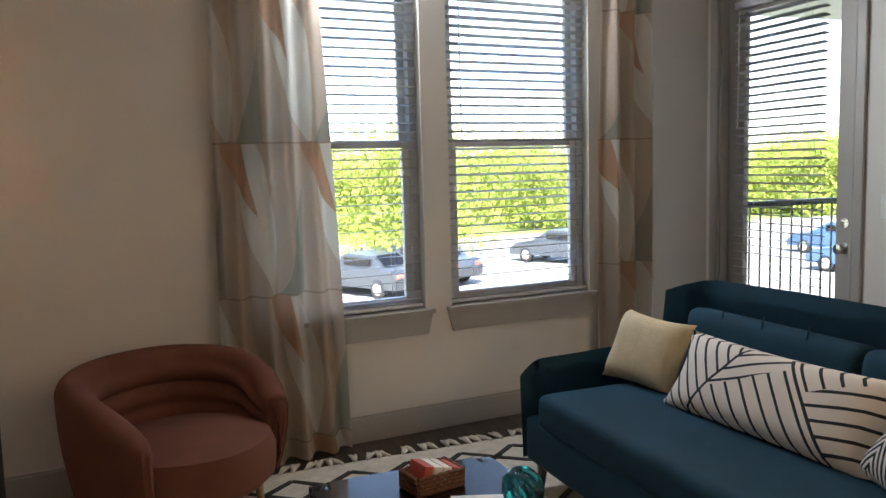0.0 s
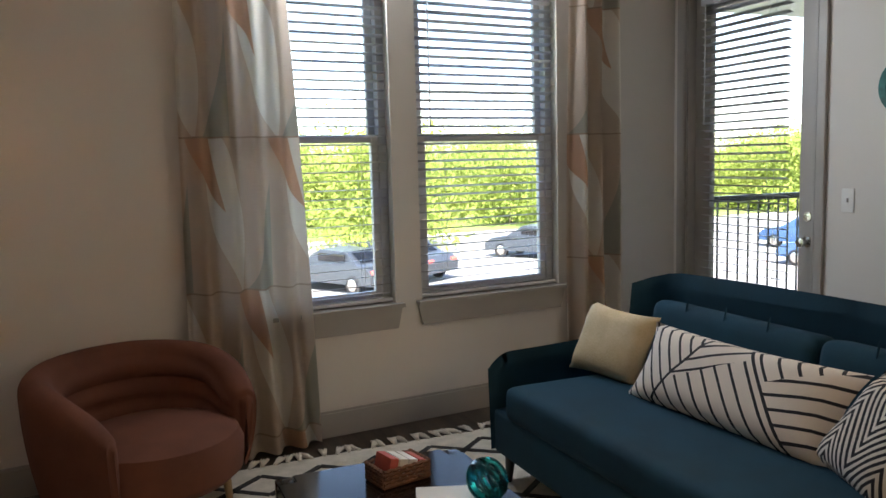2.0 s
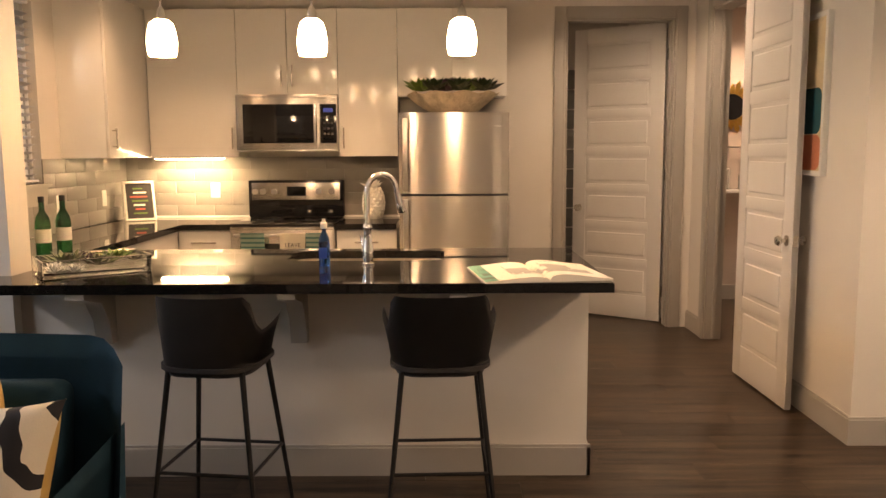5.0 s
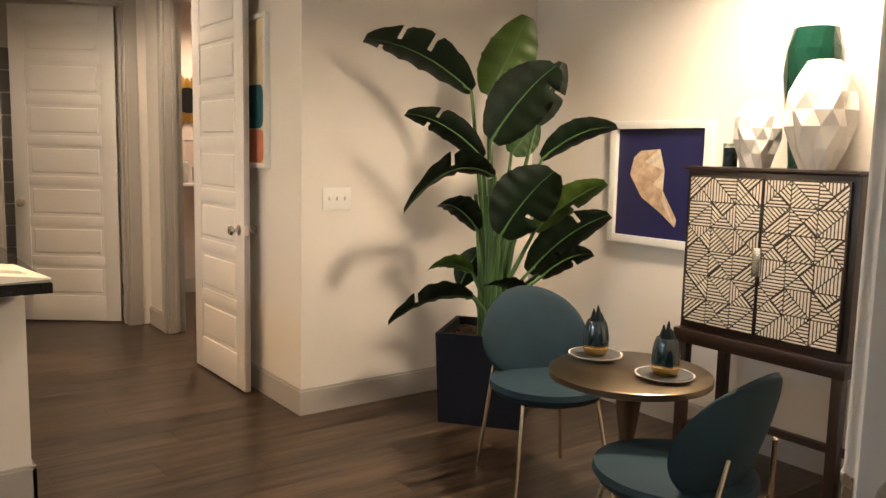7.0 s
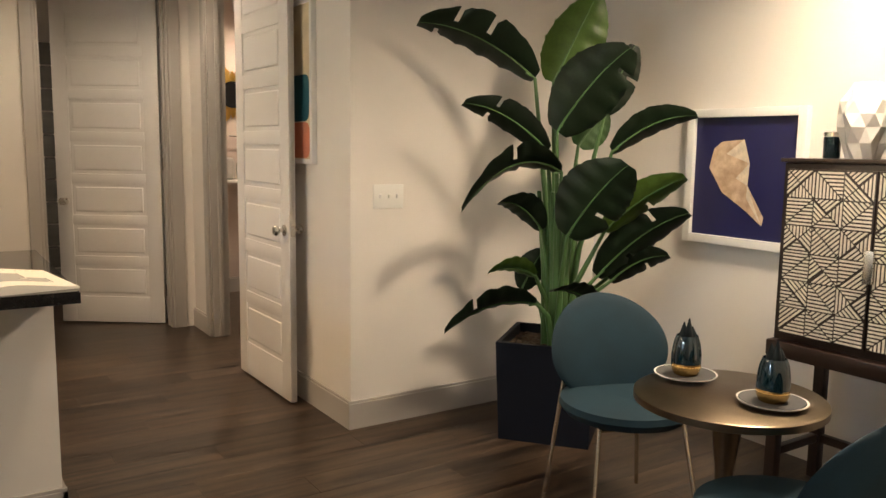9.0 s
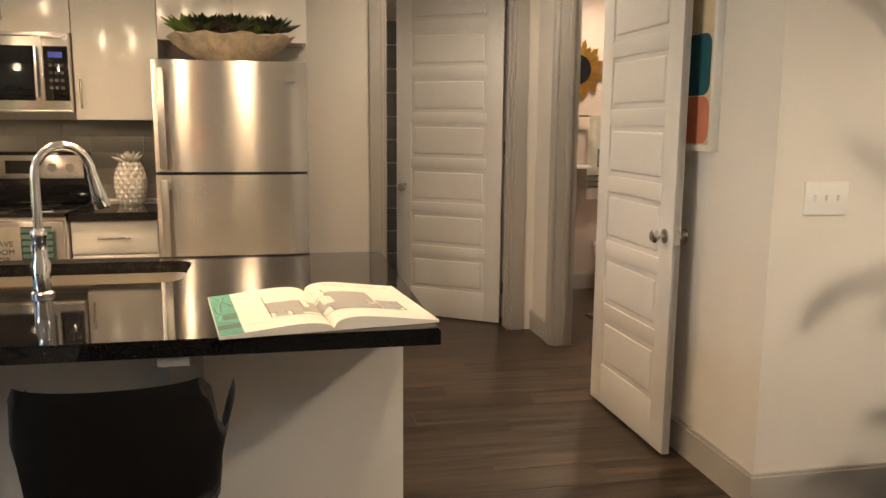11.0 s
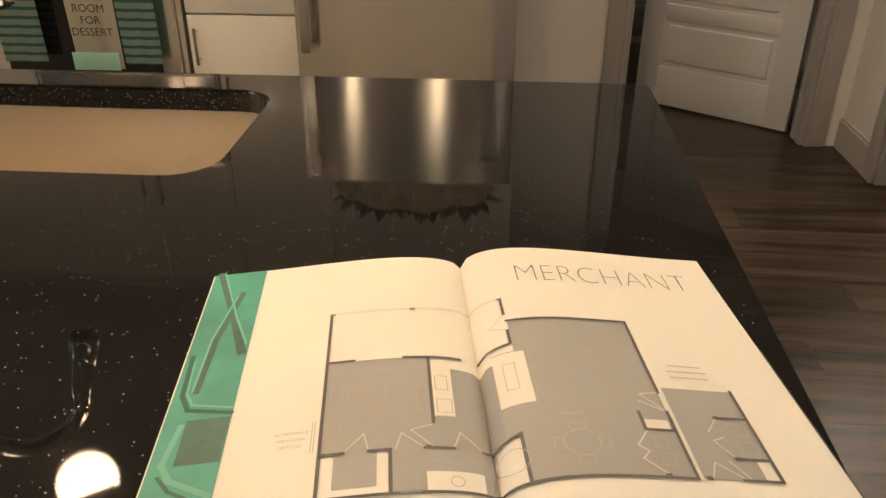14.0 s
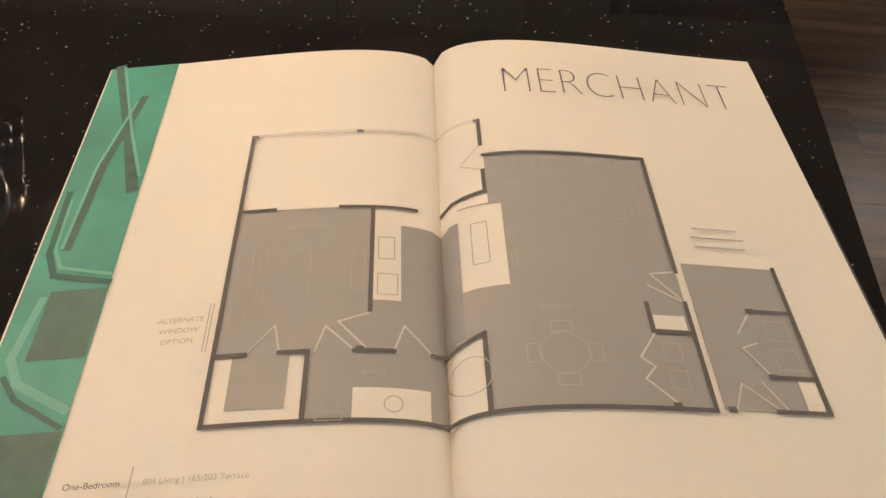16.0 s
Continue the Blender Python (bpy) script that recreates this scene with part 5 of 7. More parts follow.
# tray with succulents
tr = thing("glass_tray", "clear rectangular tray of succulents on the counter", "tray", Matrix.Translation((3.95, 1.92, 0.915)) @ pose(0, 0, 0, 0, 0, 36))
bm = B()
w, d, h, t = 0.24, 0.43, 0.075, 0.006
span(bm, (-w / 2, -d / 2, 0), (w / 2, d / 2, t), 0.001)
for s in (-1, 1):
    span(bm, (s * w / 2 - t / 2, -d / 2, t), (s * w / 2 + t / 2, d / 2, h), 0.001)
    span(bm, (-w / 2 + t / 2, s * d / 2 - t / 2, t), (w / 2 - t / 2, s * d / 2 + t / 2, h), 0.001)
part("tray", bm, CLEAR, tr)
bm = B()
for s in (-1, 1):
    tube(bm, [(s * w / 2, -d / 2, h + 0.002), (s * w / 2, d / 2, h + 0.002)], 0.003, 6)
    tube(bm, [(-w / 2, s * d / 2, h + 0.002), (w / 2, s * d / 2, h + 0.002)], 0.003, 6)
part("rim", bm, NICKEL, tr)
for k, (x, y, r, mt) in enumerate(((0.02, 0.10, 0.12, SUCC), (-0.03, -0.02, 0.10, SUCC), (0.03, -0.10, 0.11, LEAFL), (0.0, -0.17, 0.07, SUCC), (0.06, 0.03, 0.10, SUCCD), (-0.05, 0.15, 0.06, CERAM), (-0.06, 0.08, 0.05, CERAM))):
    bm = B()
    rosette(bm, (x, y, 0.02 if mt == CERAM else 0.035), r, 30 + k, 30)
    part("quartz" if mt == CERAM else "succulent", bm, mt, tr, smooth=0)


def bottle(m, glassy, label):
    ob = thing("bottle", label, "bottle", m, group="green bottles on the counter")
    bm = B()
    lathe(bm, [(0.036, 0.0), (0.038, 0.004), (0.038, 0.16), (0.032, 0.19), (0.014, 0.225), (0.013, 0.29), (0.0, 0.29)], seg=24)
    part("bottle", bm, glassy, ob)
    bm = B()
    lathe(bm, [(0.0155, 0.268), (0.0155, 0.298), (0.0, 0.30)], seg=16)
    part("cap", bm, BLACK, ob)
    bm = B()
    lathe(bm, [(0.0387, 0.06), (0.0387, 0.13)], seg=24)
    for f in list(bm.faces):
        if len(f.verts) > 4:
            bm.faces.remove(f)
    part("label", bm, PAPER, ob)


bottle(Matrix.Translation((4.62, 2.47, 0.915)), GREENB, "green glass bottle with a pale label")
bottle(Matrix.Translation((4.74, 2.42, 0.915)), GREENB, "green glass bottle with a dark cap")

# framed menu board in the corner
mb = thing("menu_board", "small framed blackboard leaning in the kitchen corner", "framed sign", Matrix.Translation((6.60, 2.72, 0.917)) @ pose(0, 0, 0, -14, 0, -58))
bm = B()
for s in (-1, 1):
    bx(bm, (s * 0.105, 0, 0.155), (0.018, 0.018, 0.31), 0.002)
bx(bm, (0, 0, 0.009), (0.191, 0.018, 0.018), 0.002)
bx(bm, (0, 0, 0.301), (0.191, 0.018, 0.018), 0.002)
part("frame", bm, PAPER, mb)
bm = B()
bx(bm, (0, 0.002, 0.155), (0.194, 0.006, 0.276))
part("board", bm, mat("chalkboard", (0.03, 0.025, 0.022), 0.7, var=0.2), mb)
for k in range(7):
    bm = B()
    bx(bm, (0.01 * math.sin(k * 3), -0.002, 0.06 + 0.032 * k), (0.10 + 0.03 * math.sin(k * 5), 0.001, 0.012))
    part("writing", bm, (LEAFL, RED, PAPER)[k % 3], mb)

# open floor-plan book on the counter
bk = thing("book", "open magazine showing a printed floor plan", "book", Matrix.Translation((3.860, 0.002, 0.915)) @ pose(0, 0, 0, 0, 0, -81.9))
PW, PH = 0.261, 0.427
SLATE = mat("slate_ink", (0.13, 0.12, 0.115), 0.7, bump=0)
FAINT = mat("faint_ink", (0.50, 0.475, 0.44), 0.7, bump=0)
PALE = mat("pale_ink", (0.66, 0.63, 0.58), 0.7, bump=0)
GHOST = mat("ghost_ink", (0.46, 0.445, 0.42), 0.7, bump=0)


def page_z(u):
    """Height of the page surface at distance u from the spine; the right-hand page bulges more."""
    a, k, e = (0.026, min(1.0, u / PW), 0.50) if u > 0 else (0.018, min(1.0, -u / PW), 0.55)
    return 0.007 + a * math.sin(math.pi * k ** e) * (1 - 0.35 * k)


def flat_patch(bm, pts, lift, n=14):
    """A thin print on the pages over an (x, y) quadrilateral."""
    a, b, c, d = [Vector((*p, 0)) for p in pts]
    def f(u, v):
        p = a.lerp(b, u).lerp(d.lerp(c, u), v)
        return (p.x, p.y, page_z(p.x) + lift)
    sheet(bm, f, n, 3)


def area(bm, x0, y0, x1, y1, lift):
    flat_patch(bm, [(x0, y0), (x1, y0), (x1, y1), (x0, y1)], lift, max(2, int(abs(x1 - x0) / 0.005)))


def stroke(bm, pts, half, lift):
    """A printed line of constant width through points."""
    for (xa, ya), (xb, yb) in zip(pts, pts[1:]):
        d = Vector((xb - xa, yb - ya)).normalized()
        e, nrm = d * half * 0.9, Vector((-d.y, d.x)) * half
        flat_patch(bm, [(xa - e.x - nrm.x, ya - e.y - nrm.y), (xb + e.x - nrm.x, yb + e.y - nrm.y), (xb + e.x + nrm.x, yb + e.y + nrm.y), (xa - e.x + nrm.x, ya - e.y + nrm.y)], lift, max(2, int(abs(xb - xa) / 0.006)))


def box_line(x0, y0, x1, y1):
    return [(x0, y0), (x1, y0), (x1, y1), (x0, y1), (x0, y0)]


def arc_line(cx, cy, r, a0, a1, n=8):
    return [(cx + r * math.cos(radians(a0 + (a1 - a0) * k / n)), cy + r * math.sin(radians(a0 + (a1 - a0) * k / n))) for k in range(n + 1)]


for s, nm in ((-1, "page_block"), (1, "page_block")):
    bm = B()
    top = sheet(bm, lambda u, v: (s * u * PW, (v - 0.5) * PH, page_z(s * u * PW)), 40, 6)
    low = sheet(bm, lambda u, v: (s * u * PW, (v - 0.5) * PH, 0.0008), 40, 6)
    for i in range(40):
        for j in (0, 6):
            bm.faces.new((top[i][j], top[i + 1][j], low[i + 1][j], low[i][j]))
    for j in range(6):
        bm.faces.new((top[40][j], top[40][j + 1], low[40][j + 1], low[40][j]))
    bmesh.ops.recalc_face_normals(bm, faces=bm.faces[:])
    part(nm, bm, PAPER, bk, smooth=60)
# the uncut edge of the page below, seen past the right-hand page
bm = B()
span(bm, (PW - 0.004, -PH / 2 + 0.004, 0.0009), (PW + 0.004, PH / 2 - 0.16, 0.004), 0.0005)
part("cover_edge", bm, INK, bk)
# photograph of a moulded chair along the outer edge
SX, SWID = -PW, 0.056
bm = B()
area(bm, SX + 0.0015, -PH / 2, SX + SWID, PH / 2, 0.0006)
part("photo_strip", bm, TURQ, bk, "turquoise photograph of a chair")


def in_photo(a, b):
    return (SX + a * SWID, PH / 2 - b * PH)


TURQL = mat("turquoise_light_print", (0.16, 0.50, 0.40), 0.45, var=0.1, bump=0)
TURQM = mat("turquoise_shade_print", (0.065, 0.17, 0.135), 0.45, var=0.25, scale=12, bump=0)
for mt, wide, pts in ((TURQM, 0.0042, ((0.16, 0.0), (0.62, 0.20), (0.90, 0.34))), (TURQL, 0.0012, ((0.22, 0.0), (0.66, 0.20), (0.94, 0.31))), (TURQM, 0.0030, ((0.66, 0.10), (0.42, 0.28), (0.36, 0.46))), (TURQL, 0.0011, ((0.58, 0.11), (0.35, 0.28), (0.30, 0.46))),
                      (TURQD, 0.0022, ((0.13, 0.34), (0.17, 0.47), (0.32, 0.515), (0.98, 0.535))), (TURQL, 0.0012, ((0.19, 0.36), (0.22, 0.46), (0.36, 0.50), (0.98, 0.52))), (TURQL, 0.0026, ((0.30, 0.56), (0.20, 0.66), (0.36, 0.70), (0.95, 0.745))), (TURQD, 0.0016, ((0.20, 0.69), (0.40, 0.725), (0.95, 0.77)))):
    bm = B()
    stroke(bm, [in_photo(*p) for p in pts], wide, 0.0009 if mt is TURQM else 0.0011)
    part("photo_detail", bm, mt, bk)
for a, b, c, d in ((0.36, 0.545, 0.98, 0.665), (0.06, 0.775, 0.98, 0.87)):
    bm = B()
    (x0, y0), (x1, y1) = in_photo(a, d), in_photo(c, b)
    area(bm, x0, y0, x1, y1, 0.00085)
    part("photo_detail", bm, TURQM, bk)
bm = B()
for k in range(9):
    stroke(bm, [in_photo(0.05, 0.885 + 0.012 * k), in_photo(0.97, 0.885 + 0.012 * k)], 0.0008, 0.0009)
tagged(part("photo_detail", bm, TURQL, bk), kind="stuff")

# the plan: outer walls, rooms and fixtures on a square grid
XL, XB, XK, XT, XR, YT, YM, YL, YH, YB_ = -0.131, -0.078, -0.044, 0.029, 0.141, 0.110, 0.035, 0.077, -0.078, -0.122
for x0, y0, x1, y1 in ((XL, YH, XK, YM), (XB, YB_, 0.0, YH), (-0.120, -0.113, -0.088, YH), (XK, YH, 0.0, 0.020), (0.0, -0.072, 0.0105, 0.020), (0.0105, -0.072, 0.022, -0.038), (0.022, YB_, XR, -0.038), (0.0105, 0.030, 0.0305, YM - 0.004), (0.0385, -0.038, XR, YL), (0.0305, 0.030, 0.0385, YL), (0.146, -0.121, 0.206, -0.018)):
    bm = B()
    area(bm, x0, y0, x1, y1, 0.0005)
    part("plan_room", bm, PLANG, bk)
for x0, y0, x1, y1 in ((XK, -0.042, -0.026, 0.020), (-0.052, YB_, -0.010, -0.102), (0.119, -0.070, 0.138, -0.060), (0.194, -0.121, 0.204, -0.101)):
    bm = B()
    area(bm, x0, y0, x1, y1, 0.0010)
    part("plan_fixture", bm, PAPER, bk)
for pts in (((XL, YT), (XL, YB_), (0.0, YB_)), ((XL, YM), (-0.108, YM)), ((-0.065, YM), (XK, YM), (-0.016, YM)), ((XK, YM), (XK, -0.050)), ((XL, YH), (-0.113, YH)), ((-0.094, YH), (XB, YH), (XB, YB_)), ((-0.052, YH), (-0.030, YH)), ((-0.008, YH), (0.0, YH), (0.021, -0.071), (0.021, YB_)),
            ((0.0, YB_), (XR, YB_), (XR, -0.050)), ((XR, -0.026), (XR, YL), (XT + 0.001, YL)), ((XT, YT + 0.004), (XT, 0.088)), ((XT, 0.062), (XT, 0.042), (0.001, 0.037)), ((0.117, -0.052), (0.117, -0.072), (XR, -0.072)), ((0.206, -0.018), (0.206, -0.121), (0.176, -0.121)), ((0.206, -0.053), (0.180, -0.053)), ((0.206, -0.099), (0.180, -0.099))):
    bm = B()
    stroke(bm, pts, 0.0014, 0.0013)
    part("plan_wall", bm, SLATE, bk)
for x, y in ((XL + 0.001, YT), (-0.055, YT + 0.001), (XT - 0.001, YT + 0.004), (-0.049, YH + 0.001), (0.120, -0.120), (0.150, -0.121), (0.180, -0.053), (0.180, -0.099)):
    bm = B()
    area(bm, x - 0.0024, y - 0.0018, x + 0.0024, y + 0.0018, 0.0014)
    part("plan_post", bm, SLATE, bk)
bm = B()
for pts in (((XL, YT + 0.001), (-0.055, YT + 0.002), (XT, YT + 0.005)), ((XL, YT - 0.001), (-0.055, YT), (XT, YT + 0.003)), ((0.050, YL + 0.0016), (0.098, YL + 0.0016)), ((-0.136, -0.040), (-0.136, -0.074)), ((-0.138, -0.040), (-0.138, -0.074))):
    stroke(bm, pts, 0.00028, 0.0016)
tagged(part("plan_line", bm, GHOST, bk), kind="stuff")
bm = B()
for pts in (((-0.113, YH), (-0.098, YH + 0.019), (-0.094, YH)), ((-0.052, YH), (-0.069, YH + 0.017), (-0.074, YH)), ((-0.046, YH + 0.002), (-0.062, YH + 0.020), (-0.045, -0.052)), ((-0.008, YH), (-0.024, YH + 0.018), (-0.030, YH)), ((XT, 0.088), (0.014, 0.070), (XT, 0.062)),
            ((XR, -0.050), (0.121, -0.038)), ((XR - 0.002, -0.047), (0.124, -0.029), (XR, -0.026)), ((0.117, -0.074), (0.106, -0.090), (0.113, -0.096)), ((0.121, -0.119), (0.106, -0.104), (0.113, -0.096)), ((0.180, -0.053), (0.168, -0.070)), ((0.180, -0.099), (0.168, -0.080), (0.178, -0.076)), ((0.178, -0.120), (0.160, -0.104), (0.153, -0.120)), ((0.182, -0.119), (0.172, -0.102))):
    stroke(bm, pts, 0.0006, 0.0012)
tagged(part("plan_door", bm, PALE, bk), kind="stuff")
bm = B()
furniture = [box_line(-0.112, -0.042, -0.081, -0.002), box_line(-0.126, -0.020, -0.117, -0.004), box_line(-0.126, -0.056, -0.117, -0.042), box_line(-0.117, -0.046, -0.108, 0.002), box_line(-0.056, -0.034, -0.048, -0.004), box_line(0.083, 0.012, 0.118, 0.028), box_line(0.086, 0.016, 0.115, 0.025), box_line(0.070, 0.058, 0.116, 0.070),
             box_line(0.050, 0.058, 0.062, 0.070), box_line(0.124, 0.020, 0.129, 0.050), arc_line(0.064, -0.088, 0.0135, 0, 360, 20), box_line(0.058, -0.074, 0.070, -0.067), box_line(0.058, -0.109, 0.070, -0.102), box_line(0.043, -0.094, 0.050, -0.082), box_line(0.078, -0.094, 0.085, -0.082), box_line(0.120, -0.092, 0.130, -0.080), box_line(0.120, -0.110, 0.130, -0.098),
             box_line(-0.040, -0.010, -0.030, 0.008), box_line(-0.040, -0.038, -0.028, -0.022), box_line(0.018, -0.020, 0.028, 0.014), arc_line(0.012, -0.097, 0.012, 0, 360, 16), arc_line(-0.030, -0.112, 0.005, 0, 360, 12), arc_line(-0.064, -0.113, 0.005, 0, 360, 12), box_line(-0.071, -0.122, -0.057, -0.117), box_line(0.186, -0.074, 0.200, -0.060), box_line(0.186, -0.094, 0.200, -0.080)]
for k in range(3):
    furniture.append(box_line(0.041, -0.026 + 0.020 * k, 0.044, -0.014 + 0.020 * k))
for pts in furniture:
    stroke(bm, pts, 0.00030, 0.0015)
tagged(part("plan_furniture", bm, GHOST, bk), kind="stuff")


def curved_words(text, size, x, y, material, name="lettering", thin=0.0, tall=1.0):
    ob = words(text, size, Matrix(), material, None, name, 0.0, thin)
    for v in ob.data.vertices:
        px, py = v.co.x + x, v.co.y * tall + y
        v.co = (px, py, page_z(px) + 0.0016)
    ob.parent = bk
    return ob


curved_words("MERCHANT", 0.0345, 0.140, 0.143, SLATE, thin=0.00112, tall=1.36)
for tx, sz, x, y in (('BEDROOM', 0.0060, -0.086, 0.016), ('BATH', 0.0060, -0.041, -0.094), ('KITCHEN', 0.005, -0.010, -0.010), ('DINING', 0.0060, 0.063, -0.058), ('LIVING', 0.0060, 0.050, 0.044)):
    curved_words(tx, sz * 0.85, x, y, GHOST)
for k, tx in enumerate(("ALTERNATE", "WINDOW", "OPTION")):
    curved_words(tx, 0.0050, -0.154, -0.052 - 0.0075 * k, FAINT)
for k, wide in enumerate((0.030, 0.036, 0.034)):
    bm = B()
    area(bm, 0.176 - wide / 2, 0.012 - 0.008 * k, 0.176 + wide / 2, 0.0135 - 0.008 * k, 0.0012)
    part("printed_line", bm, FAINT, bk)
for tx, x, y in (("One-Bedroom", -0.180, -0.152), ("One-Bath", -0.176, -0.164)):
    curved_words(tx, 0.0050, x - 0.001, y, SLATE)
for tx, x, y in (("804 Living | 165/203 Terrace", -0.126, -0.152), ("969/1,007 Total Sq. Ft.", -0.134, -0.164)):
    curved_words(tx, 0.0046, x - 0.002, y, FAINT)
bm = B()
stroke(bm, [(-0.1615, -0.142), (-0.1615, -0.170)], 0.00035, 0.0014)
part("printed_line", bm, FAINT, bk)


# ---- living room ----
def soft_box(bm, c, s, r=0.05, puff=0.0, m=None, n=10):
    """A padded block with rounded edges and a slightly domed top."""
    start = len(bm.verts)
    bx(bm, (0, 0, 0), s, min(r, min(s) * 0.48), None, 4)
    bm.verts.ensure_lookup_table()
    vs = bm.verts[start:]
    for v in vs:
        k = max(0.0, 1 - (2 * v.co.x / s[0]) ** 2) * max(0.0, 1 - (2 * v.co.y / s[1]) ** 2)
        v.co.z += puff * k * (1 if v.co.z > 0 else 0.2)
    bmesh.ops.translate(bm, vec=c, verts=vs)
    if m is not None:
        bmesh.ops.transform(bm, matrix=m, verts=vs)
    return vs


def pad(bm, w, h, t, n=14):
    """A plump cushion standing in the x-z plane."""
    for s in (-1, 1):
        def f(u, v):
            a, b = 2 * u - 1, 2 * v - 1
            pinch = 1 - 0.10 * (1 - a * a) * abs(b) ** 3 - 0.0
            pin2 = 1 - 0.10 * (1 - b * b) * abs(a) ** 3
            d = (max(0.0, 1 - a ** 4) * max(0.0, 1 - b ** 4)) ** 0.6
            wr = 0.006 * math.sin(9 * a + 5 * b) * d
            return (a * w / 2 * pin2, s * (t / 2 * d + wr * 0.5), b * h / 2 * pinch)
        sheet(bm, f, n, n)
    bmesh.ops.remove_doubles(bm, verts=bm.verts[:], dist=0.0008)
    bmesh.ops.recalc_face_normals(bm, faces=bm.faces[:])


def cushion(label, w, h, t, m, material, back=None, group="sofa cushions"):
    bm = B()
    pad(bm, w, h, t)
    if back:
        for f in bm.faces:
            f.material_index = 1 if f.calc_center_median().y > 0 else 0
    return single("cushion", bm, [material, back] if back else material, label, "cushion", m, group=group, smooth=80)


FACE = pose(0, 0, 0, 0, 0, -90)
sofa = thing("sofa", "deep teal upholstered three-seat sofa with low arms", "sofa", Matrix.Translation((2.44, 2.435, 0.014)) @ FACE)
SW, SD = 2.17, 1.02
bm = B()
soft_box(bm, (0, 0.02, 0.22), (SW - 0.06, SD - 0.08, 0.20), 0.03)
part("base", bm, TEAL, sofa)
bm = B()
soft_box(bm, (0, -0.10, 0.375), (SW - 0.30, 0.72, 0.15), 0.05, 0.02)
part("seat_cushion", bm, TEAL, sofa)
bm = B()
def backshape(u, v):
    x = (u - 0.5) * (SW + 0.02)
    wing = max(0.0, (abs(2 * u - 1) - 0.86) / 0.14)
    y = SD / 2 - 0.10 + 0.09 * v - 0.16 * wing ** 1.5
    return (x * (1 + 0.015 * v), y, 0.14 + (0.735 - 0.02 * (2 * u - 1) ** 2 - 0.05 * wing ** 2) * v)
sheet(bm, backshape, 40, 10)
bmesh.ops.solidify(bm, geom=bm.faces[:], thickness=0.085)
bmesh.ops.bevel(bm, geom=[e for e in bm.edges if e.is_manifold and e.calc_face_angle(0) > 1.0], offset=0.03, segments=3, affect="EDGES")
part("backrest", bm, TEAL, sofa)
for s in (-1, 1):
    bm = B()
    soft_box(bm, (s * 0.465, 0.245, 0.60), (0.93, 0.15, 0.40), 0.06, 0, Matrix.Translation((0, 0.02, 0)) @ pose(0, 0, 0, -9))
    bc = part("back_cushion", bm, TEAL, sofa)
    for k in (-1, 0, 1):
        bm = B()
        tube(bm, [(s * 0.465 + k * 0.23, 0.262, 0.44), (s * 0.465 + k * 0.23, 0.290, 0.62), (s * 0.465 + k * 0.23, 0.33, 0.79)], 0.004, 6)
        part("seam", bm, TEAL, bc)
    bm = B()
    def arm(u, v, s=s):
        return (s * (SW / 2 - 0.03 + 0.02 * v), -SD / 2 + 0.05 + u * (SD - 0.14), 0.13 + (0.43 + 0.05 * u ** 2 - 0.07 * max(0.0, 1 - u / 0.13) ** 2) * v)
    sheet(bm, arm, 40, 8)
    bmesh.ops.solidify(bm, geom=bm.faces[:], thickness=0.10 * s)
    bmesh.ops.bevel(bm, geom=[e for e in bm.edges if e.is_manifold and e.calc_face_angle(0) > 1.0], offset=0.046, segments=4, affect="EDGES")
    part("armrest", bm, TEAL, sofa)
    for y in (-SD / 2 + 0.10, SD / 2 - 0.12):
        bm = B()
        tube(bm, [(s * (SW / 2 - 0.12), y, 0.14), (s * (SW / 2 - 0.10), y, 0.0)], [0.026, 0.014], 12)
        part("leg", bm, ESPRESSO, sofa, "dark tapered wooden leg")

CREAM = mat("ivory_fabric", (0.62, 0.52, 0.36), 0.75, var=0.12, scale=10, fine=120, bump=0.3, second=(0.48, 0.38, 0.22))
GOLDF = mat("gold_satin", (0.62, 0.40, 0.14), 0.5, var=0.1, fine=200, bump=0.1)
LINESF = faceted_print("line_print", (0.74, 0.66, 0.58), (0.02, 0.02, 0.025))
ZIGF = stripes("zigzag_print", (0.72, 0.66, 0.58), (0.02, 0.02, 0.025), "zigzag", 26, 0.5)
ZEBF = stripes("zebra_print", (0.76, 0.70, 0.60), (0.015, 0.015, 0.02), "zebra", 10.5, 0.38)


def on_sofa(x, y, z, lean, turn=0, roll=0):
    return Matrix.Translation((x, y, z)) @ pose(0, 0, 0, 0, 0, -90 + turn) @ pose(0, 0, 0, -lean) @ pose(0, 0, 0, 0, roll)


cushion("small ivory textured cushion on the sofa", 0.38, 0.33, 0.15, on_sofa(2.50, 3.30, 0.605, 26, 18, 5), CREAM)
cushion("long white lumbar cushion with black line print", 0.99, 0.34, 0.17, on_sofa(2.50, 2.58, 0.590, 30, 3, 0), LINESF)
cushion("black and white zigzag cushion on the sofa", 0.35, 0.35, 0.15, on_sofa(2.50, 1.96, 0.575, 32, -6, 16), ZIGF)
cushion("zebra-striped cushion with a gold back", 0.44, 0.44, 0.21, on_sofa(2.62, 1.74, 0.660, 14, -44, 38), ZEBF, GOLDF)
cushion("large zebra-striped cushion leaning on the sofa arm", 0.45, 0.42, 0.19, on_sofa(2.40, 1.56, 0.620, 28, -12, -5), ZEBF, GOLDF)

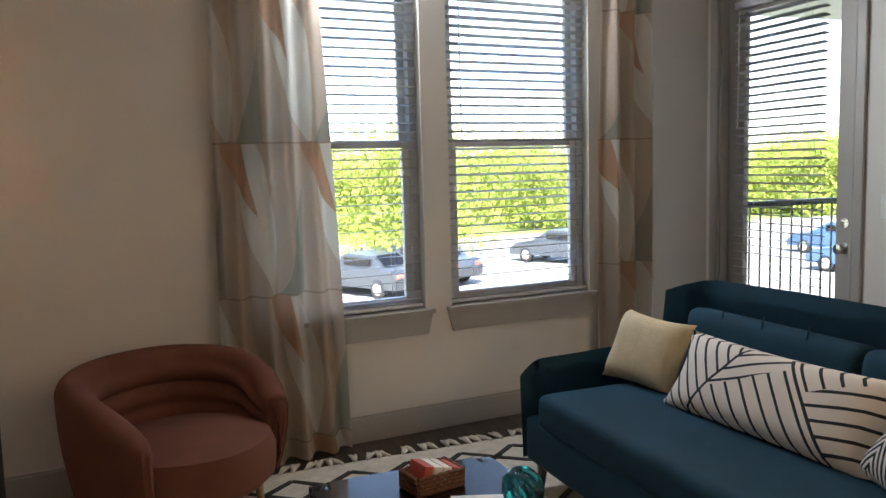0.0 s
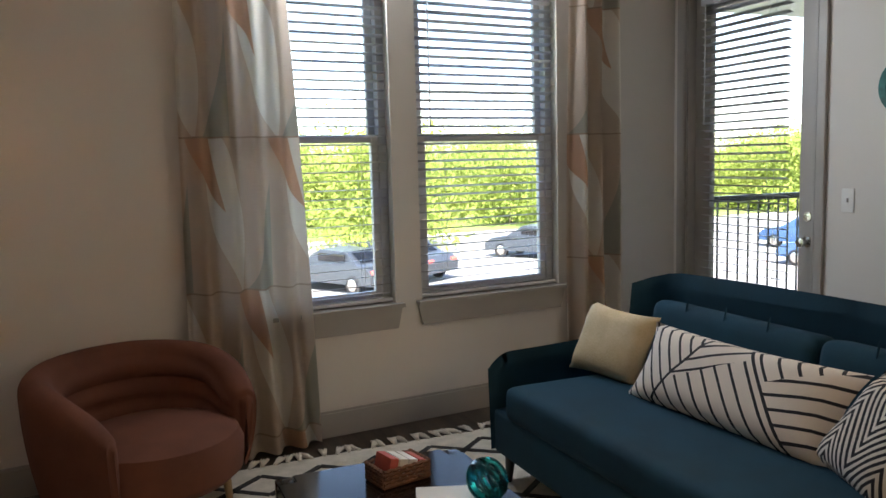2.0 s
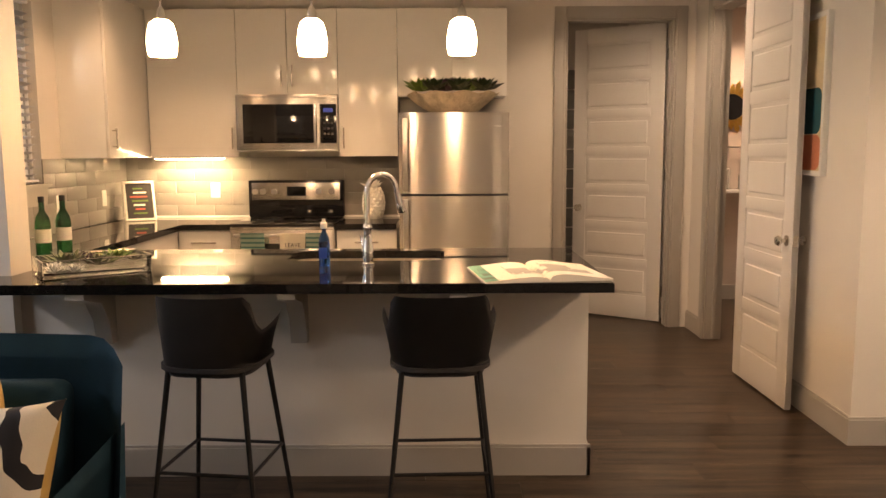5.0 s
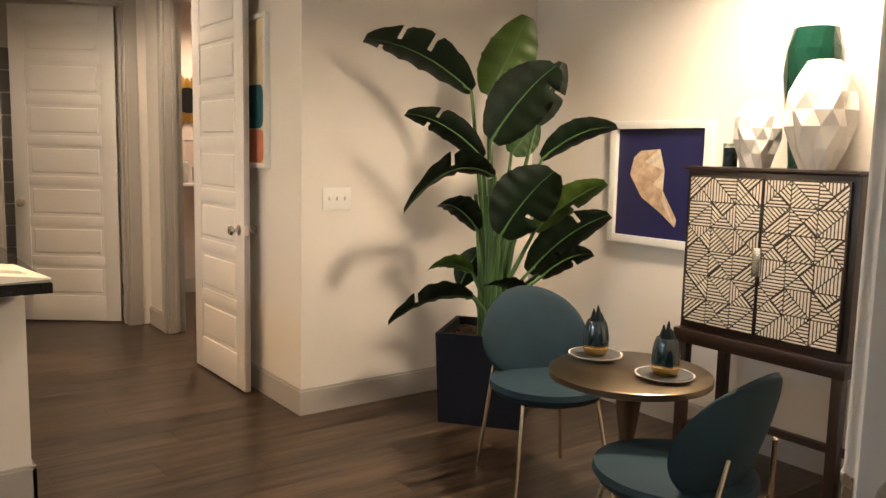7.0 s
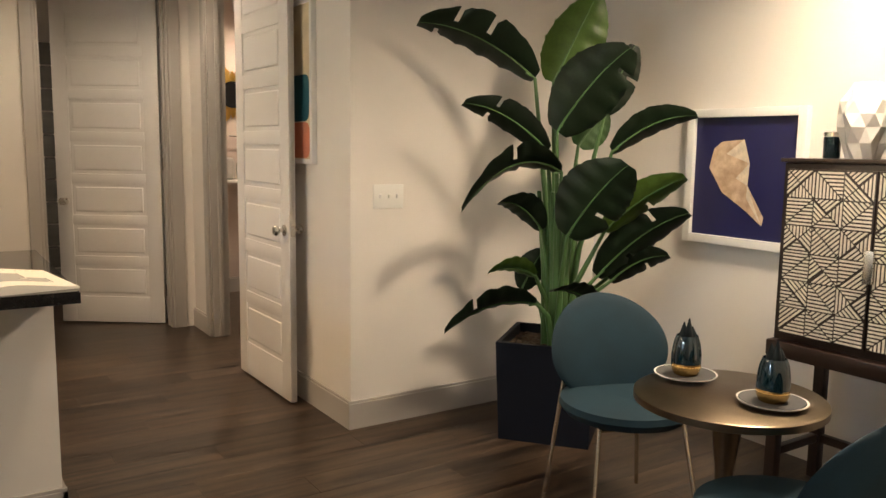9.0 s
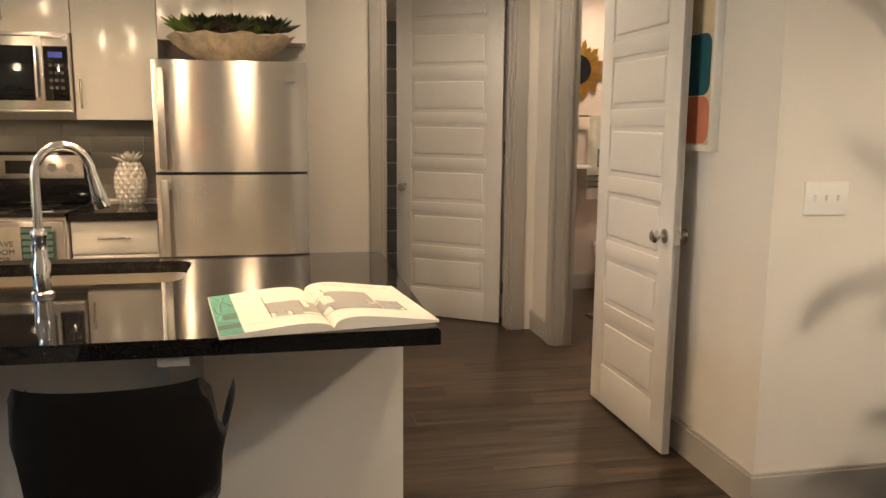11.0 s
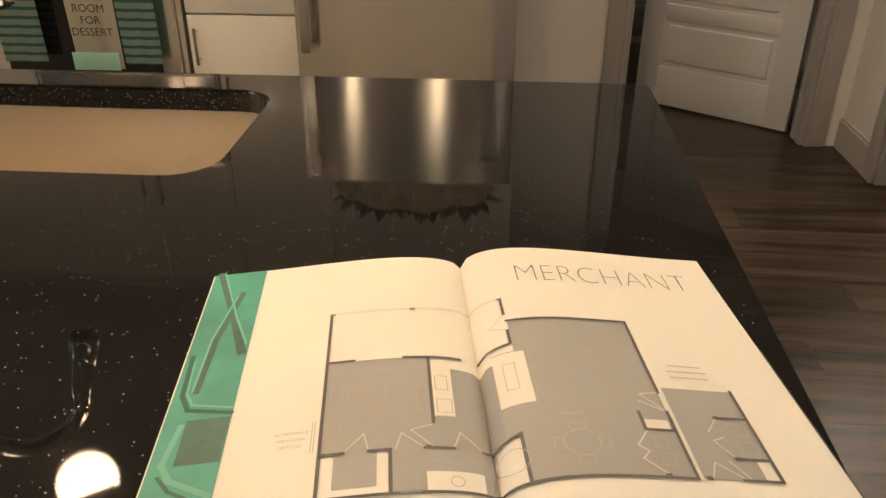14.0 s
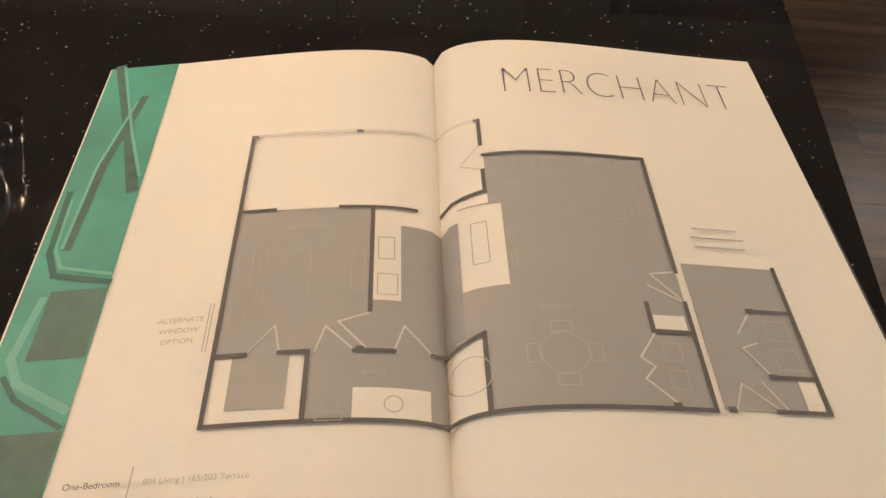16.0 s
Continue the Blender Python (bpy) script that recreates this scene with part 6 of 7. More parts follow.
# tub chair
tc_ = thing("tub_chair", "rust velvet tub chair with channelled back", "armchair", Matrix.Translation((0.56, 3.80, 0.014)) @ pose(0, 0, 0, 0, 0, 36))
bm = B()
def tub(u, k):
    """Ring u of the swept shell: outer face, rolled top and channelled inner face, k from 0 to 1 round the section."""
    a = radians(-128 + 256 * u)
    side = abs(2 * u - 1)
    drop = max(0.0, (side - 0.25) / 0.75)
    top = 0.648 - 0.035 * drop - 0.17 * drop ** 4
    thick = 0.125 * (1 - 0.35 * max(0.0, (side - 0.90) / 0.10) ** 2)
    half = thick / 2
    ro = 0.455
    if k < 0.40:
        v = k / 0.40
        r, z = ro - 0.055 * (1 - v) ** 2, 0.13 + (top - half - 0.13) * v
    elif k < 0.60:
        b = math.pi * (k - 0.40) / 0.20
        r, z = ro - half + half * math.cos(b), top - half + half * math.sin(b)
    else:
        v = (k - 0.60) / 0.40
        z = top - half + (0.30 - top + half) * v
        r = ro - thick - 0.030 * abs(math.sin(math.pi * 3.0 * v)) ** 0.7 * min(1.0, max(0.0, (0.96 - side) / 0.10))
    return (r * math.sin(a), r * math.cos(a) * 0.98, z)


NU, NK = 64, 48
rings = [[bm.verts.new(tub(i / NU, j / NK)) for j in range(NK + 1)] for i in range(NU + 1)]
for a, b in zip(rings, rings[1:]):
    for j in range(NK):
        bm.faces.new((a[j], b[j], b[j + 1], a[j + 1]))
    bm.faces.new((a[NK], b[NK], b[0], a[0]))
ends = [bm.faces.new(rings[0]), bm.faces.new(list(reversed(rings[-1])))]
bmesh.ops.recalc_face_normals(bm, faces=bm.faces[:])
bmesh.ops.bevel(bm, geom=[e for f in ends for e in f.edges], offset=0.020, segments=3, affect="EDGES")
part("shell", bm, RUST, tc_, smooth=70)
bm = B()
lathe(bm, [(0.0001, 0.15), (0.30, 0.15), (0.345, 0.19), (0.352, 0.29), (0.330, 0.345), (0.26, 0.368), (0.0001, 0.378)], (0, -0.05, 0), 48)
part("seat_cushion", bm, RUST, tc_)
for a in (45, 135, 225, 315):
    bm = B()
    x, y = 0.30 * math.cos(radians(a)), 0.30 * math.sin(radians(a))
    tube(bm, [(x, y, 0.17), (x * 1.05, y * 1.05, 0.0)], [0.022, 0.014], 10)
    part("leg", bm, OAK, tc_, "pale wooden leg")

# rug
rug = thing("rug", "cream shaggy rug with black lines and tasselled ends", "rug")
bm = B()
def pile(u, v):
    x, y = 0.12 + 2.55 * u, 1.10 + 3.0 * v
    return (x, y, 0.009 + 0.0035 * noise.noise((x * 14, y * 14, 0)) + 0.002 * noise.noise((x * 55, y * 55, 3)))
sheet(bm, pile, 150, 170)
part("rug_surface", bm, RUG, rug, smooth=0)
for y0, y1 in ((3.75, 3.98), (3.15, 3.38), (1.6, 1.83)):
    bm = B()
    for k in range(9):
        for s in (-1, 1):
            xa, xb = 0.2 + 0.28 * k, 0.2 + 0.28 * (k + 1)
            ya, yb = (y0, y1) if s > 0 else (y1, y0)
            p, d = Vector((xa, ya, 0)), Vector((xb - xa, yb - ya, 0))
            nrm = Vector((-d.y, d.x, 0)).normalized() * 0.014
            g = [p - nrm, p + d - nrm, p + d + nrm, p + nrm]
            vs = [bm.verts.new((w.x, w.y, 0.0135)) for w in g] + [bm.verts.new((w.x, w.y, 0.006)) for w in g]
            bm.faces.new(vs[:4])
            for i in range(4):
                bm.faces.new((vs[i], vs[(i + 1) % 4], vs[4 + (i + 1) % 4], vs[4 + i]))
    part("woven_line", bm, RUGB, rug, smooth=0)
bm = B()
for k in range(7):
    a = 2 * math.pi * k / 7
    tube(bm, [(0, 0, 0.012), (0.010 * math.cos(a), 0.05 + 0.008 * math.sin(a), 0.012 + 0.004 * math.sin(a)), (0.020 * math.cos(a), 0.11 + 0.01 * math.sin(2 * a), 0.006)], [0.004, 0.007, 0.004], 5)
lathe(bm, [(0.002, 0.004), (0.013, 0.012), (0.002, 0.022)], (0, 0.012, 0), 8)
tas = meshed("tassel", bm, RUG)
rn = random.Random(8)
for k in range(42):
    o = new("tassel", tas)
    o.parent, o.matrix_basis = rug, pose(0.15 + 0.061 * k, 4.09, 0, 0, 0, rn.uniform(-32, 32))

# coffee table
ct = thing("coffee_table", "low dark lacquered coffee table with notched corners", "coffee table", Matrix.Translation((1.235, 2.475, 0.014)))
HW_, HD, NT = 0.325, 0.44, 0.06
outl = [(-HW_ + NT, -HD), (HW_ - NT, -HD), (HW_ - NT, -HD + NT), (HW_, -HD + NT), (HW_, HD - NT), (HW_ - NT, HD - NT), (HW_ - NT, HD), (-HW_ + NT, HD), (-HW_ + NT, HD - NT), (-HW_, HD - NT), (-HW_, -HD + NT), (-HW_ + NT, -HD + NT)]
LACQ = mat("black_lacquer", (0.016, 0.011, 0.009), 0.10, var=0.2, scale=6, fine=40, bump=0.0, stretch=(0.3, 4, 1))
bm = B()
prism(bm, outl, 0.365, 0.405)
bmesh.ops.bevel(bm, geom=[e for e in bm.edges if abs(e.verts[0].co.z - e.verts[1].co.z) < 1e-5], offset=0.004, segments=2, affect="EDGES")
part("tabletop", bm, LACQ, ct)
for sx in (-1, 1):
    for sy in (-1, 1):
        bm = B()
        bx(bm, (sx * (HW_ - 0.03), sy * (HD - 0.03), 0.2), (0.055, 0.055, 0.40), 0.004)
        part("leg", bm, LACQ, ct)
bx_ = thing("woven_box", "small woven box holding red and white cards", "box", Matrix.Translation((1.275, 2.735, 0.419)) @ pose(0, 0, 0, 0, 0, 12))
bm = B()
for k in range(5):
    for (xa, ya), (xb, yb) in (((-0.085, -0.055), (0.085, -0.055)), ((0.085, -0.055), (0.085, 0.055)), ((0.085, 0.055), (-0.085, 0.055)), ((-0.085, 0.055), (-0.085, -0.055))):
        pts = [(xa + (xb - xa) * t / 12, ya + (yb - ya) * t / 12, 0.008 + 0.012 * k + 0.002 * (-1) ** (t + k)) for t in range(13)]
        tube(bm, pts, 0.0065, 6)
bx(bm, (0, 0, 0.003), (0.17, 0.11, 0.006))
part("basket", bm, WOVEN, bx_)
for k in range(4):
    bm = B()
    bx(bm, (-0.055 + 0.036 * k, 0, 0.045), (0.030, 0.09, 0.060), 0.001, pose(0, 0, 0, 0, 14))
    part("card", bm, (RED, PAPER, PAPER, RED)[k], bx_)
bm = B()
bx(bm, (0, 0, 0.006), (0.20, 0.26, 0.012), 0.001)
single("magazine", bm, PAPER, "white magazine lying on the coffee table", "magazine", Matrix.Translation((1.34, 2.46, 0.419)) @ pose(0, 0, 0, 0, 0, -20))
kn = thing("glass_knot", "dark teal glass knot on the coffee table", "ornament", Matrix.Translation((1.465, 2.47, 0.419)))
bm = B()
for k in range(3):
    pts = []
    for t in range(25):
        a = 2 * math.pi * t / 24
        v = Vector((0.055 * math.cos(a), 0.055 * math.sin(a), 0))
        v.rotate(Euler((radians(60), 0, radians(60 * k))))
        pts.append(v + Vector((0, 0, 0.06)))
    tube(bm, pts, 0.013, 8)
part("loop", bm, TEALG, kn)

# console
cs = thing("console_table", "console with zigzag inlaid top on black metal legs", "console table", Matrix.Translation((-0.150, 2.28, 0)) @ pose(0, 0, 0, 0, 0, 7))
CW, CL = 0.255, 1.13
bm = B()
span(bm, (-CW, -CL, 0.725), (CW - 0.012, CL, 0.76), 0.002)
part("tabletop", bm, stripes("zigzag_inlay", (0.62, 0.52, 0.40), (0.16, 0.075, 0.045), "chevron", 30, 0.5, 0.35), cs)
for sx in (-1, 1):
    for sy in (-1, 1):
        bm = B()
        bx(bm, (sx * (CW - 0.004), sy * (CL - 0.015), 0.372), (0.022, 0.022, 0.744), 0.002)
        part("leg", bm, BLACK, cs)
bm = B()
bx(bm, (CW - 0.004, 0, 0.74), (0.014, 2 * CL - 0.055, 0.038), 0.002)
part("front_rail", bm, BLACK, cs)
bm = B()
bx(bm, (-CW + 0.01, 0, 0.10), (0.018, 2 * CL - 0.055, 0.018), 0.002)
part("stretcher", bm, BLACK, cs)


def table_lamp(x, y):
    ob = thing("table_lamp", "lit table lamp with tall white shade and black band", "table lamp", Matrix.Translation((x, y, 0.76)), group="lamps on the console")
    bm = B()
    lathe(bm, [(0.085, 0.0), (0.085, 0.012), (0.02, 0.022), (0.011, 0.035), (0.011, 0.66), (0.0, 0.66)], seg=28)
    part("base", bm, BLACK, ob)
    bm = B()
    lathe(bm, [(0.118, 0.540), (0.098, 1.020), (0.096, 1.020), (0.116, 0.540)], seg=48)
    for f in list(bm.faces):
        if len(f.verts) > 4:
            bm.faces.remove(f)
    part("shade", bm, LINEN, ob, "glowing white linen shade")
    bm = B()
    lathe(bm, [(0.1055, 0.855), (0.1045, 0.873), (0.1085, 0.874), (0.1095, 0.854)], seg=48)
    for f in list(bm.faces):
        if len(f.verts) > 4:
            bm.faces.remove(f)
    bx(bm, (0.111, 0, 0.864), (0.014, 0.022, 0.020), 0.002)
    part("band", bm, BLACK, ob)
    bm = B()
    tube(bm, [(0, 0.035 * math.cos(radians(a)), 1.020 + 0.045 * math.sin(radians(a))) for a in range(0, 181, 15)], 0.004, 8)
    tube(bm, [(0, -0.097, 1.018), (0, 0.097, 1.018)], 0.003, 6)
    part("finial_loop", bm, BLACK, ob)


table_lamp(-0.275, 3.31)
table_lamp(0.075, 1.36)


def candlestick(x, y, turn):
    ob = thing("candlestick", "stacked brass cube candlestick on the console", "candlestick", Matrix.Translation((x, y, 0.76)) @ pose(0, 0, 0, 0, 0, turn), group="candlesticks on the console")
    bm = B()
    bx(bm, (0, 0, 0.006), (0.11, 0.11, 0.012), 0.002)
    part("foot", bm, BRASS, ob)
    for k in range(3):
        bm = B()
        bx(bm, (0, 0, 0.012 + 0.058 + 0.092 * k - 0.02), (0.070, 0.070, 0.072), 0.006)
        part("cube", bm, BRASS, ob)
        bm = B()
        tube(bm, [(0, 0, 0.012 + 0.092 * k - 0.002), (0, 0, 0.012 + 0.092 * k + 0.012)], 0.02, 12)
        part("neck", bm, BRASS, ob)
    bm = B()
    lathe(bm, [(0.02, 0.284), (0.02, 0.298), (0.055, 0.302), (0.055, 0.308), (0.0, 0.308)], seg=24)
    part("dish", bm, BRASS, ob)
    bm = B()
    lathe(bm, [(0.038, 0.0), (0.038, 0.135), (0.034, 0.142), (0.0, 0.138)], seg=24)
    tube(bm, [(0, 0, 0.138), (0, 0, 0.152)], 0.0015, 5)
    single("candle", bm, NAVY, "navy pillar candle on a brass candlestick", "candle", Matrix.Translation((x, y, 1.068)), group="navy candles")


candlestick(-0.205, 3.18, 10)
candlestick(-0.275, 3.04, 10)


def photo_frame(m):
    ob = thing("photo_frame", "marbled turquoise photo frame standing on the console", "photo frame", m, group="turquoise photo frames")
    bm = B()
    for s in (-1, 1):
        bx(bm, (s * 0.062, 0, 0.10), (0.034, 0.016, 0.20), 0.003)
        bx(bm, (0, 0, 0.10 + s * 0.083), (0.089, 0.016, 0.034), 0.003)
    part("frame", bm, MALACHITE, ob)
    bm = B()
    bx(bm, (0, 0.003, 0.10), (0.092, 0.004, 0.134))
    part("photo", bm, mat("grey_photo", (0.35, 0.34, 0.36), 0.3, var=0.3, scale=14, bump=0) if "grey_photo" not in bpy.data.materials else bpy.data.materials["grey_photo"], ob)
    bm = B()
    bx(bm, (0, 0, 0.078), (0.04, 0.004, 0.150), 0.001, Matrix.Translation((0, 0.078, 0)) @ pose(0, 0, 0, 24))
    part("easel", bm, MALACHITE, ob)


photo_frame(Matrix.Translation((-0.125, 2.66, 0.762)) @ pose(0, 0, 0, 0, 0, 76) @ pose(0, 0, 0, -14))
photo_frame(Matrix.Translation((-0.165, 2.44, 0.762)) @ pose(0, 0, 0, 0, 0, 76) @ pose(0, 0, 0, -14))
for x, y, k in ((-0.05, 2.02, 1.0), (-0.19, 2.16, 0.8)):
    jg = thing("glass_jug", "teal blown glass jug on the console", "jug", Matrix.Translation((x, y, 0.76)) @ Matrix.Scale(k, 4), group="teal glass jugs")
    bm = B()
    lathe(bm, [(0.05, 0.0), (0.085, 0.02), (0.095, 0.06), (0.075, 0.105), (0.034, 0.135), (0.030, 0.16), (0.046, 0.17), (0.046, 0.176), (0.028, 0.168), (0.028, 0.14), (0.07, 0.10), (0.088, 0.06), (0.08, 0.025), (0.0, 0.008)], seg=32)
    part("body", bm, TEALG, jg)
    bm = B()
    lathe(bm, [(0.0, 0.165), (0.024, 0.17), (0.030, 0.195), (0.022, 0.215), (0.0, 0.22)], seg=20)
    part("stopper", bm, TEALG, jg)

# quatrefoil mirror
qm = thing("wall_mirror", "quatrefoil mirror in a turquoise frame on the wall", "mirror", Matrix.Translation((DOORX - 0.001, 2.852, 1.717)) @ FACE)


def quatre(k, n=22):
    pts = []
    half = 135 - math.degrees(math.acos(0.0813 / k))
    for a0 in (0, 90, 180, 270):
        c = Vector((0.115 * math.cos(radians(a0)), 0.115 * math.sin(radians(a0))))
        for t in range(n):
            a = radians(a0 - half + 2 * half * t / (n - 1))
            pts.append((c.x + k * math.cos(a), c.y + k * math.sin(a)))
    return pts


bm = B()
prism(bm, quatre(0.100), 0.012, 0.016, pose(0, 0, 0, 90))
part("glass", bm, MIRROR, qm)
bm = B()
ins, outs = quatre(0.098), quatre(0.130)
for (r0, d0), (r1, d1) in (((ins, 0.014), (ins, 0.026)), ((ins, 0.026), (outs, 0.032)), ((outs, 0.032), (outs, 0.001))):
    a = [bm.verts.new((x, -d0, z)) for x, z in r0]
    b = [bm.verts.new((x, -d1, z)) for x, z in r1]
    for k in range(len(a)):
        bm.faces.new((a[k], a[(k + 1) % len(a)], b[(k + 1) % len(b)], b[k]))
bmesh.ops.remove_doubles(bm, verts=bm.verts[:], dist=0.0003)
bmesh.ops.recalc_face_normals(bm, faces=bm.faces[:])
part("frame", bm, TFRAME, qm)

# ---- hall picture and bathroom ----
hp = thing("abstract_picture", "white-framed abstract picture of bold colour blocks", "picture", Matrix.Translation((4.66, HALLY, 1.295)) @ pose(0, 0, 0, 0, 0, 180))
bm = B()
for x in (-0.0125, -0.5875):
    bx(bm, (x, -0.016, 0.42), (0.025, 0.030, 0.84), 0.002)
for z in (0.0125, 0.8275):
    bx(bm, (-0.30, -0.016, z), (0.55, 0.030, 0.025), 0.002)
part("frame", bm, PLASTIC, hp)
bm = B()
bx(bm, (-0.30, -0.012, 0.42), (0.552, 0.012, 0.792))
part("canvas", bm, mat("cream_canvas", (0.74, 0.62, 0.42), 0.8), hp)
for c, z0, z1, x0, x1 in (((0.66, 0.23, 0.13), 0.03, 0.215, -0.54, -0.05), ((0.01, 0.09, 0.12), 0.22, 0.46, -0.50, -0.055)):
    bm = B()
    pts = [((x0 + x1) / 2 + x, (z0 + z1) / 2 + z) for x, z in round_rect(x1 - x0, z1 - z0, 0.05)]
    prism(bm, pts, 0.0185, 0.020, pose(0, 0, 0, 90))
    part("colour_block", bm, mat("block_paint", c, 0.7, var=0.1), hp)

to = thing("toilet", "white ceramic toilet against the bathroom wall", "toilet", Matrix.Translation((7.93, -2.88, 0)) @ pose(0, 0, 0, 0, 0, 180))
bm = B()
lathe(bm, [(0.115, 0.0), (0.12, 0.02), (0.10, 0.10), (0.12, 0.22), (0.185, 0.33), (0.195, 0.385), (0.0001, 0.385)], (0, -0.20, 0), 32, 1.0, 1.28)
part("bowl", bm, CERAM, to)
bm = B()
lathe(bm, [(0.0001, 0.387), (0.198, 0.387), (0.202, 0.40), (0.195, 0.425), (0.0001, 0.43)], (0, -0.20, 0), 32, 1.0, 1.25)
part("lid", bm, CERAM, to)
bm = B()
bx(bm, (0, 0.16, 0.20), (0.22, 0.36, 0.38), 0.04)
part("pedestal", bm, CERAM, to)
bm = B()
bx(bm, (0, 0.32, 0.58), (0.42, 0.19, 0.38), 0.03)
tank = part("tank", bm, CERAM, to)
bm = B()
bx(bm, (0, 0.32, 0.785), (0.44, 0.21, 0.03), 0.01)
part("tank_lid", bm, CERAM, tank)
rk = thing("towel_rack", "chrome towel bar on the bathroom wall", "towel bar", Matrix.Translation((8.15, -2.50, 1.46)) @ FACE)
bm = B()
bar_pull(bm, (-0.25, 0, 0), (0.25, 0, 0), (0, -0.07, 0), 0.008)
part("bar", bm, CHROME, rk)
bm = B()
sheet(bm, lambda u, v: (8.066 + 0.004 * math.sin(12 * u), -2.60 + 0.20 * u, 0.775 + 0.69 * v), 10, 4)
bmesh.ops.solidify(bm, geom=bm.faces[:], thickness=0.018)
bt = single("bath_towel", bm, TOWELW, "white bath towel with dark stripes on a bar", "towel")
for k in range(3):
    bm = B()
    bx(bm, (8.060, -2.50, 0.88 + 0.045 * k), (0.012, 0.202, 0.012))
    part("stripe", bm, INK, bt)
sm = thing("sunburst_mirror", "round gold sunburst mirror on the bathroom wall", "mirror", Matrix.Translation((8.149, -2.31, 1.835)) @ FACE)
bm = B()
vs = lathe(bm, [(0.0001, 0.02), (0.13, 0.02), (0.13, 0.012)], seg=36)
bmesh.ops.transform(bm, matrix=pose(0, 0, 0, 90), verts=vs)
part("glass", bm, BLKGLASS, sm)
for k in range(24):
    a = radians(15 * k)
    L = 0.25 if k % 2 else 0.215
    bm = B()
    d, t = Vector((math.cos(a), 0, math.sin(a))), Vector((-math.sin(a), 0, math.cos(a)))
    g = [d * 0.12 - t * 0.014, d * (L - 0.04) - t * 0.024, d * L, d * (L - 0.04) + t * 0.024, d * 0.12 + t * 0.014]
    va = [bm.verts.new(p + Vector((0, -0.028, 0))) for p in g]
    vb = [bm.verts.new(p + Vector((0, -0.006, 0))) for p in g]
    bm.faces.new(va), bm.faces.new(list(reversed(vb)))
    for i in range(5):
        bm.faces.new((va[i], vb[i], vb[(i + 1) % 5], va[(i + 1) % 5]))
    bmesh.ops.recalc_face_normals(bm, faces=bm.faces[:])
    part("ray", bm, GOLD, sm)
vt = thing("bath_shelf", "small white wall shelf with folded towels", "shelf", Matrix.Translation((8.149, -2.20, 1.05)) @ FACE)
bm = B()
bx(bm, (0, -0.09, 0.0), (0.40, 0.18, 0.03), 0.004)
part("board", bm, WHITE, vt)
bm = B()
soft_box(bm, (0.0, -0.09, 0.115), (0.14, 0.13, 0.20), 0.02)
part("jar", bm, stripes("woven_jar", (0.7, 0.66, 0.6), (0.03, 0.03, 0.03), "zigzag", 40, 0.5), vt)

mat_ = thing("bath_mat", "black and white patterned mat on the bathroom floor", "mat", Matrix.Translation((6.92, -2.32, 0)))
bm = B()
bx(bm, (0, 0, 0.006), (0.62, 0.46, 0.012), 0.004)
part("pad", bm, RUGB, mat_)
for k in range(7):
    bm = B()
    y = -0.19 + 0.063 * k
    tube(bm, [(-0.29 + 0.058 * i, y + 0.018 * (-1) ** i, 0.012) for i in range(11)], 0.006, 5)
    part("woven_line", bm, RUG, mat_)

# ---- dining corner ----
DT = (2.348, -1.89)
dt = thing("bistro_table", "small round bronze bistro table", "table", Matrix.Translation((DT[0], DT[1], 0)))
bm = B()
lathe(bm, [(0.0001, 0.630), (0.270, 0.630), (0.283, 0.635), (0.283, 0.656), (0.277, 0.660), (0.0001, 0.660)], seg=64)
part("tabletop", bm, BRONZE, dt)
bm = B()
lathe(bm, [(0.20, 0.0), (0.20, 0.012), (0.06, 0.03), (0.032, 0.06), (0.028, 0.42), (0.045, 0.56), (0.070, 0.63), (0.0001, 0.63)], seg=36)
part("pedestal", bm, BRONZE, dt)


def setting(x, y):
    ob = thing("dinner_plate", "cream plate with a dark gold-based tumbler holding a napkin", "plate", Matrix.Translation((x, y, 0.660)), group="place settings")
    bm = B()
    lathe(bm, [(0.05, 0.0), (0.055, 0.004), (0.098, 0.014), (0.100, 0.017), (0.060, 0.008), (0.0001, 0.007)], seg=40)
    part("plate", bm, CERAM, ob)
    bm = B()
    lathe(bm, [(0.075, 0.0115), (0.094, 0.0165), (0.0935, 0.0180), (0.074, 0.0130)], seg=40)
    part("painted_rim", bm, INK, ob)
    bm = B()
    lathe(bm, [(0.030, 0.009), (0.040, 0.016), (0.0465, 0.034), (0.0475, 0.052), (0.0, 0.052)], seg=28)
    part("gold_base", bm, BRASS, ob, "gold base of the tumbler")
    bm = B()
    lathe(bm, [(0.0475, 0.052), (0.0475, 0.080), (0.042, 0.118), (0.034, 0.142), (0.032, 0.142), (0.040, 0.116), (0.0455, 0.080), (0.0455, 0.053)], seg=28)
    for f in list(bm.faces):
        if len(f.verts) > 4:
            bm.faces.remove(f)
    part("tumbler", bm, SMOKE, ob, "glossy dark teal tumbler")
    bm = B()
    for k in range(5):
        a = 2 * math.pi * k / 5
        lathe(bm, [(0.012, 0.055), (0.015, 0.11), (0.013, 0.15), (0.002, 0.172 + 0.014 * (k % 3))], (0.014 * math.cos(a), 0.014 * math.sin(a), 0), 10)
    part("napkin", bm, NAPKIN, ob, "dark folded napkin")


SMOKE = mat("smoked_teal_glaze", (0.006, 0.022, 0.030), 0.06, var=0.1, bump=0, coat=0.5)
NAPKIN = mat("dark_napkin", (0.006, 0.014, 0.018), 0.8, var=0.2, scale=20, bump=0.1)
setting(2.535, -1.915)
setting(2.215, -1.91)


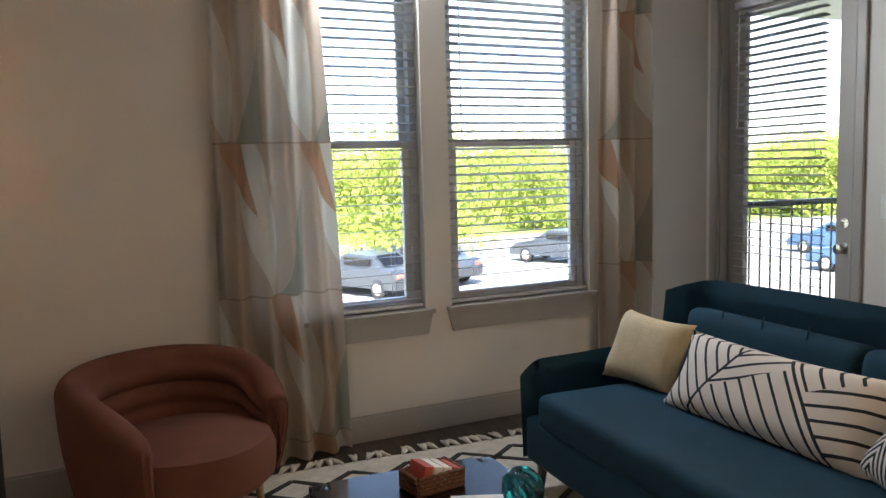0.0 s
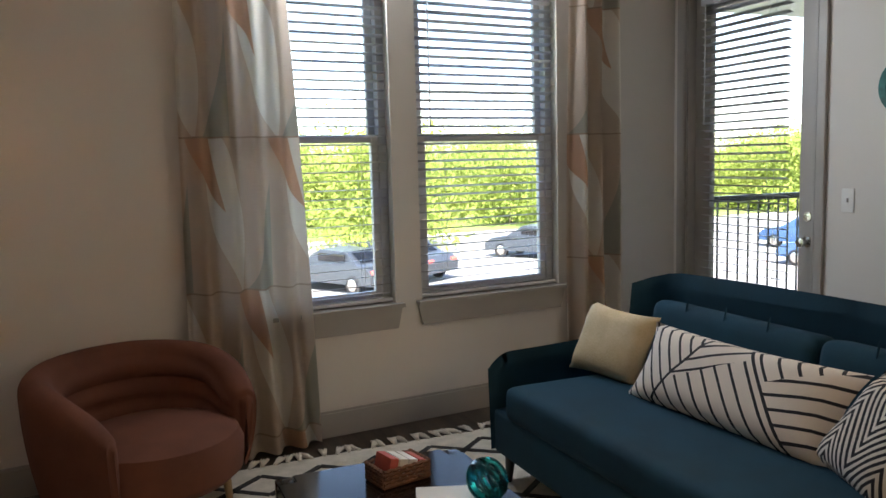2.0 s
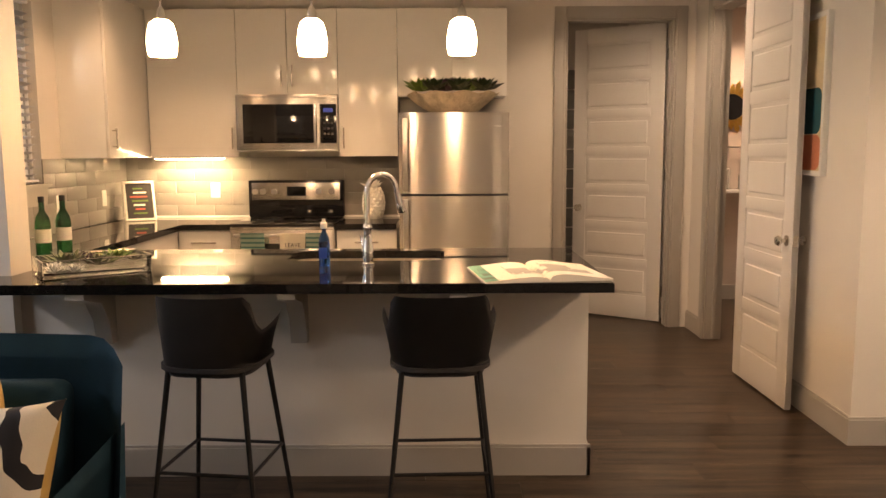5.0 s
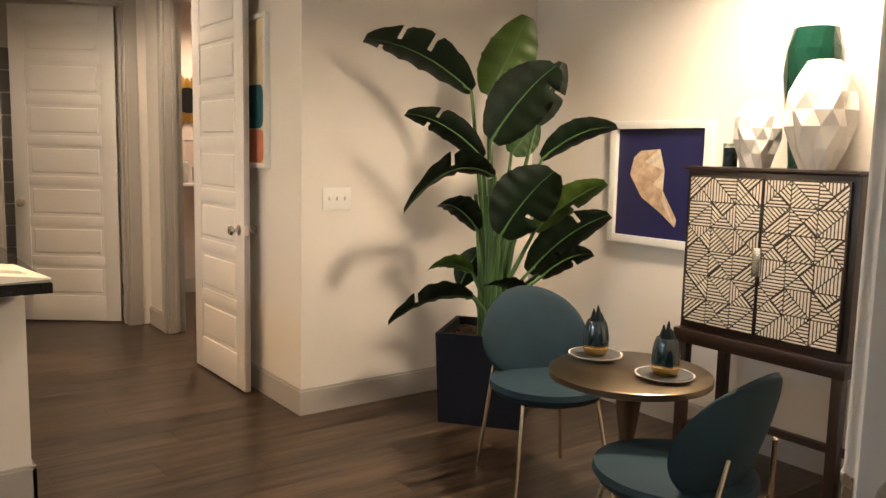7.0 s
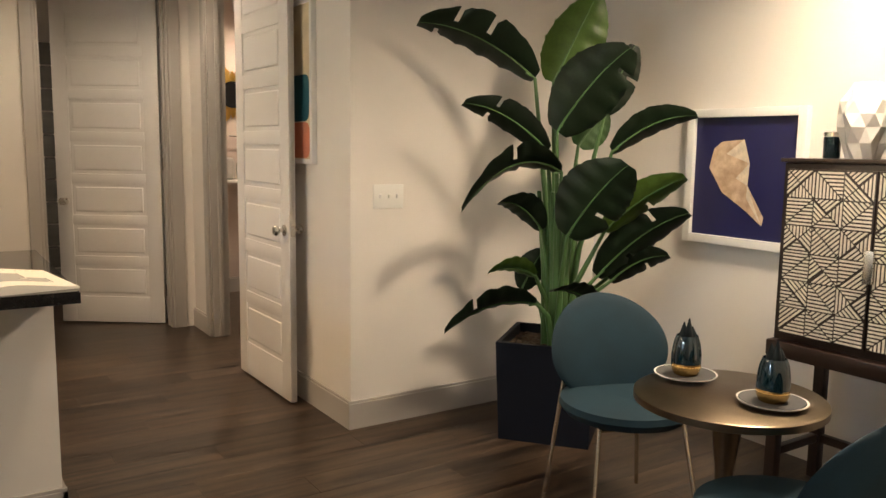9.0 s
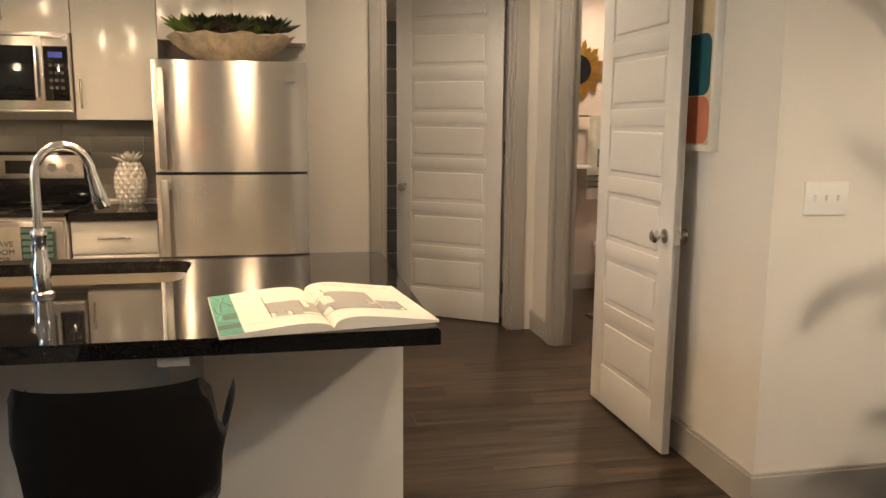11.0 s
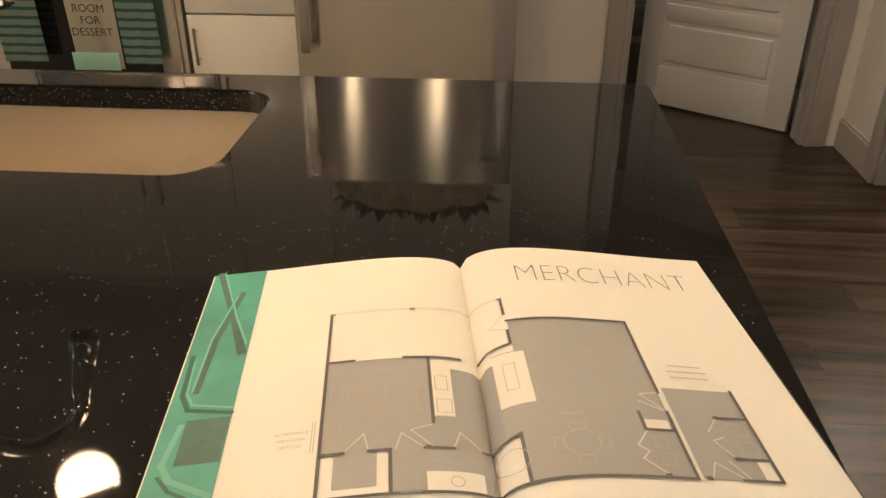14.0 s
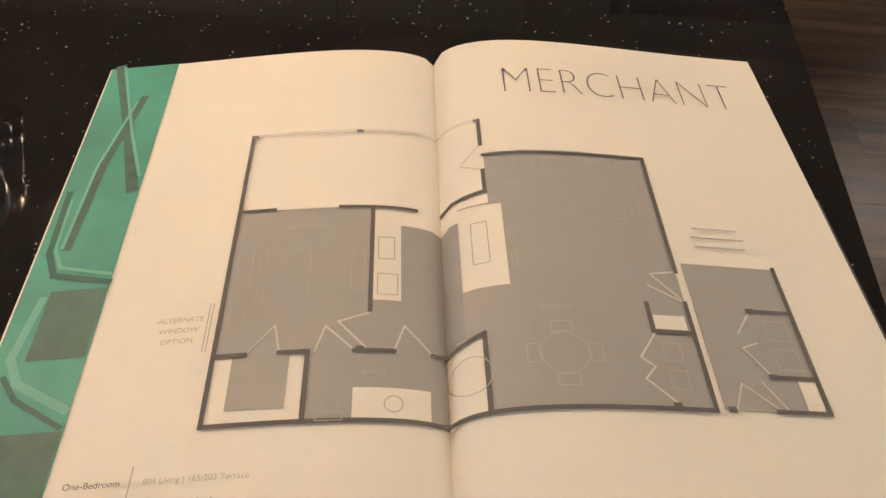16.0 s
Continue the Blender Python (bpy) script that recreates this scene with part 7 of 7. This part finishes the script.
def shell_chair(m):
    ob = thing("dining_chair", "blue-green velvet dining chair with slim champagne metal legs", "chair", m, group="chairs round the bistro table")
    bm = B()
    lathe(bm, [(0.0001, 0.395), (0.17, 0.395), (0.225, 0.415), (0.250, 0.445), (0.245, 0.468), (0.19, 0.480), (0.0001, 0.470)], seg=44, sx=0.98, sy=1.0)
    part("seat", bm, TEALV, ob)
    bm = B()
    def oval(u, v, s):
        a, b = 2 * u - 1, 2 * v - 1
        rx = a * math.sqrt(max(0.0, 1 - b * b / 2))
        rz = b * math.sqrt(max(0.0, 1 - a * a / 2))
        k = max(0.0, 1 - rx * rx - rz * rz) ** 0.45
        x, z = rx * 0.245, rz * 0.200
        y = 0.215 + 0.06 * (z / 0.2) - 1.3 * x * x + s * 0.034 * k
        return (x, y, 0.622 + z)
    for s in (-1, 1):
        sheet(bm, lambda u, v: oval(u, v, s), 24, 24)
    bmesh.ops.remove_doubles(bm, verts=bm.verts[:], dist=0.002)
    bmesh.ops.recalc_face_normals(bm, faces=bm.faces[:])
    part("backrest", bm, TEALV, ob, smooth=80)
    for s in (-1, 1):
        bm = B()
        tube(bm, [(s * 0.165, -0.14, 0.41), (s * 0.215, -0.215, 0.0)], 0.0085, 10)
        part("leg", bm, CHAMP, ob, "slim pale champagne metal leg")
        bm = B()
        tube(bm, [(s * 0.13, 0.245, 0.60), (s * 0.165, 0.225, 0.42), (s * 0.205, 0.27, 0.0)], 0.0085, 10)
        part("leg", bm, CHAMP, ob, "slim pale champagne metal leg")
    for y in (-0.13, 0.22):
        bm = B()
        tube(bm, [(-0.165, y, 0.40), (0.165, y, 0.40)], 0.008, 8)
        part("seat_rail", bm, CHAMP, ob)
    return ob


c1 = shell_chair(Matrix.Translation((2.90, -2.03, 0)) @ pose(0, 0, 0, 0, 0, -110))
copy_thing(c1, Matrix.Translation((2.00, -1.70, 0)) @ pose(0, 0, 0, 0, 0, 94))

# planter and bird-of-paradise
pl = thing("planter", "square dark navy planter box on the floor", "planter", Matrix.Translation((3.765, -2.43, 0)) @ pose(0, 0, 0, 0, 0, 39))
bm = B()
w0, w1 = 0.215, 0.235
outer = [[bm.verts.new((sx * w, sy * w, z)) for sx, sy in ((-1, -1), (1, -1), (1, 1), (-1, 1))] for w, z in ((w0, 0.0), (w1, 0.48), (w1 - 0.022, 0.48), (w1 - 0.026, 0.43))]
for a, b in zip(outer, outer[1:]):
    for k in range(4):
        bm.faces.new((a[k], a[(k + 1) % 4], b[(k + 1) % 4], b[k]))
bm.faces.new(list(reversed(outer[0])))
bmesh.ops.bevel(bm, geom=[e for e in bm.edges if e.is_manifold and e.calc_face_angle(0) > 1.0], offset=0.005, segments=2, affect="EDGES")
part("box", bm, NAVYP, pl)
bm = B()
sheet(bm, lambda u, v: ((u - 0.5) * 0.42, (v - 0.5) * 0.42, 0.435 + 0.02 * noise.noise((u * 18, v * 18, 1))), 24, 24)
part("soil", bm, BARK, pl, smooth=0)

plant = thing("bird_of_paradise_plant", "tall potted plant with broad glossy dark leaves", "plant", Matrix.Translation((3.765, -2.44, 0.44)))
RV, DV = Vector((-0.634, -0.773, 0)), Vector((0.773, -0.634, 0))


def at_view(s, z, d=0.0):
    """A point s metres aside, z metres above the floor and d metres behind the plant's middle."""
    return RV * s + DV * d + Vector((0, 0, z - 0.44))


def leaf(base, tip, width, droop, d0, d1, material, twist=0.0, tears=0):
    a, b = at_view(*base, d0), at_view(*tip, d1)
    ax = (b - a)
    L = ax.length
    ax.normalize()
    side = ax.cross(Vector((0.55, -0.25, 0.75)).normalized())
    if side.length < 0.2:
        side = ax.cross(DV)
    side.normalize()
    nrm = side.cross(ax)
    side = (side * math.cos(twist) + nrm * math.sin(twist)).normalized()
    nrm = side.cross(ax)
    bm = B()
    n, mm = 26, 6
    rows = []
    rn = random.Random(int(1000 * (base[0] + 3 * tip[1])))
    cuts = {rn.randrange(6, 22) * (1 if k % 2 else -1) for k in range(tears)}
    for i in range(n + 1):
        t = i / n
        w = width * 0.5 * (math.sin(math.pi * min(1, t * 0.93 + 0.035)) ** 0.55) * (1 - 0.25 * t)
        c = a + ax * (L * t) + Vector((0, 0, 1)) * (droop * (4 * t * (1 - t)) * 0.5 - droop * t * t * 0.4)
        row = []
        for j in range(-mm, mm + 1):
            q = j / mm
            edge = 1 - 0.05 * abs(math.sin(i * 1.9 + (j > 0))) * abs(q) ** 3
            if (i if j > 0 else -i) in cuts and abs(q) > 0.35:
                edge *= 0.75
            row.append(bm.verts.new(c + side * (w * q * edge) + nrm * (0.30 * w * (q * q) - 0.045 * w * math.sin(i * 1.25) * abs(q))))
        rows.append(row)
    for i in range(n):
        for j in range(2 * mm):
            if abs(j - mm + 0.5) > mm * 0.4 and ((i if j >= mm else -i) in cuts):
                continue
            bm.faces.new((rows[i][j], rows[i + 1][j], rows[i + 1][j + 1], rows[i][j + 1]))
    bmesh.ops.solidify(bm, geom=bm.faces[:], thickness=0.0015)
    lf = part("leaf", bm, material, plant, smooth=60)
    bm = B()
    tube(bm, [a + ax * (L * k / 8) + Vector((0, 0, 1)) * (droop * (4 * (k / 8) * (1 - k / 8)) * 0.5 - droop * (k / 8) ** 2 * 0.4) for k in range(9)], [0.006 - 0.0006 * k for k in range(9)], 6)
    part("midrib", bm, STEM, lf)
    foot = at_view(base[0] * 0.14, 0.43, d0 * 0.3)
    mid = a * 0.45 + foot * 0.55 + Vector((0, 0, 0.06)) - RV * base[0] * 0.10
    bm = B()
    tube(bm, [foot, foot * 0.7 + mid * 0.3, mid, mid * 0.4 + a * 0.6, a, a + ax * L * 0.08], [0.020, 0.018, 0.014, 0.011, 0.008, 0.005], 8)
    part("stalk", bm, STEM, plant)


PX = 0.00298
def px(u, v):
    return ((u - 757) * PX, 1.400 - (v - 262) * PX)


for u0, v0, u1, v1, w, droop, d0, d1, mt, tw, tears in (
        (712, 155, 532, 62, 0.25, 0.10, -0.05, -0.18, LEAF, 0.1, 3), (742, 160, 806, 22, 0.27, 0.0, 0.02, 0.05, LEAFL, 0.9, 0), (748, 238, 850, 108, 0.28, 0.06, -0.14, -0.24, LEAF, 0.7, 1),
        (828, 205, 874, 92, 0.17, 0.02, 0.12, 0.18, LEAF, 0.8, 1), (735, 268, 604, 186, 0.15, 0.08, -0.1, -0.2, LEAF, -0.2, 2), (838, 268, 964, 200, 0.16, 0.08, 0.0, -0.05, LEAF, 0.2, 0),
        (757, 300, 606, 335, 0.22, 0.20, -0.14, -0.28, LEAF, 0.1, 2), (768, 398, 852, 280, 0.30, 0.05, -0.2, -0.30, LEAF, 0.6, 1), (828, 392, 942, 298, 0.17, 0.05, -0.1, -0.2, LEAFL, 0.3, 1),
        (822, 470, 956, 350, 0.20, 0.08, 0.0, -0.1, LEAF, 0.4, 2), (730, 395, 660, 340, 0.17, 0.08, -0.05, -0.15, LEAF, 0.1, 0), (722, 470, 646, 455, 0.13, 0.06, -0.05, -0.15, LEAFL, 0.0, 0),
        (724, 510, 582, 540, 0.22, 0.10, -0.14, -0.26, LEAF, 0.1, 2), (812, 500, 745, 470, 0.16, 0.05, -0.26, -0.36, LEAF, 0.3, 0), (846, 480, 935, 425, 0.16, 0.06, 0.05, 0.0, LEAF, 0.4, 1),
        (786, 260, 830, 200, 0.16, 0.0, 0.1, 0.14, STEM, 1.1, 0), (700, 500, 735, 430, 0.14, 0.02, 0.08, 0.1, LEAF, 0.6, 0), (850, 470, 900, 380, 0.18, 0.04, 0.1, 0.12, LEAF, 0.5, 1)):
    leaf(px(u0, v0), px(u1, v1), w * 1.25, droop, d0, d1, mt, tw, tears)
for k in range(6):
    bm = B()
    a = 1.05 * k
    tube(bm, [(0.05 * math.cos(a), 0.05 * math.sin(a), -0.01), (0.06 * math.cos(a), 0.06 * math.sin(a), 0.35), (0.10 * math.cos(a), 0.10 * math.sin(a), 0.75)], [0.020, 0.018, 0.010], 8)
    part("stalk", bm, STEM, plant)

# bar cabinet
bc = thing("bar_cabinet", "dark wood cabinet with bone-inlaid doors on a stand", "cabinet", Matrix.Translation((2.378, -2.694, -0.042)) @ pose(0, 0, 0, 0, 0, 180))
CWD, CDP = 0.379, 0.38
bm = B()
span(bm, (-CWD, 0.02, 0.69), (CWD, CDP, 1.395), 0.004)
part("body", bm, ESPRESSO, bc)
bm = B()
span(bm, (-CWD - 0.006, -0.004, 1.396), (CWD + 0.006, CDP, 1.412), 0.003)
part("top", bm, ESPRESSO, bc)


def clip(poly, tri):
    """The part of a convex polygon inside a triangle."""
    area = sum(tri[i][0] * tri[(i + 1) % 3][1] - tri[(i + 1) % 3][0] * tri[i][1] for i in range(3))
    if area < 0:
        tri = tri[::-1]
    for i in range(3):
        (ax, ay), (bx_, by_) = tri[i], tri[(i + 1) % 3]
        side = lambda p: (bx_ - ax) * (p[1] - ay) - (by_ - ay) * (p[0] - ax)
        out = []
        for k in range(len(poly)):
            p, q = poly[k], poly[(k + 1) % len(poly)]
            sp, sq = side(p), side(q)
            if sp >= 0:
                out.append(p)
            if sp * sq < 0:
                t = sp / (sp - sq)
                out.append((p[0] + (q[0] - p[0]) * t, p[1] + (q[1] - p[1]) * t))
        poly = out
        if len(poly) < 3:
            return []
    return poly


for x0, x1, handle in ((-CWD + 0.03, -0.006, -1), (0.006, CWD - 0.03, 1)):
    bm = B()
    span(bm, (x0 - 0.004, -0.002, 0.722), (x1 + 0.004, 0.018, 1.372), 0.002)
    dr = part("cabinet_door", bm, ESPRESSO, bc)
    bm = B()
    rnd = random.Random(5 + handle)
    nx, nz = 3, 6
    sx, sz = (x1 - x0) / nx, 0.642 / nz
    for i in range(nx):
        for j in range(nz):
            ax, az = x0 + i * sx, 0.726 + j * sz
            A, Bq, C, D = (ax, az), (ax + sx, az), (ax + sx, az + sz), (ax, az + sz)
            M = (ax + sx / 2, az + sz / 2)
            tris = [(A, Bq, M), (Bq, C, M), (C, D, M), (D, A, M)] if (i + j) % 2 else [(A, Bq, D), (Bq, C, D)] if i % 2 else [(A, Bq, C), (A, C, D)]
            for n, tri in enumerate(tris):
                ang = radians(rnd.choice((0, 0, 42, -42, 90)))
                ca, sa = math.cos(ang), math.sin(ang)
                cx, cz = sum(p[0] for p in tri) / 3, sum(p[1] for p in tri) / 3
                tri = [(cx + (p[0] - cx) * 0.90, cz + (p[1] - cz) * 0.90) for p in tri]
                for k in range(-9, 10):
                    o = k * 0.0142
                    strip = [(cx + ca * u - sa * (o + v), cz + sa * u + ca * (o + v)) for u, v in ((-0.2, -0.0040), (0.2, -0.0040), (0.2, 0.0040), (-0.2, 0.0040))]
                    c = clip(strip, tri)
                    if len(c) > 2:
                        prism(bm, c, 0.0022, 0.0045, pose(0, 0, 0, 90))
    tagged(part("inlay", bm, BONE, dr, "pale bone inlay in angled strips", smooth=0), kind="stuff")
bm = B()
bx(bm, (0.0, -0.014, 1.03), (0.036, 0.020, 0.12), 0.003)
part("handle", bm, NICKEL, bc, "grey metal pull plate")
for sxx in (-1, 1):
    for y in (0.03, CDP - 0.04):
        bm = B()
        bx(bm, (sxx * (CWD - 0.025), y, 0.346), (0.045, 0.045, 0.608), 0.004)
        part("leg", bm, ESPRESSO, bc)
    bm = B()
    bx(bm, (sxx * (CWD - 0.025), CDP / 2, 0.22), (0.03, CDP - 0.12, 0.035), 0.003)
    part("stretcher", bm, ESPRESSO, bc)
bm = B()
span(bm, (-CWD - 0.012, -0.012, 0.625), (CWD + 0.012, CDP, 0.688), 0.004)
part("stand_rail", bm, ESPRESSO, bc)
bm = B()
bx(bm, (0, CDP - 0.04, 0.22), (2 * CWD - 0.1, 0.03, 0.035), 0.003)
part("stretcher", bm, ESPRESSO, bc)


def faceted_vase(name, m, prof, sides, material, label, facet=0.0):
    bm = B()
    rings = []
    for i, (r, z) in enumerate(prof):
        rings.append([bm.verts.new((r * (1 + (facet if (k + i) % 2 else -facet)) * math.cos(2 * math.pi * (k + 0.5 * (i % 2)) / sides), r * (1 + (facet if (k + i) % 2 else -facet)) * math.sin(2 * math.pi * (k + 0.5 * (i % 2)) / sides), z)) for k in range(sides)])
    for i, (a, b) in enumerate(zip(rings, rings[1:])):
        for k in range(sides):
            if i % 2 == 0:
                bm.faces.new((a[k], a[(k + 1) % sides], b[k]))
                bm.faces.new((a[(k + 1) % sides], b[(k + 1) % sides], b[k]))
            else:
                bm.faces.new((a[k], b[(k + 1) % sides], b[k]))
                bm.faces.new((a[k], a[(k + 1) % sides], b[(k + 1) % sides]))
    bm.faces.new(list(reversed(rings[0])))
    bmesh.ops.recalc_face_normals(bm, faces=bm.faces[:])
    return single(name, bm, material, label, "vase", m, group="vases on the bar cabinet", smooth=0)


faceted_vase("vase", Matrix.Translation((2.245, -2.84, 1.370)), [(0.060, 0.0), (0.095, 0.08), (0.122, 0.17), (0.126, 0.235), (0.114, 0.305), (0.088, 0.375), (0.055, 0.43), (0.05, 0.42)], 12, CERAM, "large white faceted ceramic vase", 0.10)
faceted_vase("vase", Matrix.Translation((2.555, -2.90, 1.370)), [(0.055, 0.0), (0.075, 0.06), (0.090, 0.12), (0.094, 0.17), (0.085, 0.22), (0.063, 0.26), (0.045, 0.29), (0.040, 0.28)], 12, CERAM, "smaller white faceted ceramic vase", 0.10)
faceted_vase("vase", Matrix.Translation((2.36, -2.97, 1.370)), [(0.075, 0.0), (0.082, 0.12), (0.105, 0.26), (0.118, 0.39), (0.112, 0.49), (0.088, 0.58), (0.083, 0.56)], 14, GREENG, "tall glossy green faceted vase")

# small candle glass on the bar cabinet
cg = thing("candle_glass", "small dark glass candle holder on the bar cabinet", "candle holder", Matrix.Translation((2.70, -2.93, 1.370)))
bm = B()
lathe(bm, [(0.030, 0.0), (0.032, 0.004), (0.033, 0.085), (0.030, 0.085), (0.029, 0.010), (0.0, 0.008)], seg=24)
part("glass", bm, SMOKE, cg)
bm = B()
lathe(bm, [(0.0335, 0.088), (0.0335, 0.104), (0.0, 0.106)], seg=24)
part("lid", bm, CHROME, cg, "polished chrome lid")

# shell picture
sp_ = thing("shell_picture", "white-framed picture of a seashell on navy", "picture", Matrix.Translation((3.277, DINY, 1.265)) @ pose(0, 0, 0, 0, 0, 180))
hw, hh = 0.284, 0.290
bm = B()
for s in (-1, 1):
    bx(bm, (s * (hw + 0.021), -0.020, 0), (0.042, 0.038, 2 * hh + 0.084), 0.002)
    bx(bm, (0, -0.020, s * (hh + 0.021)), (2 * hw, 0.038, 0.042), 0.002)
part("frame", bm, PLASTIC, sp_)
bm = B()
bx(bm, (0, -0.010, 0), (2 * hw, 0.010, 2 * hh))
part("print", bm, mat("navy_print", (0.012, 0.012, 0.075), 0.35, var=0.08, bump=0), sp_)
SH = [(1285, 252), (1326, 248), (1338, 290), (1336, 330), (1368, 385), (1365, 400), (1335, 375), (1290, 345), (1262, 300), (1270, 265)]
spx = [(((u - 1233) / 187) * 2 * hw - hw, hh - (v - 208) / 217 * 2 * hh) for u, v in SH]
bm = B()
prism(bm, spx, 0.0152, 0.017, pose(0, 0, 0, 90))
part("shell_image", bm, mat("shell_print", (0.60, 0.46, 0.32), 0.5, var=0.35, scale=16, fine=40, bump=0, second=(0.30, 0.18, 0.10)), sp_)
for i, j, k in ((1, 2, 8), (2, 3, 7), (3, 5, 6)):
    bm = B()
    c = Vector(spx[i]) * 0.5 + Vector(spx[k]) * 0.5
    vs = [spx[i], spx[j], tuple(c)]
    prism(bm, vs, 0.0171, 0.0178, pose(0, 0, 0, 90))
    part("shell_fold", bm, mat("shell_light_print", (0.72, 0.62, 0.48), 0.5, var=0.2, scale=20, bump=0) if "shell_light_print" not in bpy.data.materials else bpy.data.materials["shell_light_print"], sp_)

# ---- floor planks ----
bm = B()
bx(bm, (0, 0, -0.008), (0.1790, 1.2190, 0.016))
plank = meshed("plank", bm, PLANK, 0)
rest = B()
for i in range(53):
    x = -0.72 + 0.18 * i
    off = (0.0, 0.41, 0.83, 0.22, 0.64)[i % 5]
    for j in range(8):
        y = -4.2 + off + 1.22 * j
        y0, y1 = max(y - 0.6095, -3.30), min(y + 0.6095, 4.62)
        if y1 - y0 < 0.03:
            continue
        if 0.5 < x < 6.95 and y1 - y0 > 1.218:
            o = new("plank", plank)
            o.parent, o.location = floor, (x, y, 0)
        else:
            bx(rest, (x, (y0 + y1) / 2, -0.008), (0.1790, y1 - y0, 0.016))
tagged(part("plank_field", rest, PLANK, floor, smooth=0), kind="stuff")
